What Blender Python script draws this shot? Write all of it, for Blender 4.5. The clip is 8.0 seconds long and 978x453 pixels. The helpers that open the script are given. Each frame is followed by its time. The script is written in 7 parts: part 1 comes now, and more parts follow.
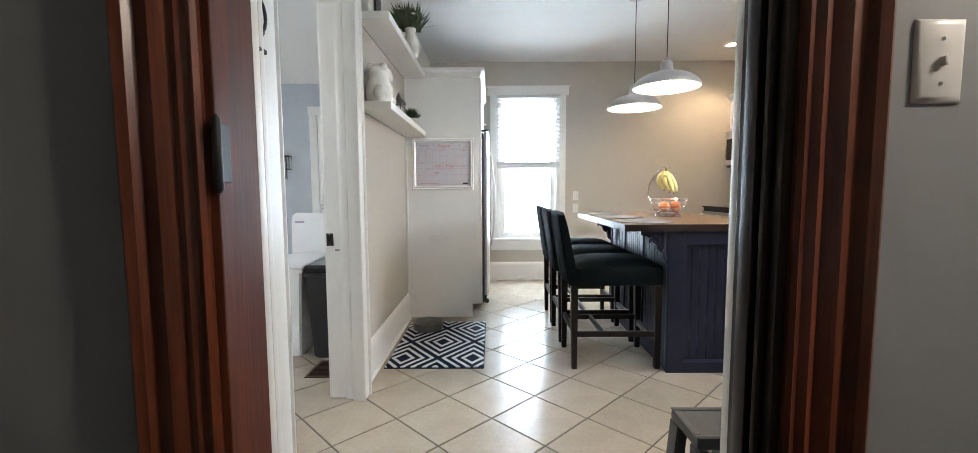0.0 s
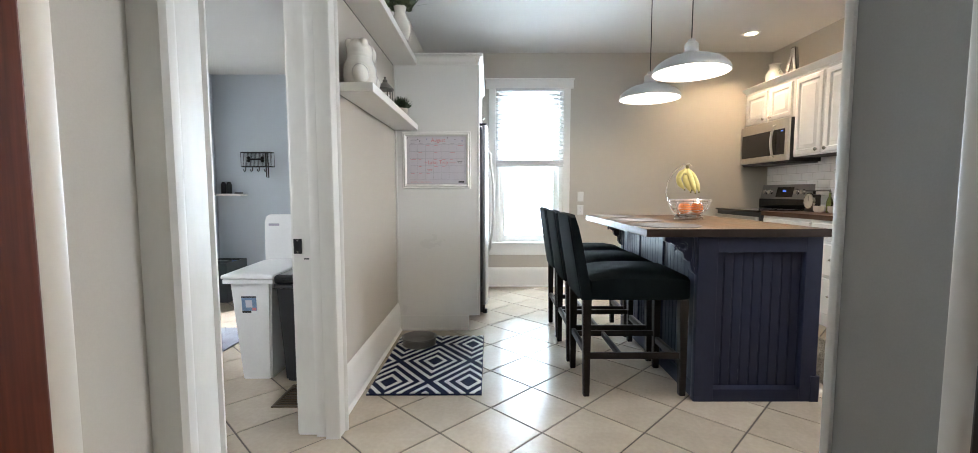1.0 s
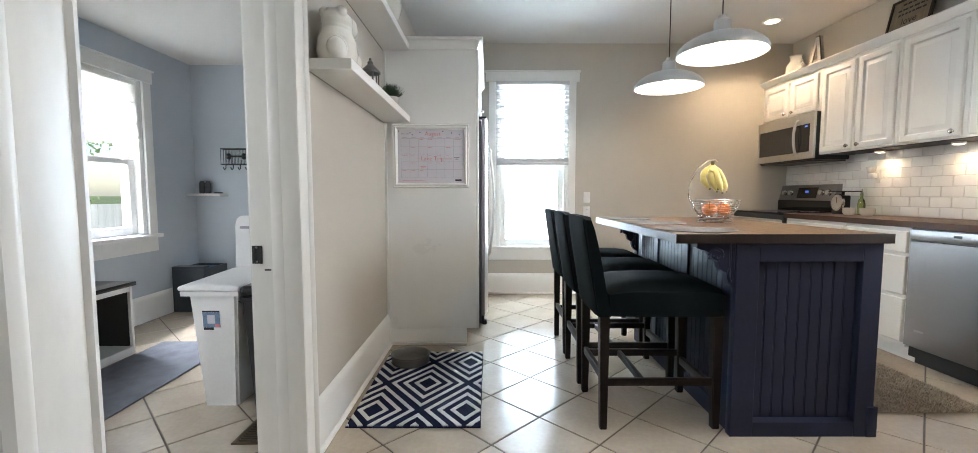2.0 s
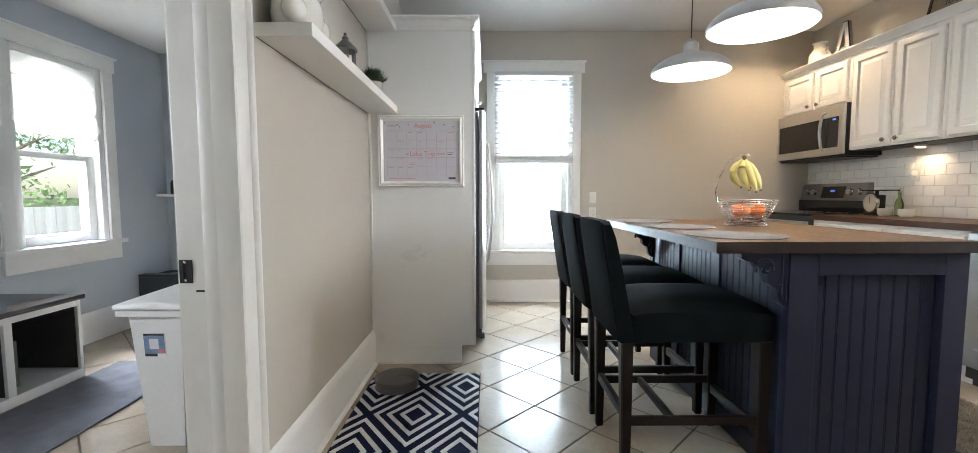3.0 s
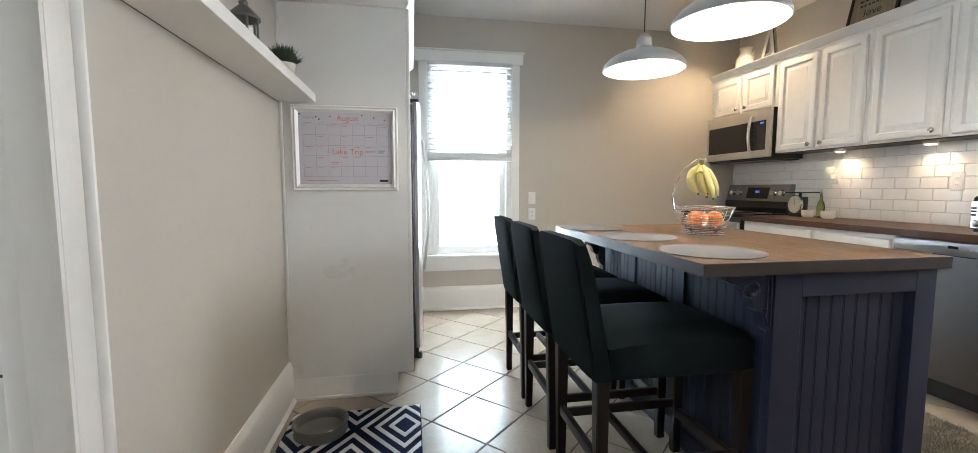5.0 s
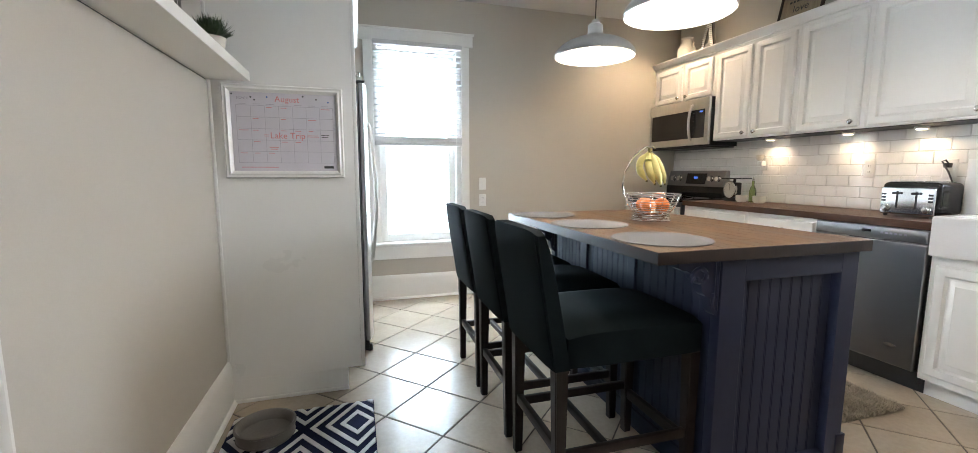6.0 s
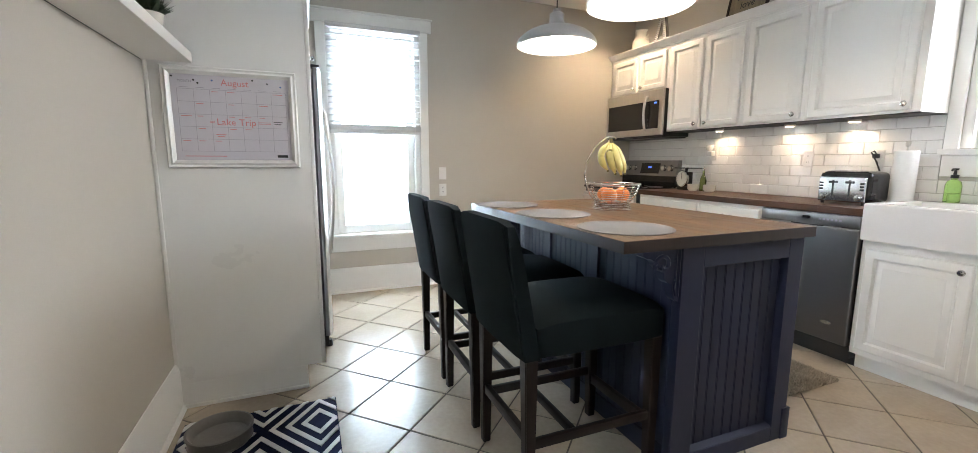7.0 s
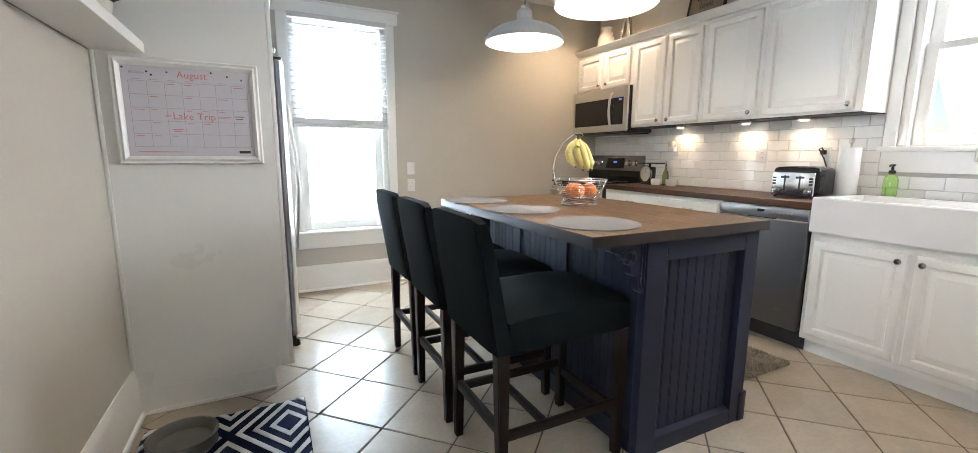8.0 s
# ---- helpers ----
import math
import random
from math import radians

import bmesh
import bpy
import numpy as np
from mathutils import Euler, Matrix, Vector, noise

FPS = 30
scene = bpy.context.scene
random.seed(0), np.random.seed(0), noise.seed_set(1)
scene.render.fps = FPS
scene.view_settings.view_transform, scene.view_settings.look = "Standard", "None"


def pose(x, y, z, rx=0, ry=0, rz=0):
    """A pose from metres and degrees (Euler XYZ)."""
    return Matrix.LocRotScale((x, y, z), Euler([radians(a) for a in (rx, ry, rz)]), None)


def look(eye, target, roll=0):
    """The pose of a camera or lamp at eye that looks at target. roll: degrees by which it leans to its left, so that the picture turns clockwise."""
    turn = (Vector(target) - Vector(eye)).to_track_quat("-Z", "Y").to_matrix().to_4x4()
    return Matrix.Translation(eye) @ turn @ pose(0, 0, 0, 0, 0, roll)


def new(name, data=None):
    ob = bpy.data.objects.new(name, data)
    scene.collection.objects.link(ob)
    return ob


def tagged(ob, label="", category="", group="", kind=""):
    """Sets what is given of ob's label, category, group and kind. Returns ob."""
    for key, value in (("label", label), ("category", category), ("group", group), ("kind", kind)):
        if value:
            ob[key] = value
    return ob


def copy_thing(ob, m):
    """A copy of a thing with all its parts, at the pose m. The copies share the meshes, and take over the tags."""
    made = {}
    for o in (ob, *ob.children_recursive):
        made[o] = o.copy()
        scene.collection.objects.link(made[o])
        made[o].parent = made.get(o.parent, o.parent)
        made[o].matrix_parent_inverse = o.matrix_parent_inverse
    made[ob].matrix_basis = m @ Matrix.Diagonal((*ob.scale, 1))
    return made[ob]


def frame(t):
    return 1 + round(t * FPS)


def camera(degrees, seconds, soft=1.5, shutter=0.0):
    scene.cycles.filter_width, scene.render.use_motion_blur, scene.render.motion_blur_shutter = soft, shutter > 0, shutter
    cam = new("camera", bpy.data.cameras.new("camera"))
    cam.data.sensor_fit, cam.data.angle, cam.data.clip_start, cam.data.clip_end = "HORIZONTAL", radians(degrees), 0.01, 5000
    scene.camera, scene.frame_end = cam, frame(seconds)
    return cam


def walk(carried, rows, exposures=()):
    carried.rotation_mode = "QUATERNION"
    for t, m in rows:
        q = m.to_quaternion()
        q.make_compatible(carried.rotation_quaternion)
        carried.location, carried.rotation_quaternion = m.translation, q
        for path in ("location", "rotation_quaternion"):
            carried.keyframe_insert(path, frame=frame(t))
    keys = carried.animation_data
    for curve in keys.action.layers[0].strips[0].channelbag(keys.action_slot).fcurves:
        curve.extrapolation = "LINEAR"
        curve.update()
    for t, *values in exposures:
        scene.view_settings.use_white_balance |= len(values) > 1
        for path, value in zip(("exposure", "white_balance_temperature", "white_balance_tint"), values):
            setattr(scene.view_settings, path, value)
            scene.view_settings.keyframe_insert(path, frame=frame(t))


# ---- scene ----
EXPO0, EXPO1, EXPO2 = 0.62, 0.56, 0.49
cam = camera(96.1, 8.0, soft=0.8)
WALK = [
    (0, (0.111, 0.221, 1.126), (0.099, 2.214, 0.963), -0.3),
    (0.5, (0.101, 0.424, 1.123), (0.097, 2.417, 0.959), -0.2),
    (1, (0.102, 0.601, 1.108), (0.1, 2.595, 0.953), -0.1),
    (1.5, (0.091, 0.765, 1.097), (0.093, 2.76, 0.948), -0.0),
    (3, (0.101, 1.305, 1.084), (0.109, 3.3, 0.942), -0.1),
    (3.5, (0.099, 1.444, 1.093), (0.131, 3.439, 0.953), -0.1),
    (4, (0.083, 1.543, 1.118), (0.183, 3.536, 0.984), 0.0),
    (4.5, (0.052, 1.598, 1.139), (0.268, 3.581, 0.993), 0.0),
    (6, (0.011, 1.69, 1.168), (0.583, 3.591, 0.922), 0.1),
    (6.5, (0.002, 1.714, 1.177), (0.669, 3.579, 0.902), 0.1),
    (7, (-0.015, 1.724, 1.171), (0.738, 3.554, 0.877), 0.2),
    (7.5, (-0.027, 1.724, 1.183), (0.794, 3.52, 0.868), 0.3),
    (8, (-0.029, 1.72, 1.183), (0.854, 3.486, 0.862), 0.3),
]
walk(cam, [(t, look(eye, target, roll)) for t, eye, target, roll in WALK],
     exposures=[(0.0, EXPO0), (2.0, EXPO1), (4.5, EXPO2), (6.5, EXPO2), (8.0, EXPO1)])

# ---- world, sun and large lights ----
world = bpy.data.worlds.new("sky")
scene.world = world
world.use_nodes = True
wn = world.node_tree
sky = wn.nodes.new("ShaderNodeTexSky")
sky.sky_type = "NISHITA"
sky.sun_disc = False
sky.sun_elevation, sky.sun_rotation = radians(54), radians(156)
wn.links.new(sky.outputs[0], wn.nodes["Background"].inputs[0])
wn.nodes["Background"].inputs[1].default_value = 0.15

sun = new("sun", bpy.data.lights.new("sun", "SUN"))
sun.data.energy, sun.data.angle, sun.data.color = 5.0, radians(0.5), (1, 0.95, 0.88)
sun.matrix_world = look((3.5, -8, 12), (0, 0, 0))


def lamp(name, kind, at, target, power, colour, size=0.1, size_y=None, spot=None):
    ob = new(name, bpy.data.lights.new(name, kind))
    ob.data.energy, ob.data.color = power, colour
    if kind == "AREA":
        ob.data.shape, ob.data.size, ob.data.size_y = "RECTANGLE", size, size_y or size
    else:
        ob.data.shadow_soft_size = size
    if spot:
        ob.data.spot_size, ob.data.spot_blend = radians(spot), 0.6
    ob.matrix_world = look(at, target)
    return ob


DAY = (0.84, 0.90, 1.0)
NORTH_DAY = (0.68, 0.84, 1.0)
WARM = (1.0, 0.72, 0.46)
lamp("window_daylight", "AREA", (0.566, 7.10, 1.40), (0.566, 0, 1.0), 620, NORTH_DAY, 2.4, 2.7)
lamp("window_high_daylight", "AREA", (0.566, 6.80, 3.95), (0.566, 5.2, 0.6), 380, NORTH_DAY, 1.8, 1.2)
lamp("sink_window_daylight", "AREA", (4.25, 1.95, 2.15), (0, 4.4, 0.4), 410, DAY, 3.8, 2.0)
lamp("nook_window_daylight", "AREA", (-4.45, 4.40, 2.75), (-2.4, 4.2, 0.9), 1100, DAY, 1.8, 1.2)
# Fill lamp for the mudroom, shining in through an added, unseen opening.
lamp("mudroom_side_fill", "AREA", (-3.10, 1.68, 1.55), (-1.2, 2.9, 0.9), 36, DAY, 0.75, 1.0)
BULB = (1.0, 0.87, 0.72)
lamp("pendant_bulb_light", "POINT", (1.30, 3.95, 1.812), (1.30, 3.95, 0), 10, BULB, 0.03)
lamp("pendant_bulb_light", "POINT", (1.305, 3.29, 1.827), (1.305, 3.29, 0), 10, BULB, 0.03)
lamp("recessed_and_fill_light", "SPOT", (2.726, 5.14, 2.672), (2.726, 5.14, 0), 52, WARM, 0.05, spot=140)
# Added fill from an unseen spot; brightens the fridge panel and island end.
lamp("recessed_and_fill_light", "SPOT", (2.05, 1.72, 2.672), (2.05, 1.72, 0), 34, (1.0, 0.86, 0.72), 0.05, spot=150)
for py in (4.49, 3.90, 3.49):
    lamp("puck_light", "SPOT", (3.225, py, 1.418), (3.30, py, 0), 3.2, WARM, 0.02, spot=150)
lamp("hall_ceiling_light", "POINT", (1.92, 0.30, 2.28), (0, 0, 0), 58, (1.0, 0.88, 0.76), 0.09)

# ---- materials ----
MATS = {}


def nodes_of(name):
    m = bpy.data.materials.new(name)
    m.use_nodes = True
    return m, m.node_tree, m.node_tree.nodes["Principled BSDF"]


def surface(name, rgb, rough=0.5, metal=0.0, var=0.08, scale=4.0, fine=120.0, bump=0.05, stretch=(1, 1, 1), coat=0.0, rand=0.0,
            spec=0.5, rough_var=0.1, sheen=0.0, dirt=None, dirt_amount=0.3, distance=0.002):
    """Two-scale variation of colour and gloss with fine relief."""
    m, t, b = nodes_of(name)
    N, L = t.nodes.new, t.links.new
    co = N("ShaderNodeTexCoord")
    mp = N("ShaderNodeMapping")
    mp.inputs["Scale"].default_value = stretch
    L(co.outputs["Object"], mp.inputs[0])
    big, small = N("ShaderNodeTexNoise"), N("ShaderNodeTexNoise")
    big.inputs["Scale"].default_value, big.inputs["Detail"].default_value = scale, 5
    small.inputs["Scale"].default_value, small.inputs["Detail"].default_value = fine, 3
    L(mp.outputs[0], big.inputs[0])
    L(mp.outputs[0], small.inputs[0])
    dark = [c * (1 - var) for c in rgb]
    light = [min(1, c * (1 + var)) for c in rgb]
    mix = N("ShaderNodeMix")
    mix.data_type = "RGBA"
    mix.inputs[6].default_value, mix.inputs[7].default_value = (*dark, 1), (*light, 1)
    ad = N("ShaderNodeMath")
    ad.operation = "MULTIPLY_ADD"
    ad.inputs[1].default_value = 0.4
    L(small.outputs[0], ad.inputs[0])
    sc = N("ShaderNodeMath")
    sc.operation = "MULTIPLY"
    sc.inputs[1].default_value = 0.6
    L(big.outputs[0], sc.inputs[0])
    L(sc.outputs[0], ad.inputs[2])
    rmp = N("ShaderNodeMapRange")
    rmp.inputs[1].default_value, rmp.inputs[2].default_value = 0.33, 0.67
    L(ad.outputs[0], rmp.inputs[0])
    L(rmp.outputs[0], mix.inputs[0])
    out = mix.outputs[2]
    if dirt:
        dn = N("ShaderNodeTexNoise")
        dn.inputs["Scale"].default_value, dn.inputs["Detail"].default_value = scale * 0.6, 8
        dn.inputs["Roughness"].default_value = 0.7
        L(mp.outputs[0], dn.inputs[0])
        dr = N("ShaderNodeMapRange")
        dr.inputs[1].default_value, dr.inputs[2].default_value, dr.inputs[4].default_value = 0.55, 0.75, dirt_amount
        L(dn.outputs[0], dr.inputs[0])
        dm = N("ShaderNodeMix")
        dm.data_type = "RGBA"
        dm.inputs[7].default_value = (*dirt, 1)
        L(dr.outputs[0], dm.inputs[0])
        L(out, dm.inputs[6])
        out = dm.outputs[2]
    if rand:
        oi = N("ShaderNodeObjectInfo")
        rr = N("ShaderNodeMapRange")
        rr.inputs[3].default_value, rr.inputs[4].default_value = 1 - rand, 1 + rand
        L(oi.outputs["Random"], rr.inputs[0])
        hs = N("ShaderNodeHueSaturation")
        L(rr.outputs[0], hs.inputs["Value"])
        L(out, hs.inputs["Color"])
        out = hs.outputs[0]
    L(out, b.inputs["Base Color"])
    rg = N("ShaderNodeMapRange")
    rg.inputs[3].default_value, rg.inputs[4].default_value = max(0.02, rough - rough_var), min(1, rough + rough_var)
    L(big.outputs[0], rg.inputs[0])
    L(rg.outputs[0], b.inputs["Roughness"])
    b.inputs["Metallic"].default_value = metal
    b.inputs["Specular IOR Level"].default_value = spec
    b.inputs["Coat Weight"].default_value = coat
    if sheen:
        b.inputs["Sheen Weight"].default_value = sheen
        b.inputs["Sheen Roughness"].default_value = 0.4
    if bump:
        bp = N("ShaderNodeBump")
        bp.inputs["Strength"].default_value, bp.inputs["Distance"].default_value = bump, distance
        L(ad.outputs[0], bp.inputs["Height"])
        L(bp.outputs[0], b.inputs["Normal"])
    MATS[name] = m
    return m


def glow(name, rgb, power):
    m, t, b = nodes_of(name)
    b.inputs["Base Color"].default_value = (*rgb, 1)
    b.inputs["Emission Color"].default_value = (*rgb, 1)
    b.inputs["Emission Strength"].default_value = power
    return m


def clear(name, tint=(1, 1, 1), rough=0.0, ior=1.45):
    m, t, b = nodes_of(name)
    b.inputs["Base Color"].default_value = (*tint, 1)
    b.inputs["Roughness"].default_value = rough
    b.inputs["IOR"].default_value = ior
    b.inputs["Transmission Weight"].default_value = 1.0
    return m


greige = surface("greige_wall_paint", (0.50, 0.465, 0.405), 0.55, var=0.03, scale=1.5, fine=220, bump=0.12)
blue_paint = surface("blue_grey_wall_paint", (0.46, 0.505, 0.545), 0.55, var=0.03, scale=1.5, fine=220, bump=0.12)
# The wall end stands in shade; that shade is mixed into this grey.
stub_shaded = surface("shaded_end_wall_paint", (0.31, 0.31, 0.295), 0.5, var=0.04, scale=1.5, fine=220, bump=0.12)
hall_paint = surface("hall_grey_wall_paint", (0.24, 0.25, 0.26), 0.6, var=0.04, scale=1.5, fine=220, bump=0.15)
ceiling_paint = surface("ceiling_paint", (0.66, 0.65, 0.63), 0.8, var=0.02, scale=2, fine=160, bump=0.1)
trim_paint = surface("white_trim_paint", (0.80, 0.79, 0.76), 0.3, var=0.006, scale=2, fine=60, bump=0.08, rough_var=0.03)
old_trim = surface("old_white_trim_paint", (0.67, 0.65, 0.605), 0.36, var=0.04, scale=5, fine=40, bump=0.2, stretch=(1, 1, 0.35),
                   dirt=(0.42, 0.36, 0.28), dirt_amount=0.25)
cabinet_white = surface("white_cabinet_paint", (0.80, 0.78, 0.735), 0.30, var=0.006, scale=2, fine=70, bump=0.05, rough_var=0.02)
panel_white = surface("painted_panel_white", (0.83, 0.825, 0.80), 0.3, var=0.006, scale=2, fine=70, bump=0.06)
navy = surface("navy_paint", (0.0155, 0.0180, 0.038), 0.42, var=0.12, scale=6, fine=60, bump=0.12, stretch=(1, 1, 0.4), spec=0.25)
tile_mat = surface("floor_tile_glaze", (0.43, 0.36, 0.28), 0.20, var=0.10, scale=6, fine=45, bump=0.26, rand=0.06, rough_var=0.055,
                   dirt=(0.33, 0.28, 0.22), dirt_amount=0.35, distance=0.003)
grout_mat = surface("dark_grout", (0.10, 0.08, 0.065), 0.9, var=0.25, scale=8, fine=150, bump=0.3)
subway_mat = surface("white_glazed_tile", (0.78, 0.77, 0.75), 0.08, var=0.02, scale=5, fine=25, bump=0.06, rand=0.03, rough_var=0.03)
subway_grout = surface("grey_grout", (0.42, 0.40, 0.37), 0.85, var=0.1, scale=8, fine=150, bump=0.2)
steel = surface("brushed_steel", (0.60, 0.58, 0.55), 0.32, 1.0, var=0.06, scale=3, fine=150, bump=0.04, stretch=(1, 1, 14), rough_var=0.06)
steel_h = surface("stainless_front", (0.62, 0.60, 0.57), 0.30, 1.0, var=0.05, scale=3, fine=150, bump=0.03, stretch=(1, 14, 1), rough_var=0.05)
chrome = surface("chrome", (0.80, 0.80, 0.80), 0.10, 1.0, var=0.02, bump=0.0, rough_var=0.03)
nickel = surface("nickel", (0.55, 0.53, 0.50), 0.25, 1.0, var=0.05, bump=0.02)
black_gloss = surface("black_glass", (0.012, 0.012, 0.014), 0.08, var=0.1, bump=0.0, rough_var=0.03)
black_plastic = surface("black_plastic", (0.018, 0.018, 0.02), 0.38, var=0.15, bump=0.05)
black_iron = surface("black_iron", (0.012, 0.012, 0.012), 0.5, 0.3, var=0.2, bump=0.1)
fabric = surface("charcoal_fabric", (0.008, 0.0115, 0.0128), 0.9, var=0.3, scale=5, fine=420, bump=0.5, spec=0.04, distance=0.001)
espresso = surface("espresso_wood", (0.010, 0.0050, 0.0034), 0.45, var=0.4, scale=3, fine=50, bump=0.08, stretch=(3, 3, 0.4), spec=0.3)
red_wood = surface("red_stained_wood", (0.115, 0.030, 0.013), 0.32, var=0.5, scale=5, fine=40, bump=0.16, stretch=(5, 5, 0.22), coat=0.12)
# Shaded copy of the red stain, darker and duller, for the left jamb.
jamb_wood = surface("shaded_red_stained_wood", (0.072, 0.017, 0.007), 0.62, var=0.5, scale=5, fine=40, bump=0.16, stretch=(5, 5, 0.22), spec=0.2)
dark_wood = surface("near_black_wood", (0.018, 0.009, 0.006), 0.45, var=0.4, scale=5, fine=40, bump=0.14, stretch=(5, 5, 0.25), coat=0.03, spec=0.3)
walnut = surface("walnut_butcher_block", (0.088, 0.040, 0.014), 0.42, var=0.38, scale=3, fine=40, bump=0.08, stretch=(6, 0.7, 6), spec=0.3, rand=0.22)
walnut_x = surface("walnut_counter", (0.066, 0.027, 0.012), 0.42, var=0.4, scale=3, fine=40, bump=0.08, stretch=(6, 0.6, 6), spec=0.3, rand=0.2)
ceramic = surface("white_glazed_ceramic", (0.72, 0.69, 0.62), 0.12, var=0.03, bump=0.02, rough_var=0.04, coat=0.3)
sink_ceramic = surface("white_fireclay", (0.74, 0.715, 0.70), 0.12, var=0.02, bump=0.01, rough_var=0.03)
white_plastic = surface("white_plastic", (0.72, 0.71, 0.69), 0.35, var=0.03, bump=0.03)
bin_plastic = surface("white_bin_plastic", (0.76, 0.75, 0.73), 0.42, var=0.04, fine=80, bump=0.08)
paper = surface("paper", (0.80, 0.80, 0.79), 0.9, var=0.03, fine=60, bump=0.3)
aged_dial = surface("aged_dial_enamel", (0.50, 0.46, 0.38), 0.4, var=0.06, scale=12, bump=0.02)
label_blue = surface("slate_blue_print", (0.16, 0.24, 0.36), 0.5, var=0.25, scale=30, bump=0)
board_white = surface("whiteboard", (0.66, 0.63, 0.68), 0.22, var=0.03, scale=6, fine=30, bump=0.0)
ink_grey = surface("grey_ink", (0.34, 0.31, 0.36), 0.6, bump=0)
ink_red = surface("red_ink", (0.62, 0.20, 0.21), 0.6, bump=0)
ink_black = surface("black_ink", (0.02, 0.02, 0.02), 0.6, bump=0)
ink_blue = surface("blue_ink", (0.06, 0.13, 0.35), 0.6, bump=0)
mat_navy = surface("navy_rug_pile", (0.009, 0.013, 0.040), 0.95, var=0.3, scale=20, fine=300, bump=0.8, spec=0.1, distance=0.004)
mat_white = surface("white_rug_pile", (0.62, 0.62, 0.60), 0.95, var=0.12, scale=20, fine=300, bump=0.8, spec=0.1, distance=0.004)
shag = surface("beige_shag", (0.36, 0.32, 0.26), 0.95, var=0.3, scale=14, fine=160, bump=0.9, spec=0.1, distance=0.006)
grey_rug = surface("grey_runner_pile", (0.15, 0.155, 0.175), 0.95, var=0.25, scale=10, fine=260, bump=0.8, spec=0.1, distance=0.004)
placemat_mat = surface("woven_grey", (0.135, 0.125, 0.122), 0.85, var=0.12, scale=10, fine=300, bump=0.5, distance=0.001)
banana = surface("banana_skin", (0.62, 0.55, 0.21), 0.5, var=0.08, scale=14, fine=60, bump=0.05, dirt=(0.30, 0.28, 0.06), dirt_amount=0.3)
banana_tip = surface("banana_stem", (0.12, 0.10, 0.03), 0.6)
orange = surface("orange_skin", (0.72, 0.19, 0.035), 0.4, var=0.08, scale=8, fine=140, bump=0.35, distance=0.001)
pewter = surface("pewter_bowl", (0.15, 0.142, 0.13), 0.42, 0.4, var=0.12, scale=12, fine=90, bump=0.25)
leaf_green = surface("leaf_green", (0.045, 0.075, 0.035), 0.55, var=0.35, scale=30, bump=0.1)
leaf_pale = surface("sage_leaf", (0.10, 0.13, 0.07), 0.6, var=0.3, scale=30, bump=0.1)
bloom = surface("cream_petal", (0.60, 0.60, 0.50), 0.6, var=0.1, bump=0.1)
shade_out = surface("galvanised_shade", (0.47, 0.465, 0.46), 0.30, 0.85, var=0.06, scale=5, bump=0.04)
shade_in = surface("white_shade_enamel", (0.88, 0.87, 0.84), 0.35, var=0.01, bump=0)
bulb_mat = glow("lit_bulb", (1.0, 0.90, 0.76), 30)
led_mat = glow("lit_led", (1.0, 0.85, 0.62), 14)
blue_led = glow("blue_display", (0.1, 0.25, 1.0), 0.4)
glass = clear("window_glass")
bottle_glass = clear("olive_glass", (0.45, 0.55, 0.20))
soap_green = clear("green_soap", (0.62, 0.97, 0.35), 0.1, 1.33)
blind_mat = surface("white_faux_wood_slat", (0.62, 0.62, 0.61), 0.5, var=0.03, bump=0.04)
shade_cloth = surface("white_roman_cloth", (0.70, 0.70, 0.67), 0.9, var=0.05, fine=260, bump=0.3)
nt = shade_cloth.node_tree
tr, mx = nt.nodes.new("ShaderNodeBsdfTranslucent"), nt.nodes.new("ShaderNodeMixShader")
tr.inputs[0].default_value = (0.85, 0.85, 0.82, 1)
mx.inputs[0].default_value = 0.5
nt.links.new(nt.nodes["Principled BSDF"].outputs[0], mx.inputs[1])
nt.links.new(tr.outputs[0], mx.inputs[2])
nt.links.new(mx.outputs[0], nt.nodes["Material Output"].inputs[0])
kraft = surface("rustic_sign_board", (0.24, 0.19, 0.13), 0.8, var=0.25, scale=10, fine=60, bump=0.3, stretch=(1, 4, 1))
zinc = surface("zinc_metal", (0.42, 0.40, 0.37), 0.4, 0.8, var=0.2, scale=12, bump=0.1)
grey_box = surface("dark_storage_plastic", (0.035, 0.04, 0.045), 0.4, var=0.1)
stool_paint = surface("grey_stool_plastic", (0.045, 0.045, 0.045), 0.5, var=0.3, scale=14, fine=120, bump=0.2)
register_mat = surface("bronze_register", (0.10, 0.065, 0.035), 0.4, 0.5, var=0.2)
hedge = surface("hedge_leaves", (0.20, 0.32, 0.12), 0.6, var=0.5, scale=6, fine=30, bump=0.4)
grass_mat = surface("lawn", (0.09, 0.13, 0.05), 0.9, var=0.4, scale=2, fine=60, bump=0.5)
fence_mat = surface("grey_fence_board", (0.50, 0.48, 0.46), 0.8, var=0.15, scale=3, fine=50, bump=0.2, stretch=(4, 4, 0.5), rand=0.1)
bark = surface("bark", (0.25, 0.21, 0.16), 0.9, var=0.4, scale=8, bump=0.6)
door_side = surface("grey_door_edge", (0.34, 0.34, 0.345), 0.35, 0.4, var=0.04, scale=3, bump=0.03)
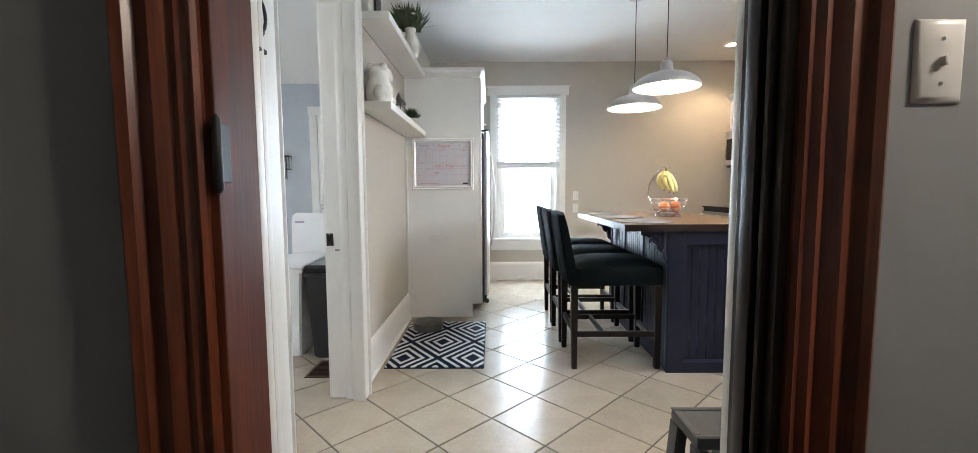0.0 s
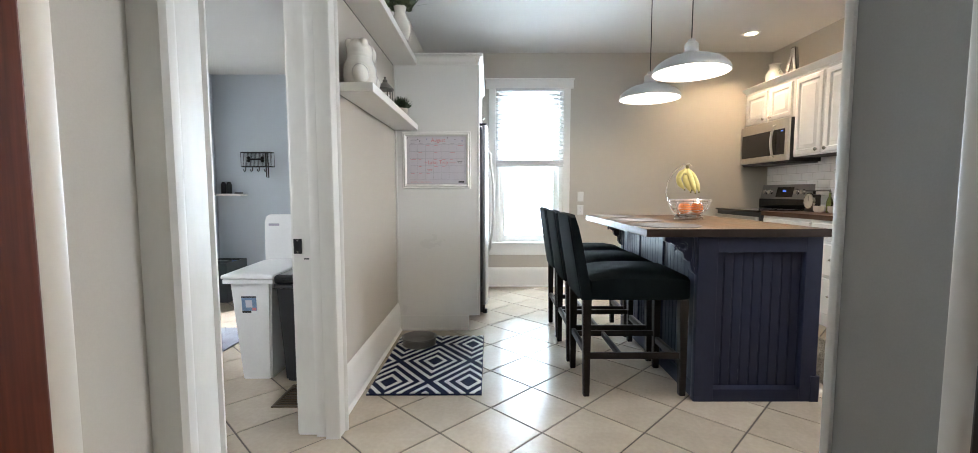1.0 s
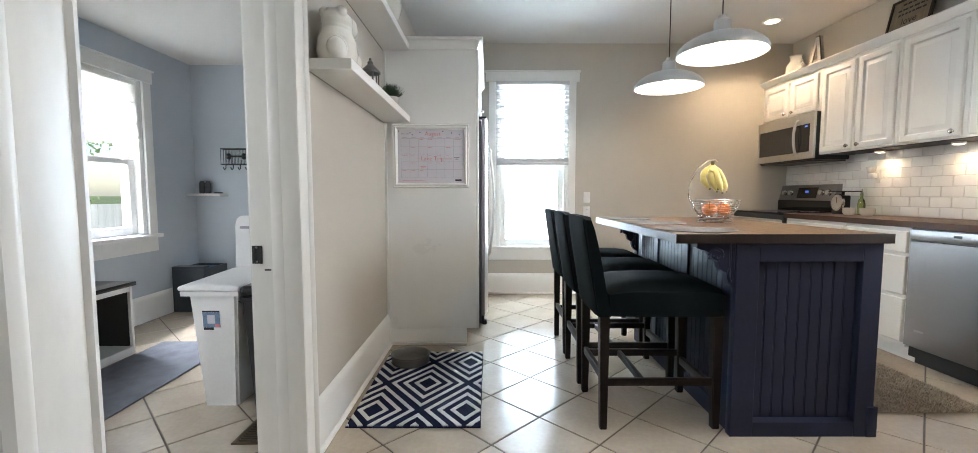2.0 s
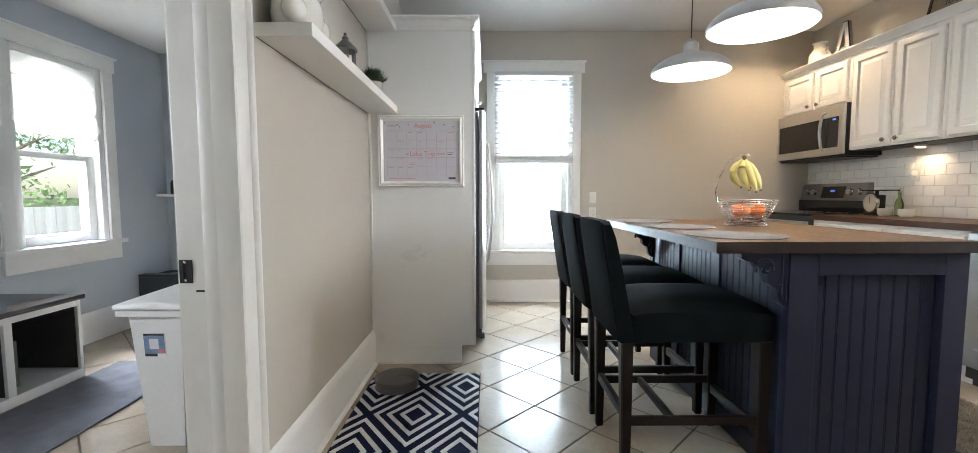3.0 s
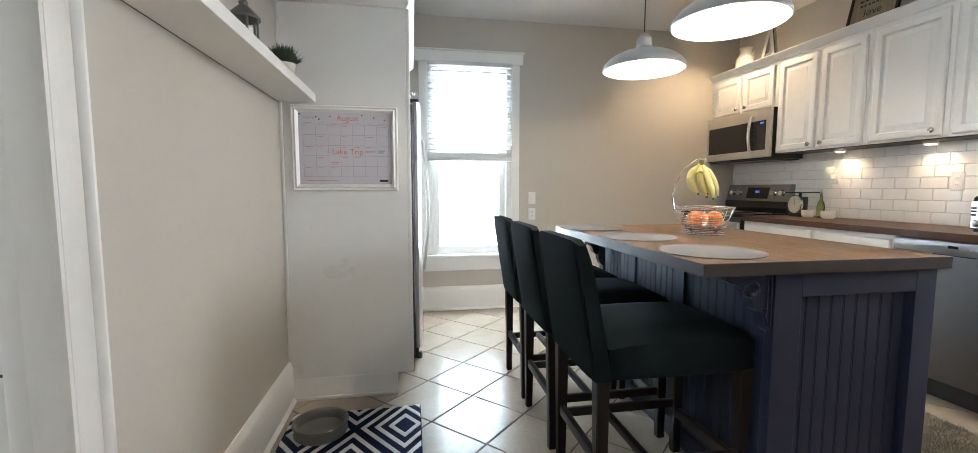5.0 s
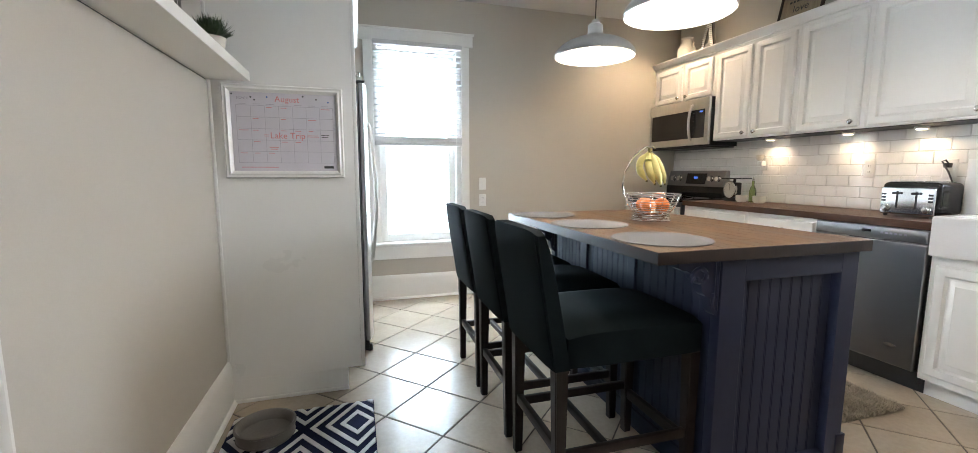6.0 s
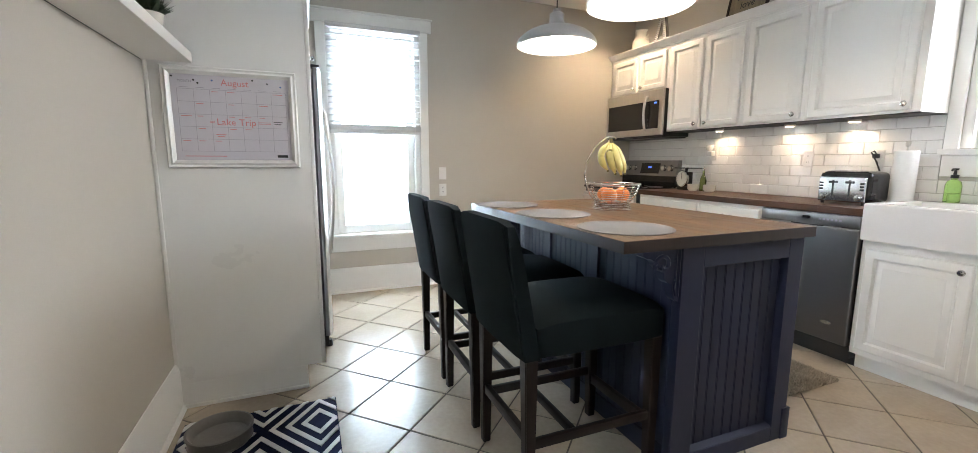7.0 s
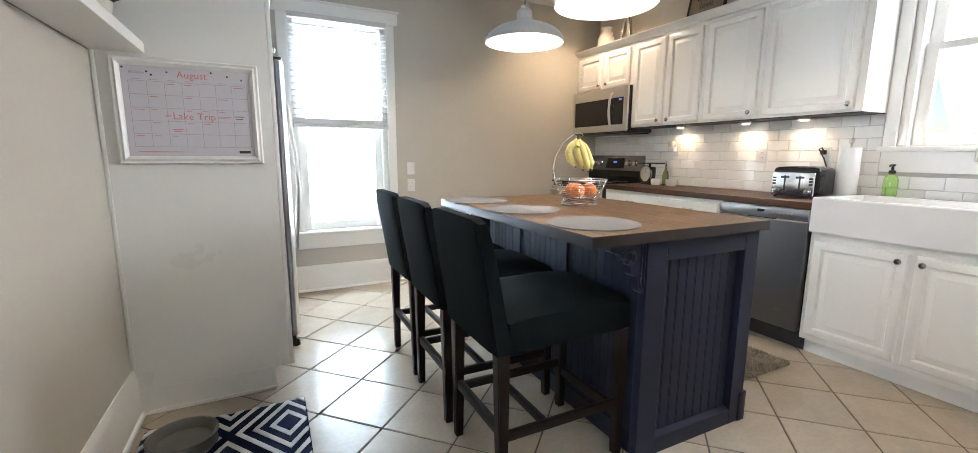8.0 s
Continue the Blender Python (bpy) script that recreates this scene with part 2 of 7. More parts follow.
# Stainless darkened in place of the navy island's reflection; also tones down the backguard.
dimmed_steel = surface("dimmed_stainless", (0.27, 0.262, 0.262), 0.30, 1.0, var=0.02, scale=3, fine=150, bump=0.01, stretch=(1, 1, 14), rough_var=0.02)
# Shade inside the white bench's cubbies, given as a near-black colour.
shaded_inside = surface("cubby_interior_shade", (0.05, 0.048, 0.045), 0.7, var=0.1)


# ---- builders ----
def box(bm, x0, x1, y0, y1, z0, z1, bevel=0.0, seg=2):
    """Adds a bevelled box."""
    g = bmesh.ops.create_cube(bm, size=1.0)
    vs = g["verts"]
    for v in vs:
        v.co = Vector((x0 + (v.co.x + 0.5) * (x1 - x0), y0 + (v.co.y + 0.5) * (y1 - y0), z0 + (v.co.z + 0.5) * (z1 - z0)))
    if bevel:
        es = list({e for v in vs for e in v.link_edges})
        bmesh.ops.bevel(bm, geom=es, offset=bevel, segments=seg, affect="EDGES", profile=0.5)
    return bm


def boxes(*rows, bevel=0.0):
    bm = bmesh.new()
    for r in rows:
        box(bm, *r, bevel=bevel)
    return bm


def lathe(bm, profile, at=(0, 0, 0), seg=32, axis="z", cap=True):
    """Spins (radius, height) rows round an axis through at."""
    rings = []
    for r, h in profile:
        ring = []
        for k in range(seg):
            a = 2 * math.pi * k / seg
            p = {"z": (r * math.cos(a), r * math.sin(a), h), "x": (h, r * math.cos(a), r * math.sin(a)),
                 "y": (r * math.sin(a), h, r * math.cos(a))}[axis]
            ring.append(bm.verts.new(Vector(at) + Vector(p)))
        rings.append(ring)
    for a, b in zip(rings, rings[1:]):
        for k in range(seg):
            bm.faces.new((a[k], a[(k + 1) % seg], b[(k + 1) % seg], b[k]))
    for ring, r in ((rings[0], profile[0][0]), (rings[-1], profile[-1][0])):
        if cap and r > 1e-5:
            bm.faces.new(ring)
    return bm


def tube(bm, pts, r, seg=8, closed=False, taper=None):
    """A round bar along points."""
    pts = [Vector(p) for p in pts]
    n = len(pts)
    rings = []
    up = Vector((0.13, 0.21, 0.97))
    for k, p in enumerate(pts):
        a = pts[(k - 1) % n] if closed or k > 0 else p
        b = pts[(k + 1) % n] if closed or k < n - 1 else p
        d = (b - a).normalized()
        s = d.cross(up)
        if s.length < 0.05:
            s = d.cross(Vector((1, 0, 0)))
        s.normalize()
        t = d.cross(s)
        rr = r if taper is None else taper[k]
        rings.append([bm.verts.new(p + rr * (math.cos(2 * math.pi * j / seg) * s + math.sin(2 * math.pi * j / seg) * t)) for j in range(seg)])
    pairs = list(zip(rings, rings[1:])) + ([(rings[-1], rings[0])] if closed else [])
    for a, b in pairs:
        for j in range(seg):
            bm.faces.new((a[j], a[(j + 1) % seg], b[(j + 1) % seg], b[j]))
    if not closed:
        bm.faces.new(rings[0])
        bm.faces.new(rings[-1])
    return bm


def ring_pts(c, r, n=40, axis="z", a0=0.0, a1=2 * math.pi, end=False):
    out = []
    for k in range(n + (1 if end else 0)):
        a = a0 + (a1 - a0) * k / n
        u, v = r * math.cos(a), r * math.sin(a)
        out.append(Vector(c) + Vector({"z": (u, v, 0), "x": (0, u, v), "y": (u, 0, v)}[axis]))
    return out


def stepped(bm, to, u0, u1, v0, v1, rings, back=0.02):
    """A slab whose face steps in and out by (inset, depth) rings. to maps (u, v, depth) to the world."""
    loops = []
    rows = [(0.0, -back)] + list(rings)
    for ins, d in rows:
        loops.append([bm.verts.new(to(u, v, d)) for u, v in ((u0 + ins, v0 + ins), (u1 - ins, v0 + ins), (u1 - ins, v1 - ins), (u0 + ins, v1 - ins))])
    for a, b in zip(loops, loops[1:]):
        for k in range(4):
            bm.faces.new((a[k], a[(k + 1) % 4], b[(k + 1) % 4], b[k]))
    bm.faces.new(loops[0])
    bm.faces.new(loops[-1])
    return bm


def prism(bm, outline, to, d0, d1):
    """An outline (u, v) pushed from depth d0 to d1."""
    a = [bm.verts.new(to(u, v, d0)) for u, v in outline]
    b = [bm.verts.new(to(u, v, d1)) for u, v in outline]
    n = len(a)
    bm.faces.new(a)
    bm.faces.new(b)
    for k in range(n):
        bm.faces.new((a[k], a[(k + 1) % n], b[(k + 1) % n], b[k]))
    return bm


def edge_shading(bm):
    """Smooth shading that keeps sharp corners, and keeps broad flat faces flat beside thin bevels."""
    area = {f: f.calc_area() for f in bm.faces}
    for e in bm.edges:
        if len(e.link_faces) == 2:
            a, b = (area[f] for f in e.link_faces)
            turn = e.calc_face_angle(0.0)
            e.smooth = not (turn > radians(38) or (turn > radians(4) and max(a, b) > 25 * min(a, b)))
    for f in bm.faces:
        f.smooth = True


def finish(ob, bm, material, origin, smooth=True):
    bmesh.ops.translate(bm, verts=bm.verts, vec=-Vector(origin))
    bmesh.ops.recalc_face_normals(bm, faces=bm.faces)
    if smooth:
        edge_shading(bm)
    me = ob.data
    bm.to_mesh(me)
    bm.free()
    me.materials.append(material)


ORIGIN = {}


def thing(name, at, label, category, group="", kind=""):
    ob = new(name)
    ob.empty_display_size = 0.05
    ob.location = at
    ORIGIN[ob] = Vector(at)
    return tagged(ob, label, category, group, kind)


def part(name, bm, material, parent, label="", smooth=True):
    ob = new(name, bpy.data.meshes.new(name))
    finish(ob, bm, material, ORIGIN[parent], smooth)
    ob.parent = parent
    ORIGIN[ob] = ORIGIN[parent]
    if label:
        tagged(ob, label)
    return ob


def solo(name, bm, material, label, category, at=(0, 0, 0), kind="", group="", smooth=True):
    ob = new(name, bpy.data.meshes.new(name))
    finish(ob, bm, material, at, smooth)
    ob.location = at
    ORIGIN[ob] = Vector(at)
    return tagged(ob, label, category, group, kind)


def piece(name, mesh, parent, at, rot=None):
    """One of many alike pieces on shared mesh data."""
    ob = new(name, mesh)
    ob.parent = parent
    ob.location = Vector(at) - ORIGIN[parent]
    if rot:
        ob.rotation_euler = rot
    return ob


def mesh_of(name, bm, material, smooth=True):
    bmesh.ops.recalc_face_normals(bm, faces=bm.faces)
    if smooth:
        edge_shading(bm)
    me = bpy.data.meshes.new(name)
    bm.to_mesh(me)
    bm.free()
    me.materials.append(material)
    return me


def words(name, text, size, to, material, parent, depth=0.0006, bold=0.0, width=None):
    """Lettering as a mesh, laid flat by to(u, v, d)."""
    cu = bpy.data.curves.new(name, "FONT")
    cu.body, cu.size, cu.extrude, cu.offset, cu.resolution_u = text, size, depth, bold, 2
    cu.align_x = "CENTER"
    tmp = bpy.data.objects.new(name, cu)
    scene.collection.objects.link(tmp)
    bpy.context.view_layer.update()
    me = bpy.data.meshes.new_from_object(tmp.evaluated_get(bpy.context.evaluated_depsgraph_get()))
    bpy.data.objects.remove(tmp)
    k = 1.0
    if width:
        xs = [v.co.x for v in me.vertices]
        k = width / max(1e-6, max(xs) - min(xs))
    for v in me.vertices:
        v.co = to(v.co.x * k, v.co.y, v.co.z) - ORIGIN[parent]
    me.materials.clear()
    me.materials.append(material)
    ob = new(name, me)
    ob.parent = parent
    ORIGIN[ob] = ORIGIN[parent]
    return ob


def wall(name, axis, c0, c1, u0, u1, z0, z1, material, label, openings=()):
    """A wall with thickness c0..c1 across the axis and openings (u0, u1, z0, z1) right through it."""
    us = sorted({u0, u1, *[o[0] for o in openings], *[o[1] for o in openings]})
    zs = sorted({z0, z1, *[o[2] for o in openings], *[o[3] for o in openings]})
    solid = lambda i, j: 0 <= i < len(us) - 1 and 0 <= j < len(zs) - 1 and not any(
        o[0] <= us[i] < o[1] and o[2] <= zs[j] < o[3] for o in openings)
    bm = bmesh.new()
    P = (lambda c, u, z: (c, u, z)) if axis == "x" else (lambda c, u, z: (u, c, z))
    q = lambda *pts: bm.faces.new([bm.verts.new(p) for p in pts])
    for i in range(len(us) - 1):
        for j in range(len(zs) - 1):
            if not solid(i, j):
                continue
            a, b, lo, hi = us[i], us[i + 1], zs[j], zs[j + 1]
            for c in (c0, c1):
                q(P(c, a, lo), P(c, b, lo), P(c, b, hi), P(c, a, hi))
            for di, u in ((-1, a), (1, b)):
                if not solid(i + di, j):
                    q(P(c0, u, lo), P(c1, u, lo), P(c1, u, hi), P(c0, u, hi))
            for dj, z in ((-1, lo), (1, hi)):
                if not solid(i, j + dj):
                    q(P(c0, a, z), P(c1, a, z), P(c1, b, z), P(c0, b, z))
    bmesh.ops.remove_doubles(bm, verts=bm.verts, dist=1e-5)
    return solo(name, bm, material, label, "wall", kind="structure", smooth=False)


# ---- large structure ----
BW, RW, LW, CEIL = 5.743, 3.337, -0.635, 2.69
NW, NN, NCEIL = -2.85, 5.38, 2.36
wall("wall_north", "y", BW, 5.96, -0.755, 3.60, -0.1, 2.9, greige, "greige painted kitchen wall behind the island", [(0.175, 0.957, 0.53, 2.287)])
wall("wall_east", "x", RW, 3.56, 0.87, 5.743, -0.1, 2.9, greige, "greige painted kitchen wall behind the cabinets", [(1.95, 3.02, 1.25, 2.30)])
wall("wall_west", "x", -0.755, LW, 0.98, BW, -0.1, 2.9, greige, "greige painted wall under the floating shelves", [(1.66, 2.560, -0.1, 2.10)])
wall("wall_south", "y", 0.925, 0.98, -3.05, 3.337, -0.1, 2.9, greige, "painted kitchen wall with the entry doorway", [(-0.295, 0.538, -0.1, 2.08)])
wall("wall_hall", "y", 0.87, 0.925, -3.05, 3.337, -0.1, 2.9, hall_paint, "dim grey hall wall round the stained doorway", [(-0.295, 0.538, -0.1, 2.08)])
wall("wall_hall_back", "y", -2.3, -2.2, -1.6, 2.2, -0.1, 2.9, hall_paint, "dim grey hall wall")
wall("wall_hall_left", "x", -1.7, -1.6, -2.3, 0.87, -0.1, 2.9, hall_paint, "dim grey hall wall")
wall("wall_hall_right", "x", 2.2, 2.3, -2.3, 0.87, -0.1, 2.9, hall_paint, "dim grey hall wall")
wall("wall_stub", "x", 0.80, 0.95, 0.98, 1.48, -0.1, 2.9, stub_shaded, "short painted wall end beside the entry")
# The second opening is cut for the added side window.
wall("wall_nook_west", "x", -3.05, NW, 0.98, 5.6, -0.1, 2.9, blue_paint, "blue-grey mudroom wall with a window", [(4.06, 4.74, 0.75, 2.04), (1.30, 2.06, 1.05, 2.04)])
wall("wall_nook_north", "y", NN, 5.6, NW, -0.755, -0.1, 2.9, blue_paint, "blue-grey mudroom wall with hooks")
wall("wall_nook_east", "x", -0.767, -0.756, 0.98, NN, -0.1, 2.9, blue_paint, "blue-grey mudroom side of the partition", [(1.66, 2.560, -0.1, 2.10)])
solo("ceiling", boxes((-0.755, 3.6, 0.9, 5.96, CEIL, 2.95)), ceiling_paint, "pale matte kitchen ceiling", "ceiling", kind="structure")
solo("ceiling_nook", boxes((-3.05, -0.762, 0.9, 5.6, NCEIL, 2.5)), ceiling_paint, "pale mudroom ceiling", "ceiling", kind="structure")
solo("ceiling_hall", boxes((-1.7, 2.3, -2.3, 0.87, 2.5, 2.6)), ceiling_paint, "dim hall ceiling", "ceiling", kind="structure")
solo("floor_hall", boxes((-1.7, 2.3, -2.3, 0.99, -0.05, 0.003)), dark_wood, "dark hall floor boards", "floor", kind="structure")
solo("roof", boxes((-3.3, 3.8, -2.6, 6.2, 3.0, 3.1)), hall_paint, "plain roof over the rooms", "roof", kind="structure")
ground = solo("ground", boxes((-400, 400, -400, 400, -0.72, -0.70)), grass_mat, "lawn outside the windows", "ground", kind="structure")


def jog(name, outline, to, d0, d1, material, label, kind="structure", category="trim"):
    bm = bmesh.new()
    prism(bm, outline, to, d0, d1)
    return solo(name, bm, material, label, category, kind=kind)


# moulded baseboards: (depth, height) outline
BASE = [(0, 0), (0.018, 0), (0.018, 0.185), (0.014, 0.20), (0.010, 0.212), (0.004, 0.224), (0, 0.224)]
jog("baseboard", BASE, lambda u, v, d: Vector((LW + u, d, v)), 2.600, 4.075, trim_paint, "tall white moulded baseboard")
jog("baseboard", BASE, lambda u, v, d: Vector((d, BW - u, v)), -0.2, 3.337, trim_paint, "tall white moulded baseboard")
jog("baseboard", BASE, lambda u, v, d: Vector((NW + u, d, v)), 1.0, NN, trim_paint, "tall white moulded baseboard")
jog("baseboard", BASE, lambda u, v, d: Vector((d, NN - u, v)), -2.83, -2.0, trim_paint, "tall white moulded baseboard")
jog("baseboard", BASE, lambda u, v, d: Vector((LW + u, d, v)), 0.98, 1.52, trim_paint, "tall white moulded baseboard")
SHOE = [(0, 0), (0.016, 0), (0.013, 0.010), (0.007, 0.016), (0, 0.018)]
jog("trim", SHOE, lambda u, v, d: Vector((LW + 0.018 + u, d, v)), 2.600, 4.075, trim_paint, "white shoe moulding")
jog("trim", SHOE, lambda u, v, d: Vector((d, BW - 0.018 - u, v)), -0.2, 3.337, trim_paint, "white shoe moulding")

# stained entry door casing: (width from the opening, depth) outline with beads
CASE = [(0, 0), (0, 0.016), (0.006, 0.022), (0.012, 0.016), (0.018, 0.014), (0.030, 0.020), (0.042, 0.014), (0.052, 0.020), (0.064, 0.024),
        (0.078, 0.018), (0.090, 0.014), (0.098, 0.026), (0.112, 0.030), (0.120, 0.024), (0.122, 0)]
for side, x0 in ((-1, -0.300), (1, 0.545)):
    jog("trim", CASE, lambda u, v, d, s=side, x=x0: Vector((x + s * u, 0.87 - v, d)), 0, 2.20, red_wood, "red-brown stained moulded door casing")
jog("trim", CASE, lambda u, v, d: Vector((d, 0.87 - v, 2.085 + u)), -0.42, 0.675, red_wood, "red-brown stained door head casing")


def jamb(name, x0, x1, y0, y1, z1, material, label):
    return solo(name, boxes((x0, x1, y0, y1, 0, z1), bevel=0.003), material, label, "trim", kind="structure")


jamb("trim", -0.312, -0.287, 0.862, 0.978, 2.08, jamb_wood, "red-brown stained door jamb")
# Right jamb, stop and bead: shaded side of the frame, coloured near black.
jamb("trim", 0.530, 0.560, 0.862, 0.978, 2.08, dark_wood, "stained door jamb, its shaded side coloured near black")
jamb("trim", 0.512, 0.5305, 0.900, 0.935, 2.08, dark_wood, "stained door stop, its shaded side coloured near black")
jamb("trim", 0.517, 0.5305, 0.880, 0.891, 2.08, dark_wood, "stained jamb bead, its shaded side coloured near black")
solo("trim", boxes((-0.312, 0.56, 0.862, 0.978, 2.06, 2.09), bevel=0.003), red_wood, "stained door head jamb", "trim", kind="structure")
for xa, xb in ((-0.43, -0.293), (0.536, 0.675)):
    solo("trim", boxes((xa, xb, 0.98, 1.012, 0, 2.2), bevel=0.004), old_trim, "old white painted door casing", "trim", kind="structure")
solo("trim", boxes((-0.43, 0.675, 0.98, 1.012, 2.2005, 2.32), bevel=0.004), old_trim, "old white painted door head casing", "trim", kind="structure")
solo("trim", boxes((0.792, 0.958, 1.462, 1.486, 0, 2.68), bevel=0.004), old_trim, "white corner board on the wall end", "trim", kind="structure")

# mudroom doorway in the partition
WCASE = [(0, 0), (0, 0.052), (0.006, 0.062), (0.014, 0.064), (0.020, 0.056), (0.026, 0.060), (0.100, 0.064), (0.106, 0.072), (0.116, 0.076), (0.130, 0.074), (0.138, 0.064), (0.140, 0)]
for s, y in ((1, 2.500), (-1, 1.690)):
    jog("trim", WCASE, lambda u, v, d, s=s, y=y: Vector((LW + v, y + s * u * (0.70 if s > 0 else 1.2), d)), 0, 2.22, old_trim, "old white moulded door casing with chips")
    jog("trim", WCASE, lambda u, v, d, s=s, y=y: Vector((-0.767 - 0.25 * v, y + s * (u + 0.048), d)), 0, 2.22, old_trim, "old white moulded door casing with chips")
jog("trim", WCASE, lambda u, v, d: Vector((LW + v, d, 2.2205 + u)), 1.50, 2.60, old_trim, "old white door head casing")
for ya, yb in ((2.535, 2.560), (1.66, 1.690)):
    solo("trim", boxes((-0.771, -0.632, ya, yb, 0, 2.10), bevel=0.004), old_trim, "old white painted door jamb", "trim", kind="structure")
for ya, yb in ((2.515, 2.5355), (1.6895, 1.708)):
    solo("trim", boxes((-0.685, -0.640, ya, yb, 0, 2.09), bevel=0.005), old_trim, "old white painted door stop", "trim", kind="structure")
solo("trim", boxes((-0.771, -0.632, 1.691, 2.534, 2.08, 2.10), bevel=0.003), old_trim, "old white door head jamb", "trim", kind="structure")


def strike_plate():
    at = (-0.746, 2.535, 0.84)
    t = thing("strike_plate", at, "black metal strike plate on the white jamb", "hardware")
    bm = bmesh.new()
    to = lambda u, v, d: Vector((-0.765 + u, 2.535 - d, 0.838 + v))
    stepped(bm, to, 0, 0.036, 0, 0.066, [(0, 0.003), (0.010, 0.003), (0.010, 0.0005)], back=0.0)
    part("plate", bm, black_iron, t)
    for z in (0.846, 0.898):
        bm = bmesh.new()
        lathe(bm, [(0.004, 0), (0.004, -0.002), (0.001, -0.003)], (-0.747, 2.532, z), 10, "y")
        part("screw", bm, nickel, t)
    solo("strike_scratch", boxes((-0.722, -0.698, 2.5345, 2.5365, 0.812, 0.818)), ink_black, "dark gouge in the painted jamb", "scratch")


strike_plate()


def door_hinge():
    t = thing("hinge", (-0.297, 0.868, 1.13), "old painted butt hinge on the stained jamb", "hinge")
    bm = bmesh.new()
    box(bm, -0.2875, -0.2835, 0.860, 0.892, 1.14, 1.225, 0.0015)
    part("leaf", bm, black_iron, t)
    bm = bmesh.new()
    lathe(bm, [(0.003, -0.006), (0.0065, 0), (0.0065, 0.1), (0.003, 0.106)], (-0.280, 0.853, 1.13), 14)
    part("knuckle", bm, black_iron, t)


door_hinge()


def switch_plate():
    at = (0.78, 0.866, 1.29)
    t = thing("light_switch", at, "white toggle light switch plate on grey wall", "switch")
    to = lambda u, v, d: Vector((0.7135 + u, 0.870 - d, 1.2475 + v))
    bm = bmesh.new()
    stepped(bm, to, 0, 0.071, 0, 0.117, [(0, 0.001), (0.004, 0.005), (0.01, 0.007)], back=0)
    part("plate", bm, white_plastic, t)
    bm = bmesh.new()
    box(bm, 0.7455, 0.7525, 0.855, 0.8645, 1.298, 1.311, 0.002)
    part("toggle", bm, white_plastic, t)
    for z in (1.274, 1.336):
        bm = bmesh.new()
        lathe(bm, [(0.003, 0), (0.003, -0.001)], (0.749, 0.8635, z), 10, "y")
        part("screw", bm, nickel, t)


switch_plate()


def iron_scroll():
    """Wrought scroll ornament on the narrow wall by the entry."""
    t = thing("iron_ornament", (-0.63, 1.465, 1.50), "black wrought iron scroll ornament hung on the wall", "ornament")
    bm = bmesh.new()
    for k, (y, z, r) in enumerate(((1.425, 1.60, 0.055), (1.505, 1.60, 0.055), (1.465, 1.565, 0.05), (1.465, 1.66, 0.055))):
        tube(bm, ring_pts((-0.615 + 0.006 * (k % 2), y, z), r, 28, "x"), 0.006, 6, True)
    part("scroll", bm, black_iron, t)
    bm = bmesh.new()
    box(bm, -0.634, -0.600, 1.390, 1.545, 1.490, 1.503, 0.002)
    part("bar", bm, black_iron, t)
    bm = bmesh.new()
    for k in range(5):
        a = 1.415 + 0.025 * k
        tube(bm, [(-0.611, a, 1.50), (-0.605, a + 0.02, 1.55), (-0.611, a + 0.005, 1.60)], 0.005, 6)
    part("twist", bm, black_iron, t)
    t.location += Vector((0.040, 0.030, 0.045))


iron_scroll()


def hall_lamp():
    t = thing("ceiling_lamp", (1.92, 0.30, 2.5), "frosted globe ceiling lamp in the hall", "lamp")
    bm = bmesh.new()
    lathe(bm, [(0.09, 0), (0.09, -0.02), (0.05, -0.035), (0.05, -0.05)], (1.92, 0.30, 2.4995), 28)
    part("base", bm, nickel, t)
    bm = bmesh.new()
    lathe(bm, [(0.05, -0.0505), (0.085, -0.065), (0.095, -0.09), (0.08, -0.115), (0.04, -0.128), (0, -0.13)], (1.92, 0.30, 2.4995), 28)
    part("globe", bm, led_mat, t)


hall_lamp()

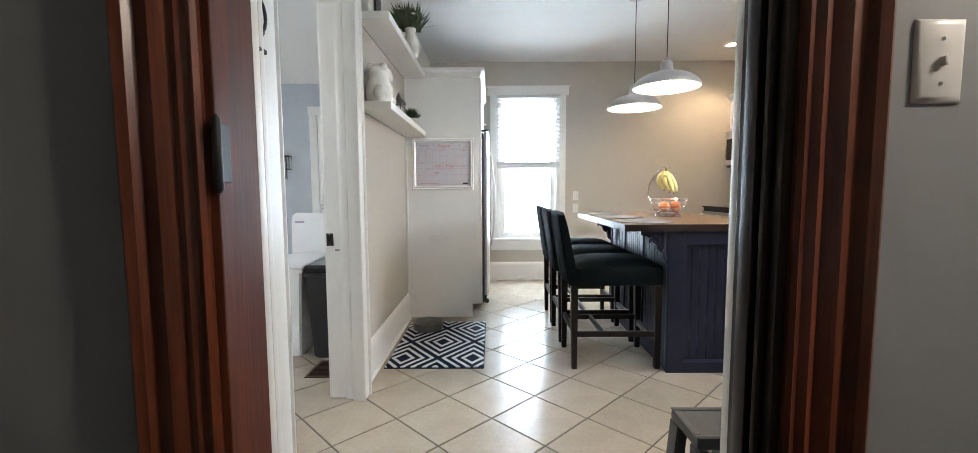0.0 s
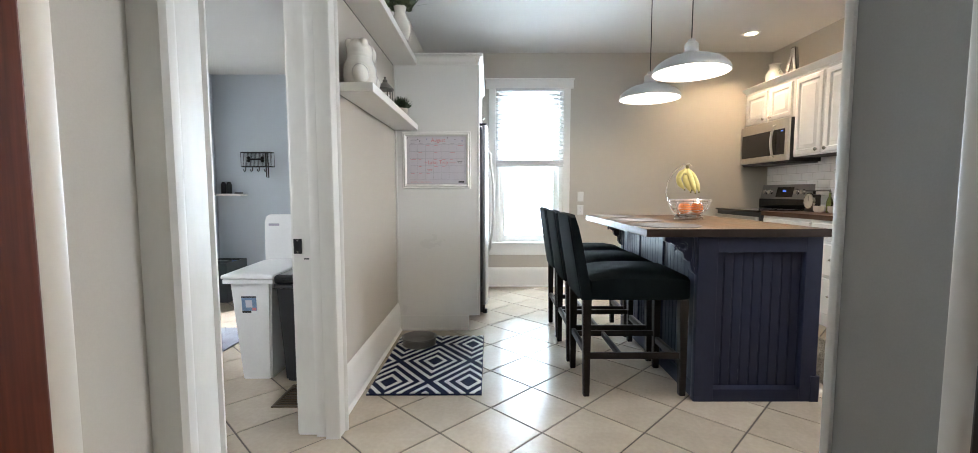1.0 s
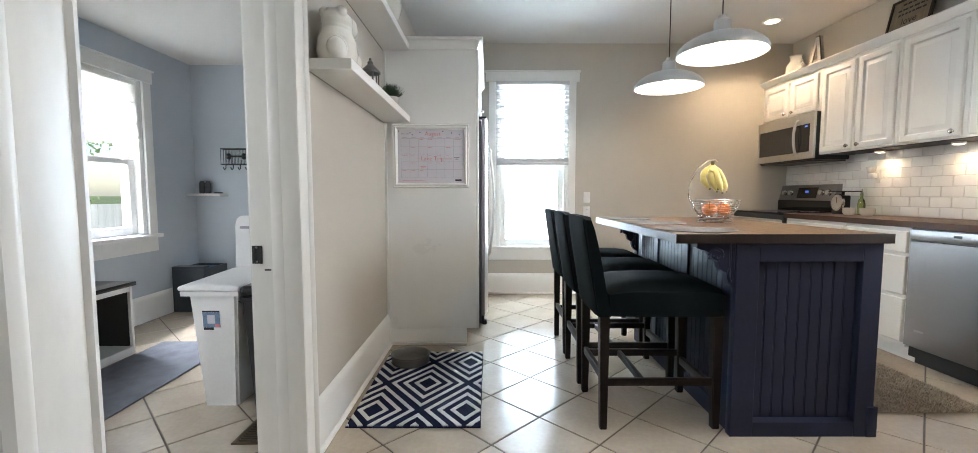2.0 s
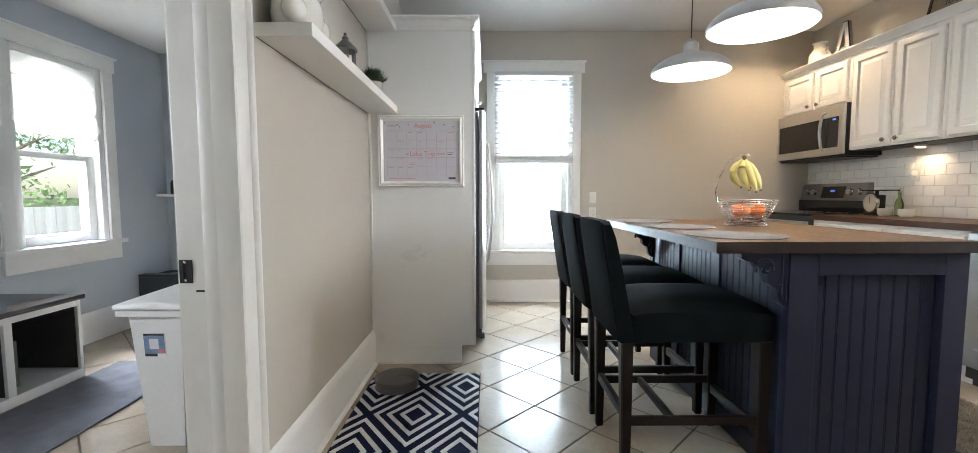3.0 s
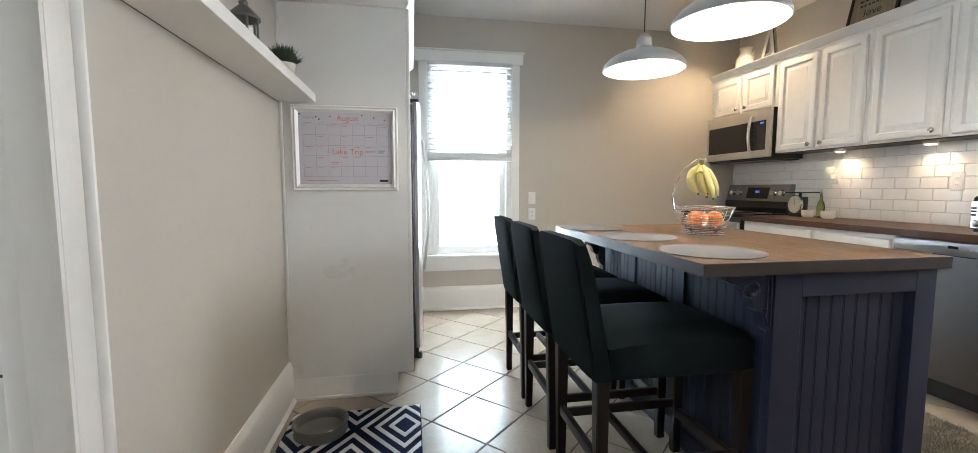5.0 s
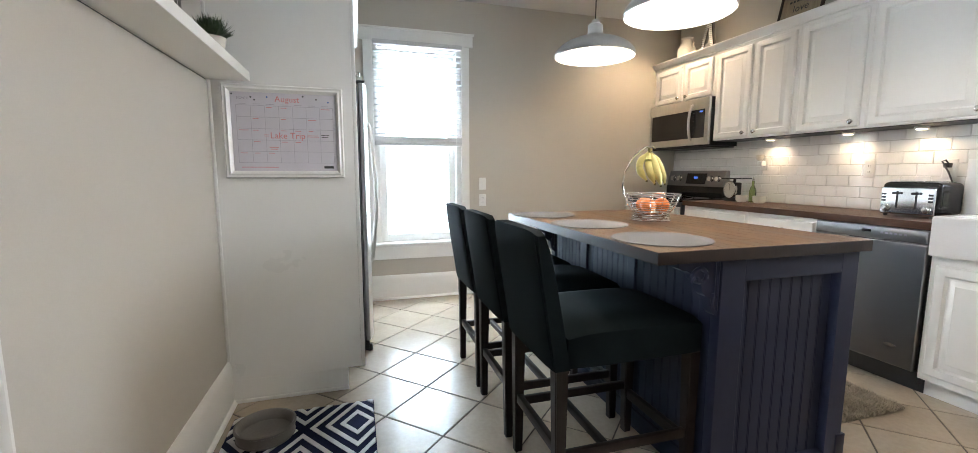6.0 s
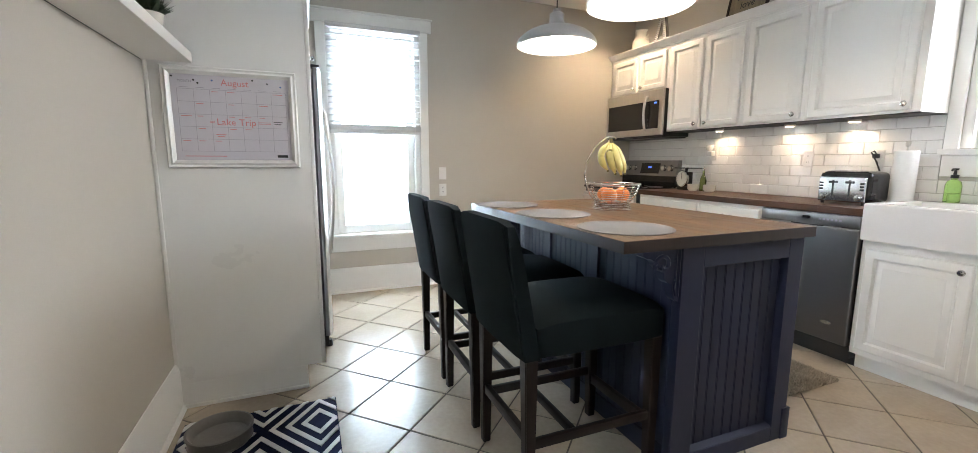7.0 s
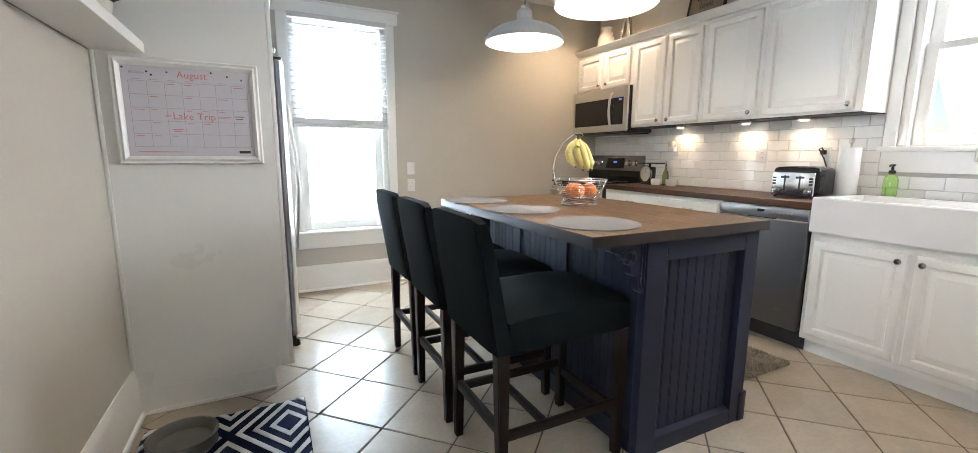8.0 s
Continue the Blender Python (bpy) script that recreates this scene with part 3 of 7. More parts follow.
# ---- windows ----
def sash_window(name, label, to, u0, u1, z0, z1, meet, casing, head_over, deep):
    """A double-hung window in its opening. to(u, z, d): d points into the room from the wall's face."""
    t = thing(name, to((u0 + u1) / 2, z0, 0), label, "window", kind="structure")

    def slab(part_name, a, b, lo, hi, d0, d1, material=trim_paint, bevel=0.003, parent=t, label=""):
        bm = bmesh.new()
        p, q = to(a, lo, d0), to(b, hi, d1)
        box(bm, min(p.x, q.x), max(p.x, q.x), min(p.y, q.y), max(p.y, q.y), min(p.z, q.z), max(p.z, q.z), bevel)
        return part(part_name, bm, material, parent, label)

    slab("casing", u0 - casing, u0, z0 - 0.02, z1, 0, 0.020)
    slab("casing", u1, u1 + casing, z0 - 0.02, z1, 0, 0.020)
    slab("head_casing", u0 - head_over, u1 + head_over, z1, z1 + 0.098, 0, 0.026)
    slab("head_cap", u0 - head_over - 0.012, u1 + head_over + 0.012, z1 + 0.0985, z1 + 0.113, 0, 0.04)
    slab("window_sill", u0 - head_over - 0.01, u1 + head_over + 0.01, z0 - 0.035, z0 - 0.004, -0.06, 0.050)
    slab("apron", u0 - casing, u1 + casing, z0 - 0.155, z0 - 0.036, 0, 0.018)
    for a, b in ((u0, u0 + 0.045), (u1 - 0.045, u1)):
        slab("jamb_liner", a, b, z0, z1, -deep, -0.002)
    slab("head_liner", u0 + 0.046, u1 - 0.046, z1 - 0.045, z1, -deep, -0.002)
    for lo, hi, d, nm in ((meet - 0.02, z1 - 0.046, -0.125, "upper_sash"), (z0, meet + 0.022, -0.085, "lower_sash")):
        a, b, w = u0 + 0.047, u1 - 0.047, 0.060
        s = slab(nm, a, a + w, lo, hi, d, d + 0.034)
        slab("stile", b - w, b, lo, hi, d, d + 0.034, parent=s)
        slab("rail", a + w, b - w, lo, lo + (0.07 if nm == "lower_sash" else 0.042), d, d + 0.034, parent=s)
        slab("rail", a + w, b - w, hi - 0.042, hi, d, d + 0.034, parent=s)
        pane = slab("pane", a + w - 0.004, b - w + 0.004, lo + 0.03, hi - 0.03, d + 0.014, d + 0.018, glass, 0, parent=s)
        pane.visible_shadow = False
    return t


north = lambda u, z, d: Vector((u, BW - d, z))
nookw = lambda u, z, d: Vector((NW + d, u, z))
east = lambda u, z, d: Vector((RW - d, u, z))
sash_window("window_1", "white trimmed double-hung kitchen window, daylight blown out", north, 0.175, 0.957, 0.53, 2.287, 1.40, 0.076, 0.108, 0.20)
sash_window("window_2", "white trimmed double-hung mudroom window over the bench", nookw, 4.06, 4.74, 0.75, 2.04, 1.36, 0.09, 0.105, 0.18)
# Unseen window, added only so the mudroom fill has a way in.
sash_window("added_side_window", "unseen side window added to let fill light into the mudroom", nookw, 1.30, 2.06, 1.05, 2.04, 1.55, 0.09, 0.105, 0.18)
sash_window("window_3", "white trimmed window over the farmhouse sink", east, 1.95, 3.02, 1.25, 2.30, 1.80, 0.064, 0.064, 0.20)


def slatted_blind():
    t = thing("window_blind", (0.566, 5.70, 1.405), "white horizontal slat blind lowered over the upper sash", "blind")
    part("headrail", boxes((0.182, 0.950, 5.690, 5.738, 2.250, 2.285), bevel=0.004), blind_mat, t)
    part("valance", boxes((0.178, 0.954, 5.676, 5.687, 2.246, 2.286), bevel=0.003), blind_mat, t)
    part("bottom_rail", boxes((0.180, 0.952, 5.680, 5.738, 1.400, 1.436), bevel=0.005), blind_mat, t)
    bm = bmesh.new()
    for k in range(8):
        box(bm, 0.181, 0.951, 5.684 + 0.001 * (k % 2), 5.735, 1.4365 + 0.0048 * k, 1.4410 + 0.0048 * k)
    part("stacked_slat", bm, blind_mat, t)
    bm = bmesh.new()
    box(bm, -0.384, 0.384, -0.024, 0.024, -0.0014, 0.0014)
    bmesh.ops.rotate(bm, verts=bm.verts, matrix=Matrix.Rotation(radians(-5), 3, "X"))
    slat = mesh_of("slat", bm, blind_mat)
    for k in range(15):
        piece("slat", slat, t, (0.566, 5.710, 1.500 + 0.0495 * k))
    for x in (0.30, 0.83):
        bm = bmesh.new()
        for y in (5.684, 5.736):
            tube(bm, [(x, y, 1.42), (x, y, 2.24)], 0.0012, 5)
        part("ladder_cord", bm, white_plastic, t)
    bm = bmesh.new()
    tube(bm, [(0.90, 5.672, 2.2), (0.902, 5.674, 1.7), (0.90, 5.672, 1.35)], 0.002, 5)
    part("pull_cord", bm, white_plastic, t)


slatted_blind()


def roman_shade(name, label, to, u0, u1, top, bottom, folds):
    t = thing(name, to((u0 + u1) / 2, bottom, 0.0), label, "shade")
    n = 40
    bm = bmesh.new()
    rows = []
    for k in range(n + 1):
        z = top + (bottom - top) * k / n
        ph = (k / n * folds) % 1.0
        d = -0.02 + 0.022 * math.sin(math.pi * ph) ** 0.6 * (0.4 + 0.6 * k / n)
        rows.append([bm.verts.new(to(u, z, d + 0.002 * math.sin(9 * u + k))) for u in (u0, (2 * u0 + u1) / 3, (u0 + 2 * u1) / 3, u1)])
    for a, b in zip(rows, rows[1:]):
        for j in range(3):
            bm.faces.new((a[j], a[j + 1], b[j + 1], b[j]))
    ob = part("cloth", bm, shade_cloth, t)
    sol = ob.modifiers.new("thickness", "SOLIDIFY")
    sol.thickness = 0.003
    for k in range(1, folds + 1):
        bm = bmesh.new()
        z = top + (bottom - top) * k / folds
        tube(bm, [to(u0 + 0.01, z, -0.018), to(u1 - 0.01, z, -0.018)], 0.004, 6)
        part("dowel", bm, white_plastic, t)


roman_shade("roman_shade", "white cloth roman shade half drawn in the mudroom", nookw, 4.085, 4.715, 2.03, 1.50, 3)
roman_shade("roman_shade", "white cloth roman shade drawn up over the sink window", east, 1.98, 2.99, 2.29, 2.12, 3)

# ---- fridge alcove ----
def fridge_cabinet():
    t = thing("fridge_cabinet", (-0.3, 4.085, 0), "tall white painted cabinet panel beside the fridge", "cabinet")
    part("side_panel", boxes((LW + 0.001, -0.064, 4.075, 4.098, 0.0, 0.12), (LW + 0.001, 0.006, 4.075, 4.098, 0.12, 2.09), bevel=0.0015), panel_white, t)
    part("stile", boxes((0.0065, 0.026, 4.073, 4.115, 0.12, 2.09), bevel=0.003), panel_white, t)
    part("corner_strip", boxes((LW + 0.001, LW + 0.016, 4.062, 4.0745, 0.225, 2.09), bevel=0.004), trim_paint, t)
    part("base_strip", boxes((LW + 0.02, -0.062, 4.064, 4.0745, 0, 0.018), bevel=0.003), trim_paint, t)
    part("bridge_box", boxes((LW + 0.001, 0.004, 4.099, 5.47, 1.735, 2.09)), panel_white, t)
    part("far_panel", boxes((LW + 0.001, 0.006, 5.447, 5.47, 0, 1.7345)), panel_white, t)
    for y0, y1 in ((4.118, 4.785), (4.792, 5.46)):
        bm = bmesh.new()
        to = lambda u, v, d: Vector((0.006 + d, u, v))
        stepped(bm, to, y0, y1, 1.75, 2.08, [(0, 0.017), (0.004, 0.02), (0.05, 0.02), (0.056, 0.012), (0.075, 0.012), (0.09, 0.018)], back=0)
        part("cabinet_door", bm, panel_white, t)
    bm = bmesh.new()
    lathe(bm, [(0.006, 0), (0.006, 0.012), (0.015, 0.02), (0.014, 0.028), (0.002, 0.031)], (0.026, 4.74, 1.79), 16, "x")
    part("knob", bm, nickel, t)
    crown = [(0, 0), (0.006, 0), (0.011, 0.012), (0.015, 0.015), (0.020, 0.034), (0.034, 0.049), (0.042, 0.052), (0.042, 0.059), (0.049, 0.062), (0.049, 0.074), (0, 0.074)]
    bm = bmesh.new()
    runs = [[bm.verts.new(p) for p in ((LW + 0.001, 4.074 - u, 2.0905 + v), (0.0065 + u, 4.074 - u, 2.0905 + v), (0.0065 + u, 5.47, 2.0905 + v))] for u, v in crown]
    for p, q in zip(runs, runs[1:] + runs[:1]):
        for k in (0, 1):
            bm.faces.new((p[k], p[k + 1], q[k + 1], q[k]))
    for k in (0, 2):
        bm.faces.new([r[k] for r in runs])
    part("crown", bm, panel_white, t)
    part("top_board", boxes((LW + 0.002, 0.006, 4.0745, 5.469, 2.0906, 2.110)), panel_white, t)


fridge_cabinet()


def fridge():
    t = thing("refrigerator", (-0.25, 4.95, 0), "stainless steel side-by-side fridge with curved handles", "refrigerator")
    part("body", boxes((-0.60, 0.036, 4.50, 5.41, 0.03, 1.68), bevel=0.006), grey_box, t)
    part("kick_grille", boxes((-0.02, 0.060, 4.53, 5.39, 0.02, 0.085), bevel=0.004), black_plastic, t)
    for k, (y0, y1, hy) in enumerate(((4.500, 4.905, 4.865), (4.911, 5.41, 4.951))):
        d = part("door", boxes((0.042, 0.064, y0 + 0.003, y1 - 0.003, 0.095, 1.695), bevel=0.004), door_side, t)
        bm = bmesh.new()
        w = (y1 - y0) / 2
        arc = [(y0 + w + w * f, 0.0645 + 0.024 * (1 - abs(f) ** 2.6) + 0.002) for f in [-1 + 0.125 * q for q in range(17)]]
        prism(bm, [(y0, 0.0643)] + arc + [(y1, 0.0643)], lambda u, v, dd: Vector((v, u, dd)), 0.097, 1.693)
        part("door_skin", bm, steel, d)
        bm = bmesh.new()
        pts = [(0.080, hy, 0.52), (0.112, hy, 0.57)] + [(0.112 + 0.030 * math.sin(math.pi * j / 12), hy, 0.60 + 0.070 * j) for j in range(13)] + \
              [(0.112, hy, 1.47), (0.080, hy, 1.52)]
        tube(bm, pts, 0.012, 10)
        part("handle", bm, steel, d)
    for y in (4.54, 5.37):
        part("hinge_cover", boxes((0.0, 0.080, y - 0.03, y + 0.03, 1.6965, 1.712), bevel=0.004), black_plastic, t)
    for y in (4.59, 5.33):
        bm = bmesh.new()
        lathe(bm, [(0.020, 0), (0.022, 0.008), (0.016, 0.04)], (0.062, y, 0.0), 14)
        part("foot", bm, black_plastic, t)


fridge()


def wall_calendar():
    t = thing("calendar_board", (-0.315, 4.070, 1.355), "white framed dry-erase monthly calendar with red writing", "calendar")
    to = lambda u, v, d: Vector((-0.585 + u, 4.0745 - d, 1.136 + v))
    W, H = 0.543, 0.442
    fr = [(0, 0.010), (0.006, 0.020), (0.014, 0.016), (0.022, 0.022), (0.032, 0.014), (0.036, 0.008), (0.036, 0.004)]
    bm = bmesh.new()
    stepped(bm, to, 0.006, W, 0, H, fr, back=0)
    part("frame", bm, trim_paint, t)
    board = part("board", boxes((-0.585 + 0.042, -0.585 + W - 0.036, 4.0655, 4.0705, 1.136 + 0.036, 1.136 + H - 0.036)), board_white, t)
    u0, u1, v0, v1 = 0.065, 0.495, 0.075, 0.345
    strip = lambda bm, a, b, c, d, dep=0.0012: box(bm, -0.585 + a, -0.585 + b, 4.0655 - dep, 4.0655, 1.136 + c, 1.136 + d)
    bm = bmesh.new()
    for k in range(8):
        u = u0 + (u1 - u0) * k / 7
        strip(bm, u - 0.0006, u + 0.0006, v0, v1)
    for k in range(6):
        v = v0 + (v1 - v0) * k / 5
        strip(bm, u0, u1, v - 0.0006, v + 0.0006, 0.0008)
    part("grid_line", bm, ink_grey, board)
    at = lambda u, v: (lambda a, b, c: Vector((-0.585 + u + a, 4.0655 - 0.001 - c, 1.136 + v + b)))
    words("lettering", "August", 0.040, at(0.288, 0.365), ink_red, board, 0.0004, width=0.11)
    words("lettering", "MONTH", 0.016, at(0.095, 0.372), ink_grey, board, 0.0004, width=0.05)
    words("lettering", "Lake Trip", 0.042, at(0.285, 0.192), ink_red, board, 0.0004, width=0.155)
    def mark(nm, mt, *r):
        bm = bmesh.new()
        strip(bm, *r)
        part(nm, bm, mt, board)

    def dot(nm, mt, u, v):
        bm = bmesh.new()
        lathe(bm, [(0.004, 0), (0.004, -0.0012)], tuple(at(u, v)(0, 0, 0)), 10, "y")
        part(nm, bm, mt, board)

    for a, b, c in ((0.372, 0.425, 0.204), (0.180, 0.200, 0.204)):
        mark("arrow_line", ink_red, a, b, c - 0.003, c - 0.001)
        mark("arrow_line", ink_red, a, b, c + 0.003, c + 0.005)
    rr = random.Random(4)
    used = set()
    for k in range(22):
        i, j = rr.randrange(7), rr.randrange(5)
        w = rr.uniform(0.02, 0.045)
        if (i, j) in used:
            continue
        used.add((i, j))
        u, v = u0 + (i + 0.12) * (u1 - u0) / 7, v0 + (j + 0.9) * (v1 - v0) / 5
        mark("red_note", ink_red, u, u + w, v - 0.004, v - 0.0015)
    mark("red_note", ink_red, 0.075, 0.235, 0.052, 0.055)
    mark("red_note", ink_red, 0.20, 0.24, 0.148, 0.151)
    mark("red_note", ink_red, 0.205, 0.235, 0.139, 0.142)
    for k, u in enumerate((0.05, 0.13, 0.145, 0.36, 0.42)):
        dot("magnet", ink_black, u, 0.395 - 0.012 * (k % 3))
    for u, v in ((0.20, 0.385), (0.475, 0.372)):
        dot("magnet", ink_blue, u, v)
    mark("logo_block", ink_black, 0.445, 0.490, 0.048, 0.060)
    mark("note", ink_black, 0.437, 0.475, 0.210, 0.213)
    mark("note", ink_black, 0.440, 0.470, 0.200, 0.203)
    for k in range(7):
        u = u0 + (k + 0.15) * (u1 - u0) / 7
        mark("day_name", ink_grey, u, u + 0.032, 0.351, 0.3525)


wall_calendar()

# ---- floating shelves ----
def floating_shelf(z0, z1, y0, y1, label):
    t = thing("floating_shelf", (-0.515, y0, z0), label, "shelf", "floating shelves")
    part("shelf_box", boxes((LW + 0.0005, -0.452, y0, y1, z0, z1), bevel=0.002), cabinet_white, t)
    # Added strip that draws the dark gap line where shelf meets wall.
    part("gap_line", boxes((LW + 0.0005, LW + 0.004, y0 + 0.006, y1 - 0.01, z0 - 0.002, z0 - 0.0004)), grey_box, t)


floating_shelf(1.589, 1.632, 2.740, 4.06, "thick white floating shelf with ceramics, lower one")
floating_shelf(2.080, 2.124, 2.745, 4.06, "thick white floating shelf with flowers, upper one")


def cookie_jar():
    """A rounded white animal-shaped jar kept as one plain mesh."""
    c = Vector((-0.545, 2.86, 1.632))
    bm = bmesh.new()
    lathe(bm, [(0.075, 0), (0.088, 0.006), (0.095, 0.05), (0.090, 0.10), (0.074, 0.135), (0.070, 0.142), (0.073, 0.146), (0.070, 0.152), (0.074, 0.175),
               (0.070, 0.20), (0.052, 0.222), (0.02, 0.232), (0, 0.233)], (0, 0, 0), 32)
    for p, r in (((0.030, 0.052, 0.180), 0.050), ((0.040, -0.040, 0.205), 0.026), ((-0.045, -0.030, 0.205), 0.026), ((0.062, 0.05, 0.035), 0.038), ((0.020, 0.085, 0.035), 0.034), ((0.03, -0.075, 0.05), 0.045)):
        bmesh.ops.create_uvsphere(bm, u_segments=18, v_segments=12, radius=r, matrix=Matrix.Translation(p))
    for v in bm.verts:
        v.co = Vector((v.co.x * 0.86, v.co.y * 1.16, v.co.z * 1.0)) + c
    jar = solo("cookie_jar", bm, ceramic, "glossy white ceramic animal cookie jar on a shelf", "jar", at=tuple(c))
    fuse = jar.modifiers.new("fuse", "REMESH")
    fuse.mode, fuse.voxel_size, fuse.use_smooth_shade = "VOXEL", 0.005, True


cookie_jar()


def lantern():
    x, y, z = -0.525, 3.305, 1.632
    t = thing("lantern", (x, y, z), "small weathered grey metal lantern on the shelf", "lantern")
    bm = bmesh.new()
    lathe(bm, [(0.038, 0), (0.040, 0.008), (0.034, 0.012)], (x, y, z), 20)
    part("base", bm, pewter, t)
    bm = bmesh.new()
    for k in range(6):
        a = math.pi * k / 3
        tube(bm, [(x + 0.033 * math.cos(a), y + 0.033 * math.sin(a), z + 0.01), (x + 0.033 * math.cos(a), y + 0.033 * math.sin(a), z + 0.07)], 0.003, 6)
    part("bars", bm, pewter, t)
    bm = bmesh.new()
    lathe(bm, [(0.040, 0.07), (0.041, 0.076), (0.030, 0.088), (0.016, 0.102), (0.010, 0.108), (0.012, 0.114), (0.004, 0.124), (0.006, 0.130), (0, 0.134)], (x, y, z), 20)
    part("lid", bm, pewter, t)
    bm = bmesh.new()
    lathe(bm, [(0.020, 0.012), (0.020, 0.05), (0.004, 0.052)], (x, y, z), 16)
    part("candle", bm, paper, t)
    t.scale = (1.28, 1.28, 1.28)


lantern()


def tuft(bm, c, n, r, h, seed, width=0.004):
    rr = random.Random(seed)
    for k in range(n):
        a, e = rr.uniform(0, 2 * math.pi), rr.uniform(0.1, 1.25)
        l = rr.uniform(0.6, 1.0)
        d = Vector((math.cos(a) * math.sin(e) * r, math.sin(a) * math.sin(e) * r, math.cos(e) * h)) * l
        b = Vector(c) + Vector((rr.uniform(-1, 1), rr.uniform(-1, 1), 0)) * r * 0.35
        s = Vector((-math.sin(a), math.cos(a), 0.2)) * width
        p1, p2, p3, p4 = b - s, b + s, b + d * 0.6 + s * 0.8 + Vector((0, 0, 0.003)), b + d
        vs = [bm.verts.new(p) for p in (p1, p2, p3, p4)]
        bm.faces.new(vs)


def potted_plant():
    x, y, z = -0.515, 3.745, 1.632
    t = thing("potted_plant", (x, y, z), "small spiky green plant in a white pot", "plant")
    bm = bmesh.new()
    lathe(bm, [(0.030, 0), (0.034, 0.003), (0.042, 0.05), (0.043, 0.054), (0.038, 0.054), (0.036, 0.045), (0, 0.044)], (x, y, z), 24)
    part("pot", bm, ceramic, t)
    bm = bmesh.new()
    tuft(bm, (x, y, z + 0.046), 700, 0.070, 0.090, 3, 0.003)
    part("foliage", bm, leaf_green, t)
    t.scale = (1.15, 1.15, 1.15)


potted_plant()


def flower_vase():
    x, y, z = -0.497, 3.66, 2.124
    t = thing("flower_vase", (x, y, z), "white ceramic jug vase with sage leaves and cream flowers", "vase")
    bm = bmesh.new()
    lathe(bm, [(0.035, 0), (0.042, 0.004), (0.056, 0.05), (0.054, 0.085), (0.036, 0.125), (0.028, 0.145), (0.032, 0.17), (0.038, 0.182), (0.034, 0.182),
               (0.026, 0.15), (0, 0.148)], (x, y, z), 28)
    part("jug", bm, ceramic, t)
    bm = bmesh.new()
    tube(bm, [(x, y + 0.03, z + 0.16), (x, y + 0.075, z + 0.15), (x, y + 0.082, z + 0.11), (x, y + 0.052, z + 0.07)], 0.006, 8)
    part("handle", bm, ceramic, t)
    bm = bmesh.new()
    tuft(bm, (x, y, z + 0.175), 260, 0.15, 0.15, 8, 0.010)
    tuft(bm, (x + 0.02, y - 0.05, z + 0.20), 120, 0.10, 0.08, 9, 0.009)
    part("leaves", bm, leaf_pale, t)
    bm = bmesh.new()
    rr = random.Random(12)
    for k in range(16):
        c = Vector((x, y, z + 0.22)) + Vector((rr.uniform(-0.07, 0.08), rr.uniform(-0.11, 0.11), rr.uniform(-0.02, 0.10)))
        for j in range(5):
            a = 2 * math.pi * j / 5
            d = Vector((math.cos(a), math.sin(a), 0.5)) * 0.016
            s = Vector((-math.sin(a), math.cos(a), 0)) * 0.008
            bm.faces.new([bm.verts.new(p) for p in (c, c + d * 0.6 + s, c + d, c + d * 0.6 - s)])
    part("blossoms", bm, bloom, t)
    t.scale = (1.28, 1.28, 1.28)
    solo("photo_stand", boxes((-0.56, -0.545, 2.83, 2.95, 2.1243, 2.26), bevel=0.003), dark_wood, "small dark frame standing on the upper shelf", "frame", at=(-0.55, 2.89, 2.1243))


flower_vase()

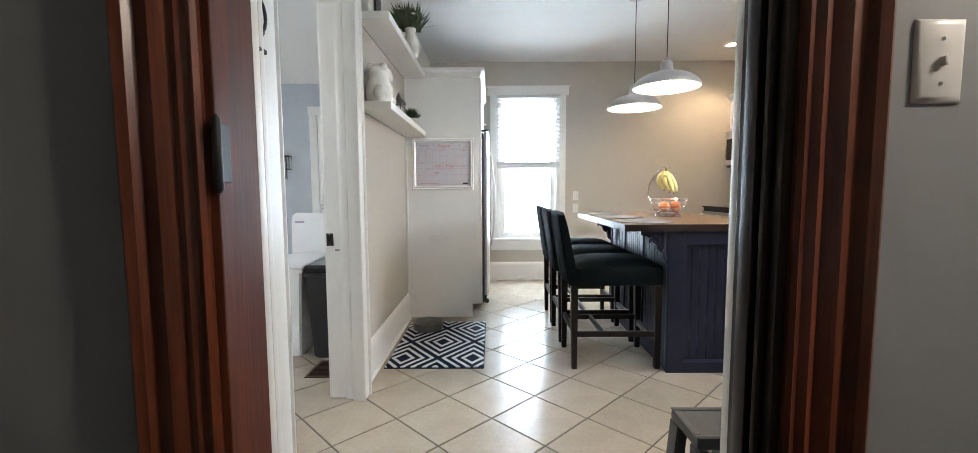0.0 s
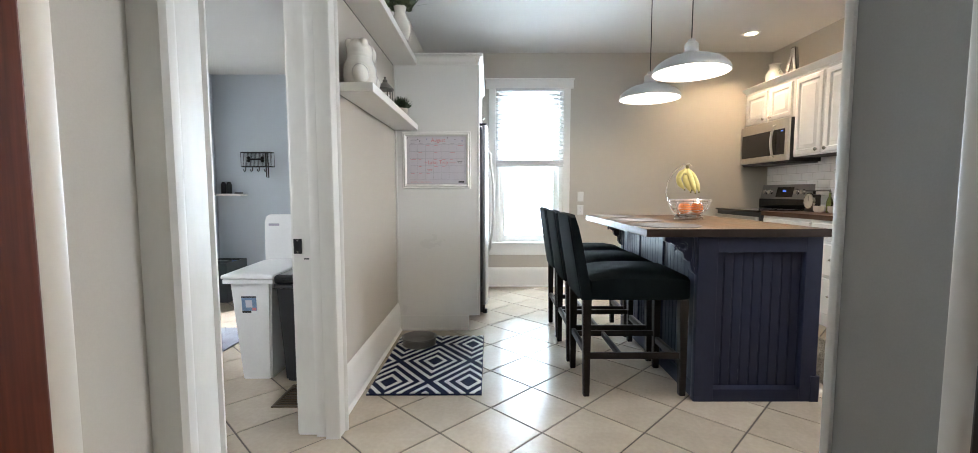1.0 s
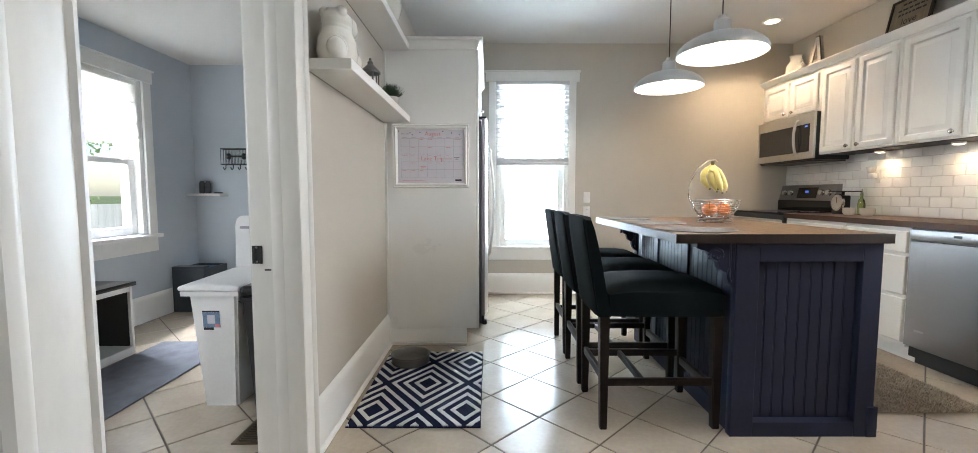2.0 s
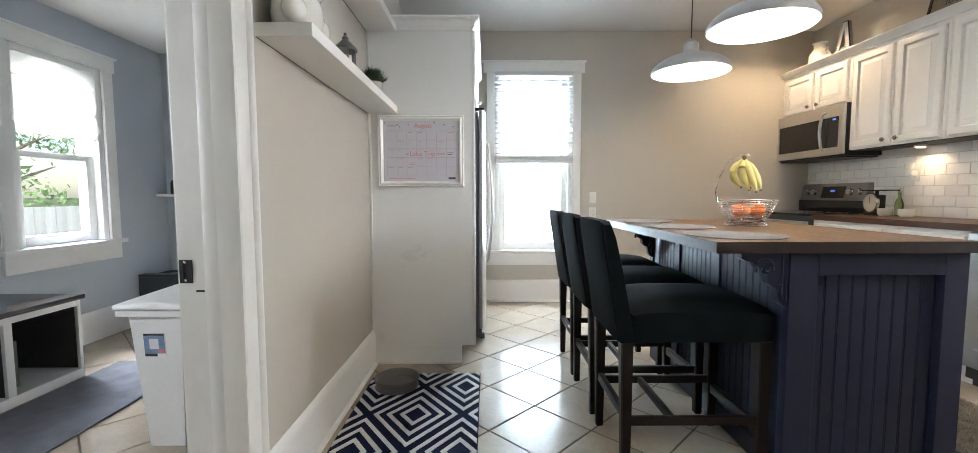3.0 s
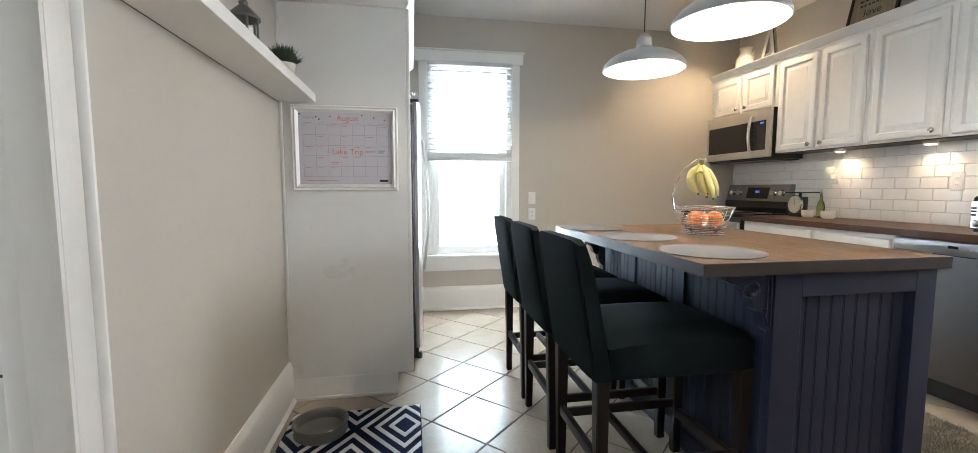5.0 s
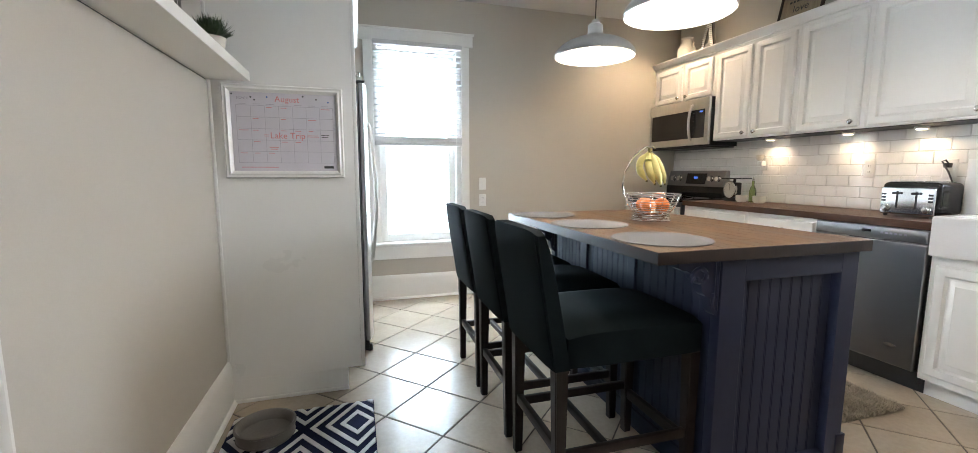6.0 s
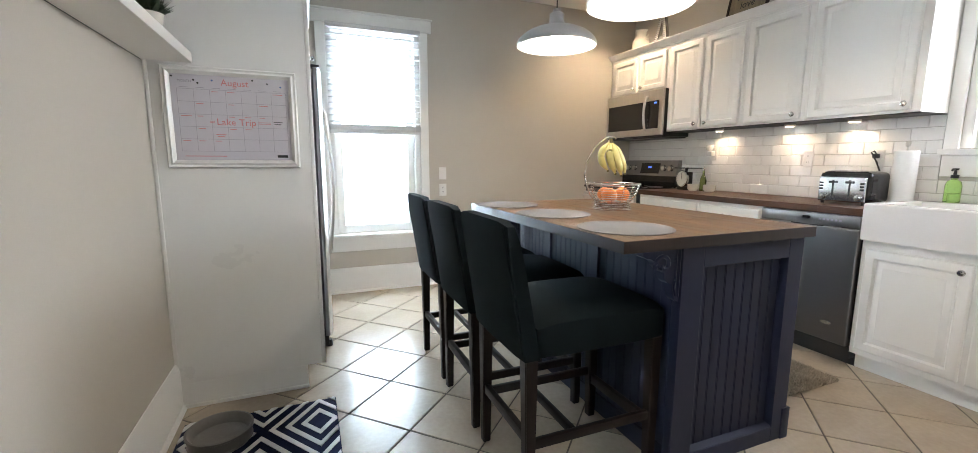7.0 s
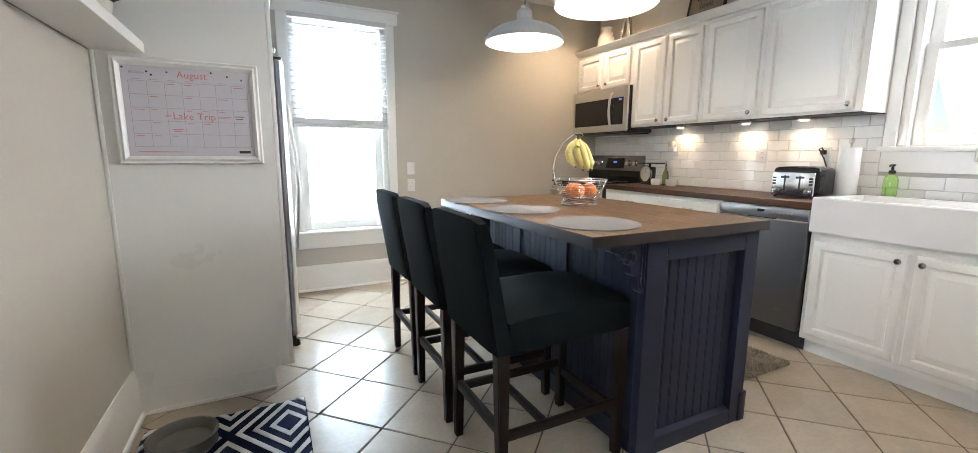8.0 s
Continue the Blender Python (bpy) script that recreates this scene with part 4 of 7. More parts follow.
# ---- floor mat and bowl ----
def diamond_mat():
    x0, x1, y0, y1 = -0.575, 0.058, 2.925, 3.90
    t = thing("floor_mat", (-0.25, 3.4, 0.002), "navy and white diamond patterned mat on the tiles", "rug")
    rr = random.Random(2)
    bm = bmesh.new()
    nx, ny = 24, 36
    g = [[bm.verts.new((x0 + (x1 - x0) * i / nx, y0 + (y1 - y0) * j / ny,
                        0.011 + 0.0012 * rr.random() - (0.005 if i in (0, nx) or j in (0, ny) else 0))) for i in range(nx + 1)] for j in range(ny + 1)]
    for j in range(ny):
        for i in range(nx):
            bm.faces.new((g[j][i], g[j][i + 1], g[j + 1][i + 1], g[j + 1][i]))
    edge = [g[0][i] for i in range(nx + 1)] + [g[j][nx] for j in range(1, ny + 1)] + [g[ny][i] for i in range(nx - 1, -1, -1)] + [g[j][0] for j in range(ny - 1, 0, -1)]
    low = [bm.verts.new((v.co.x, v.co.y, 0.001)) for v in edge]
    for k in range(len(edge)):
        n = (k + 1) % len(edge)
        bm.faces.new((edge[k], edge[n], low[n], low[k]))
    part("base_cloth", bm, mat_navy, t)
    # white bands: nested diamonds on a half-shifted lattice, clipped to the mat
    cu, cv = 0.464, 0.630

    def clip(poly):
        for ax, lim, sgn in ((0, x0 + 0.004, 1), (0, x1 - 0.004, -1), (1, y0 + 0.004, 1), (1, y1 - 0.004, -1)):
            out = []
            for k in range(len(poly)):
                a, b = poly[k], poly[(k + 1) % len(poly)]
                ia, ib = (a[ax] - lim) * sgn >= 0, (b[ax] - lim) * sgn >= 0
                if ia:
                    out.append(a)
                if ia != ib:
                    f = (lim - a[ax]) / (b[ax] - a[ax])
                    out.append((a[0] + f * (b[0] - a[0]), a[1] + f * (b[1] - a[1])))
            poly = out
            if len(poly) < 3:
                return []
        return poly

    for m in range(-3, 4):
        for n in range(-2, 4):
            if (m + n) % 2:
                continue
            cx, cy = -0.020 + m * cu / 2, 3.077 + n * cv / 2
            for s0, s1 in ((0.23, 0.34), (0.51, 0.62), (0.79, 0.895)):
                for sx, sy in ((1, 1), (-1, 1), (-1, -1), (1, -1)):
                    a0, b0, a1, b1 = s0 * cu / 2, s0 * cv / 2, s1 * cu / 2, s1 * cv / 2
                    poly = clip([(cx + sx * a0, cy), (cx + sx * a1, cy), (cx, cy + sy * b1), (cx, cy + sy * b0)])
                    if poly:
                        bm = bmesh.new()
                        prism(bm, poly, lambda u, v, d: Vector((u, v, d)), 0.008, 0.0142)
                        part("white_band", bm, mat_white, t, smooth=False)


diamond_mat()


def pet_bowl():
    x, y, z = -0.405, 3.70, 0.0145
    bm = bmesh.new()
    lathe(bm, [(0.108, 0), (0.113, 0.002), (0.120, 0.010), (0.117, 0.014), (0.119, 0.050), (0.125, 0.054), (0.125, 0.062), (0.117, 0.063), (0.112, 0.058), (0.104, 0.020),
               (0.090, 0.010), (0, 0.009)], (x, y, z), 40)
    solo("pet_bowl", bm, pewter, "ribbed grey pet bowl standing on the mat", "bowl", at=(x, y, z))


pet_bowl()

# ---- island ----
IX0, IX1, IY0, IY1 = 1.200, 1.822, 2.855, 4.20


def island():
    t = thing("kitchen_island", (1.5, 3.5, 0), "navy painted beadboard kitchen island", "island")
    part("carcass", boxes((IX0 + 0.012, IX1 - 0.012, IY0 + 0.036, IY1 - 0.01, 0.0, 0.878)), navy, t)
    # end frame
    for a, b, lo, hi in ((IX0 - 0.020, IX0 + 0.082, 0.0, 0.878), (IX1 - 0.085, IX1, 0.0, 0.878)):
        part("end_stile", boxes((a, b, IY0 - 0.004, IY0 + 0.0355, lo, hi), bevel=0.002), navy, t)
    part("end_rail", boxes((IX0 + 0.0822, IX1 - 0.0852, IY0 - 0.0038, IY0 + 0.0355, 0.797, 0.878), bevel=0.002), navy, t)
    part("end_rail", boxes((IX0 + 0.0822, IX1 - 0.0852, IY0 - 0.0038, IY0 + 0.0355, 0.0, 0.066), bevel=0.002), navy, t)
    bm = bmesh.new()
    prism(bm, [(0, 0), (0.0, 0.003), (0.026, 0.012), (0.026, 0)], lambda u, v, d: Vector((d, IY0 - 0.002 + u, 0.0662 + v)), IX0 + 0.0825, IX1 - 0.0855)
    part("ledge", bm, navy, t)
    part("plinth_block", boxes((IX1 - 0.03, IX1 + 0.016, IY0 - 0.010, IY0 + 0.06, 0.0, 0.14), bevel=0.003), navy, t)

    def beads(a0, a1, lo, hi, place, n):
        w = (a1 - a0) / n
        bm = bmesh.new()
        prism(bm, [(0.0001, 0), (0.0001, 0.0064), (0.0016, 0.009), (w - 0.0075, 0.009), (w - 0.0062, 0.0074), (w - 0.0048, 0.009), (w - 0.0016, 0.009), (w - 0.0001, 0.0064), (w - 0.0001, 0)],
              place, lo, hi)
        me = mesh_of("board", bm, navy)
        return me, w

    me, w = beads(IX0 + 0.0825, IX1 - 0.0855, 0.0665, 0.7968, lambda u, v, d: Vector((u, -v, d)), 9)
    for k in range(9):
        piece("board", me, t, (IX0 + 0.0825 + w * k, IY0 + 0.0355, 0))
    # seating side: three beadboard panels between stiles
    x = IX0 + 0.012
    edges = [IY0 + 0.05, IY0 + 0.50, IY0 + 0.93, IY1 - 0.02]
    for k, y in enumerate(edges):
        part("side_stile", boxes((x - 0.018, x + 0.002, y - 0.0, y + 0.055, 0.09, 0.83), bevel=0.002), navy, t)
    part("side_rail", boxes((x - 0.018, x + 0.002, IY0 + 0.05, IY1 - 0.01, 0.8305, 0.878), bevel=0.002), navy, t)
    part("side_base", boxes((x - 0.020, x + 0.002, IY0 + 0.05, IY1 - 0.01, 0.0, 0.0895), bevel=0.002), navy, t)
    for a, b in zip(edges, edges[1:]):
        n = 8
        me, w = beads(a + 0.056, b - 0.001, 0.09, 0.83, lambda u, v, d: Vector((-v, u, d)), n)
        for k in range(n):
            piece("board", me, t, (x + 0.001, a + 0.056 + w * k, 0))
    # scroll brackets under the overhang
    for y in (IY0 + 0.004, IY1 - 0.06):
        to = lambda u, v, d, yy=y: Vector((IX0 - 0.0205 - u, yy + d, 0.878 - v))
        out = [(0, 0), (0.17, 0), (0.17, 0.022), (0.155, 0.03)]
        out += [(0.155 - 0.055 * math.sin(a), 0.085 - 0.055 * math.cos(a)) for a in [0.2 * k for k in range(1, 7)]]
        out += [(0.075, 0.085), (0.070, 0.11), (0.055, 0.125), (0.038, 0.13), (0.034, 0.16), (0.026, 0.18), (0.012, 0.195), (0, 0.20)]
        bm = bmesh.new()
        prism(bm, out, to, 0.0, 0.038)
        br = part("bracket", bm, navy, t)
        bm = bmesh.new()
        pts = [to(0.082 + (0.008 + 0.0045 * a) * math.cos(a), 0.056 + (0.008 + 0.0045 * a) * math.sin(a), -0.003) for a in [0.35 * k for k in range(20)]]
        tube(bm, pts, 0.008, 6)
        part("scroll", bm, navy, br)
        bm = bmesh.new()
        for u in (0.008, 0.024):
            tube(bm, [to(u, 0.004, -0.002), to(u, 0.185 - u, -0.002)], 0.004, 6)
        part("reed", bm, navy, br)
        bm = bmesh.new()
        tube(bm, [to(0.02, 0.17, -0.003), to(0.03, 0.14, -0.003), to(0.028, 0.115, -0.003)], 0.006, 6)
        part("scroll", bm, navy, br)
    bm = bmesh.new()
    box(bm, IX0 - 0.012, IX0 + 0.001, 3.0, 3.06, 0.50, 0.60, 0.003)
    part("outlet_cover", bm, navy, t)


island()


def island_top():
    x0, x1, y0, y1 = 0.905, 1.842, 2.828, 4.235
    t = thing("island_worktop", (1.37, 3.5, 0.88), "dark walnut butcher block island worktop", "worktop")
    rr = random.Random(5)
    n = 14
    w = (x1 - x0) / n
    for k in range(n):
        cuts = sorted([y0, y1] + [y0 + (y1 - y0) * (j + rr.uniform(0.2, 0.8)) / 3 for j in range(3)])
        for a, b in zip(cuts, cuts[1:]):
            bm = bmesh.new()
            box(bm, x0 + w * k + 0.0002, x0 + w * (k + 1) - 0.0002, a + 0.0002, b - 0.0002, 0.880, 0.920, 0.0006, 1)
            part("stave", bm, walnut, t)
    # Added near-black strips put the shadow on three worktop edges into colour.
    for a, b, c, d in ((x0 - 0.003, x1 + 0.003, y0 - 0.003, y0 - 0.0003), (x0 - 0.003, x0 - 0.0003, y0, y1), (x1 + 0.0003, x1 + 0.003, y0, y1)):
        part("shaded_edge", boxes((a, b, c, d, 0.879, 0.9195), bevel=0.0008), dark_wood, t)


island_top()


def place_mat(x, y):
    bm = bmesh.new()
    lathe(bm, [(0, 0), (0.178, 0), (0.181, 0.002), (0.178, 0.004), (0.168, 0.0036), (0.16, 0.0042), (0, 0.0042)], (x, y, 0.9205), 64)
    solo("placemat", bm, placemat_mat, "round woven grey placemat on the worktop", "placemat", at=(x, y, 0.9205), group="placemats")


for px, py in ((1.095, 3.06), (1.075, 3.56), (1.05, 4.04)):
    place_mat(px, py)


def fruit_bowl():
    x, y, z = 1.475, 3.63, 0.921
    t = thing("fruit_bowl", (x, y, z), "chrome wire fruit bowl with a banana hook", "bowl")
    bm = bmesh.new()
    for r, h in ((0.098, 0.004), (0.094, 0.012), (0.092, 0.020), (0.088, 0.030)):
        tube(bm, ring_pts((x, y, z + h), r, 40), 0.0028, 6, True)
    part("foot_ring", bm, chrome, t)
    prof = [(0.060, 0.036), (0.095, 0.045), (0.118, 0.075), (0.132, 0.112), (0.140, 0.135)]
    for k, (r, h) in enumerate(prof[1:] + [(0.104, 0.053), (0.111, 0.064), (0.1225, 0.086), (0.1275, 0.099), (0.136, 0.124)]):
        bm = bmesh.new()
        tube(bm, ring_pts((x, y, z + h), r, 44), 0.0032 if h > 0.13 else 0.0018, 6, True)
        part("hoop", bm, chrome, t)
    bm = bmesh.new()
    for k in range(14):
        a = 2 * math.pi * k / 14
        tube(bm, [(x + r * math.cos(a), y + r * math.sin(a), z + h) for r, h in prof], 0.0016, 5)
    for k in range(-4, 5):
        d = 0.055
        tube(bm, [(x - d, y + 0.013 * k, z + 0.036), (x + d, y + 0.013 * k, z + 0.036)], 0.0016, 5)
    part("wires", bm, chrome, t)
    bm = bmesh.new()
    tube(bm, [(x - 0.124, y + 0.06, z + 0.125), (x - 0.133, y + 0.065, z + 0.18), (x - 0.125, y + 0.06, z + 0.25), (x - 0.090, y + 0.04, z + 0.330),
              (x - 0.040, y + 0.02, z + 0.374), (x - 0.005, y + 0.0, z + 0.380), (x + 0.008, y, z + 0.367)], 0.004, 8)
    part("hook", bm, chrome, t)
    return x, y, z


FX, FY, FZ = fruit_bowl()


def bananas():
    c = Vector((FX - 0.016, FY + 0.009, FZ + 0.357))
    t = thing("bananas", tuple(c), "bunch of yellow bananas hanging from the hook", "fruit")
    side, deep = Vector((0.925, -0.38, 0)), Vector((-0.38, -0.925, 0))
    for end, bulge, out, ln in ((-0.012, -0.046, 0.010, 0.152), (0.026, -0.022, 0.026, 0.168), (0.056, -0.002, 0.030, 0.176), (0.078, 0.010, 0.014, 0.168), (0.034, -0.012, -0.012, 0.154)):
        pts, rad = [], []
        for j in range(15):
            f = j / 14
            bow = math.sin(f * math.pi)
            pts.append(c + side * (end * f + bulge * bow) + deep * (out * math.sin(f * 2.4)) + Vector((0, 0, -ln * f)))
            rad.append((0.0045, 0.0055, 0.0085, 0.0140)[j] if j < 4 else 0.0180 if j < 11 else (0.0165, 0.013, 0.008, 0.004)[j - 11])
        bm = bmesh.new()
        tube(bm, pts, 0.02, 12, False, rad)
        fr = part("banana", bm, banana, t)
        bm = bmesh.new()
        tube(bm, [pts[-1] + Vector((0, 0, 0.003)), pts[-1] - Vector((0, 0, 0.008))], 0.0052, 8)
        part("tip", bm, banana_tip, fr, "dark dried banana tip")
    bm = bmesh.new()
    tube(bm, [c + Vector((0, 0, 0.012)), c + Vector((0, 0, -0.012))], 0.011, 8)
    part("stem", bm, banana_tip, t)


bananas()


def fruit(x, y, z, r, label):
    bm = bmesh.new()
    bmesh.ops.create_uvsphere(bm, u_segments=28, v_segments=18, radius=r)
    for v in bm.verts:
        f = 1 - 0.10 * max(0, abs(v.co.z) / r - 0.75) * 4 * 0.3
        v.co = Vector((v.co.x * f, v.co.y * f, v.co.z * 0.95)) + Vector((x, y, z))
    solo("orange", bm, orange, label, "fruit", at=(x, y, z - r), group="oranges")


fruit(FX - 0.042, FY - 0.03, FZ + 0.078, 0.040, "orange citrus fruit in the wire bowl")
fruit(FX + 0.046, FY - 0.02, FZ + 0.078, 0.040, "orange citrus fruit in the wire bowl")
fruit(FX - 0.01, FY + 0.052, FZ + 0.077, 0.039, "orange citrus fruit in the wire bowl")


# ---- bar stools ----
def bar_chair():
    t = thing("bar_chair", (0.86, 3.12, 0), "charcoal upholstered counter chair with dark wooden legs", "chair", "chairs at the island")
    w = 0.215
    yc = 3.12
    bm = bmesh.new()
    # seat cushion with a crowned top
    box(bm, 0.635, 1.185, yc - w, yc + w, 0.535, 0.665, 0.0)
    bmesh.ops.subdivide_edges(bm, edges=bm.edges, cuts=7, use_grid_fill=True)
    for v in bm.verts:
        u, s = (v.co.x - 0.91) / 0.275, (v.co.y - yc) / w
        if v.co.z > 0.6:
            v.co.z += 0.030 * (1 - u ** 4) * (1 - s ** 4) - 0.016 * (abs(u) ** 6 + abs(s) ** 6)
        v.co.y -= 0.010 * s * abs(u) ** 6 * 1
        v.co.x -= 0.012 * u * abs(s) ** 6
    seat = part("seat", bm, fabric, t)
    bm = bmesh.new()
    box(bm, 0, 1, -1, 1, 0, 1)
    bmesh.ops.subdivide_edges(bm, edges=bm.edges, cuts=7, use_grid_fill=True)
    for v in bm.verts:
        f, s, d = v.co.z, v.co.y, v.co.x
        z = 0.535 + f * 0.452
        lean = -0.068 * f - 0.006 * f * f
        edge = 1 - 0.035 * (abs(s) ** 8)
        th = 0.070 - 0.014 * f
        x = 0.588 + lean + th * d
        x += (0.5 - d) * 0.016 * (abs(s) ** 8 + (f ** 10))
        v.co = Vector((x, yc + s * (w + 0.004) * (1 - 0.012 * f ** 12), z - 0.012 * abs(s) ** 10 * f ** 10))
    part("backrest", bm, fabric, t)
    bm = bmesh.new()
    tube(bm, [(0.588 - 0.072 + 0.004, yc - w + 0.012, 0.975), (0.592, yc - w + 0.004, 0.545)], 0.003, 6)
    part("piping", bm, fabric, seat)
    def leg(x0, y0, x1, y1, top, r0, r1):
        bm = bmesh.new()
        g = bmesh.ops.create_cube(bm, size=1.0)
        for v in g["verts"]:
            f = v.co.z + 0.5
            r = r1 + (r0 - r1) * f
            v.co = Vector((x1 + (x0 - x1) * f + v.co.x * 2 * r, y1 + (y0 - y1) * f + v.co.y * 2 * r, top * f))
        bmesh.ops.bevel(bm, geom=list(bm.edges), offset=0.003, segments=2, affect="EDGES")
        part("leg", bm, espresso, t)
    for s in (-1, 1):
        leg(0.625, yc + s * 0.188, 0.628, yc + s * 0.194, 0.536, 0.023, 0.016)
        leg(1.145, yc + s * 0.188, 1.150, yc + s * 0.190, 0.536, 0.023, 0.017)
        part("side_stretcher", boxes((0.645, 1.13, yc + s * 0.190 - 0.010, yc + s * 0.190 + 0.010, 0.205, 0.240), bevel=0.003), espresso, t)
    part("back_stretcher", boxes((0.614, 0.638, yc - 0.172, yc + 0.172, 0.225, 0.262), bevel=0.003), espresso, t)
    part("foot_rail", boxes((1.136, 1.160, yc - 0.172, yc + 0.172, 0.165, 0.205), bevel=0.003), espresso, t)
    part("back_stretcher", boxes((0.80, 0.822, yc - 0.179, yc + 0.179, 0.208, 0.238), bevel=0.003), espresso, t)
    return t


chair = bar_chair()
for yy in (3.615, 4.095):
    copy_thing(chair, Matrix.Translation((0.86 - 0.005, yy, 0)))


# ---- pendants and ceiling light ----
def pendant(x, y, rim):
    t = thing("pendant_lamp", (x, y, CEIL), "lit barn-style metal pendant lamp on a thin cord", "lamp", "pendants over the island")
    z = rim
    out = [(0.216, 0), (0.219, 0.004), (0.218, 0.018), (0.210, 0.034), (0.192, 0.053), (0.165, 0.072), (0.130, 0.088), (0.090, 0.100), (0.062, 0.106), (0.050, 0.116),
           (0.040, 0.130), (0.040, 0.168), (0.032, 0.176), (0.022, 0.180), (0.020, 0.196), (0.008, 0.200), (0, 0.201)]
    inn = [(0.213, 0.001), (0.213, 0.018), (0.206, 0.032), (0.189, 0.050), (0.162, 0.068), (0.128, 0.084), (0.088, 0.096), (0.036, 0.104), (0, 0.105)]
    bm = bmesh.new()
    lathe(bm, out, (x, y, z), 56, cap=False)
    sh = part("shade", bm, shade_out, t)
    bm = bmesh.new()
    lathe(bm, inn, (x, y, z), 56, cap=False)
    part("shade_lining", bm, shade_in, sh)
    bm = bmesh.new()
    bmesh.ops.create_uvsphere(bm, u_segments=20, v_segments=14, radius=0.032, matrix=Matrix.Translation((x, y, z + 0.052)))
    lathe(bm, [(0.014, 0.08), (0.014, 0.104)], (x, y, z), 14)
    b = part("bulb", bm, bulb_mat, t)
    bm = bmesh.new()
    tube(bm, [(x, y, z + 0.198), (x + 0.001, y, (z + CEIL) / 2), (x, y, CEIL - 0.018)], 0.0035, 8)
    part("cord", bm, black_plastic, t)
    bm = bmesh.new()
    lathe(bm, [(0.062, 0), (0.062, -0.012), (0.050, -0.022), (0.008, -0.026), (0, -0.026)], (x, y, CEIL - 0.0005), 28)
    part("canopy", bm, shade_out, t)


pendant(1.300, 3.95, 1.800)
pendant(1.305, 3.29, 1.815)


def can_light(x, y):
    t = thing("recessed_downlight", (x, y, CEIL), "lit round recessed downlight, one of the two added as fill", "lamp")
    bm = bmesh.new()
    lathe(bm, [(0.055, -0.001), (0.057, -0.006), (0.083, -0.006), (0.085, -0.001)], (x, y, CEIL), 36)
    part("trim_ring", bm, trim_paint, t)
    bm = bmesh.new()
    lathe(bm, [(0.056, -0.0025), (0.056, -0.0035)], (x, y, CEIL), 32)
    b = part("lens", bm, led_mat, t)


can_light(2.726, 5.14)
# Unseen fixture added to carry the fill spot.
can_light(2.05, 1.72)

# ---- cabinets along the east wall ----
UF, BF = 3.05, 2.80
DOOR_RINGS = [(0, 0.012), (0.004, 0.017), (0.009, 0.020), (0.044, 0.020), (0.047, 0.016), (0.053, 0.0065), (0.060, 0.006), (0.066, 0.009), (0.084, 0.017), (0.088, 0.0195)]
DRAWER_RINGS = [(0, 0.015), (0.005, 0.019), (0.012, 0.019)]


def knob(parent, x, y, z):
    bm = bmesh.new()
    lathe(bm, [(0.007, 0), (0.006, -0.010), (0.014, -0.016), (0.016, -0.022), (0.012, -0.028), (0.002, -0.030)], (x, y, z), 18, "x")
    part("knob", bm, nickel, parent)


def cup_pull(parent, x, y, z):
    bm = bmesh.new()
    tube(bm, [(x, y - 0.035, z), (x - 0.018, y - 0.030, z - 0.004), (x - 0.022, y, z - 0.006), (x - 0.018, y + 0.030, z - 0.004), (x, y + 0.035, z)], 0.006, 8)
    part("pull", bm, nickel, parent)


def front(parent, face, y0, y1, z0, z1, knob_at=None, pull=False, rings=None, name="door"):
    bm = bmesh.new()
    stepped(bm, lambda u, v, d: Vector((face - d, u, v)), y0, y1, z0, z1, rings or DOOR_RINGS, back=0)
    d = part(name, bm, cabinet_white, parent)
    if knob_at:
        knob(d, face - 0.018, *knob_at)
    if pull:
        cup_pull(d, face - 0.018, (y0 + y1) / 2, (z0 + z1) / 2 + 0.01)
    return d


def wall_cabinet(y0, y1, z0, z1, doors, label):
    t = thing("wall_cabinet", (3.2, (y0 + y1) / 2, z0), label, "cabinet", "wall cabinets")
    part("body", boxes((UF, RW - 0.001, y0 + 0.0005, y1 - 0.0005, z0, z1), bevel=0.0015), cabinet_white, t)
    for a, b, ky in doors:
        front(t, UF, a, b, z0 + 0.012, z1 - 0.03, (ky, z0 + 0.045))


wall_cabinet(4.912, 5.735, 1.835, 2.205, [(5.328, 5.690, 5.360), (4.946, 5.283, 5.25)], "short white two-door cabinet over the microwave")
wall_cabinet(4.155, 4.911, 1.445, 2.205, [(4.541, 4.886, 4.575), (4.180, 4.507, 4.47)], "white raised-panel double wall cabinet")
wall_cabinet(3.69, 4.154, 1.445, 2.205, [(3.720, 4.126, 3.755)], "white raised-panel single wall cabinet")
wall_cabinet(3.086, 3.689, 1.445, 2.205, [(3.128, 3.667, 3.15)], "wide white raised-panel wall cabinet by the window")


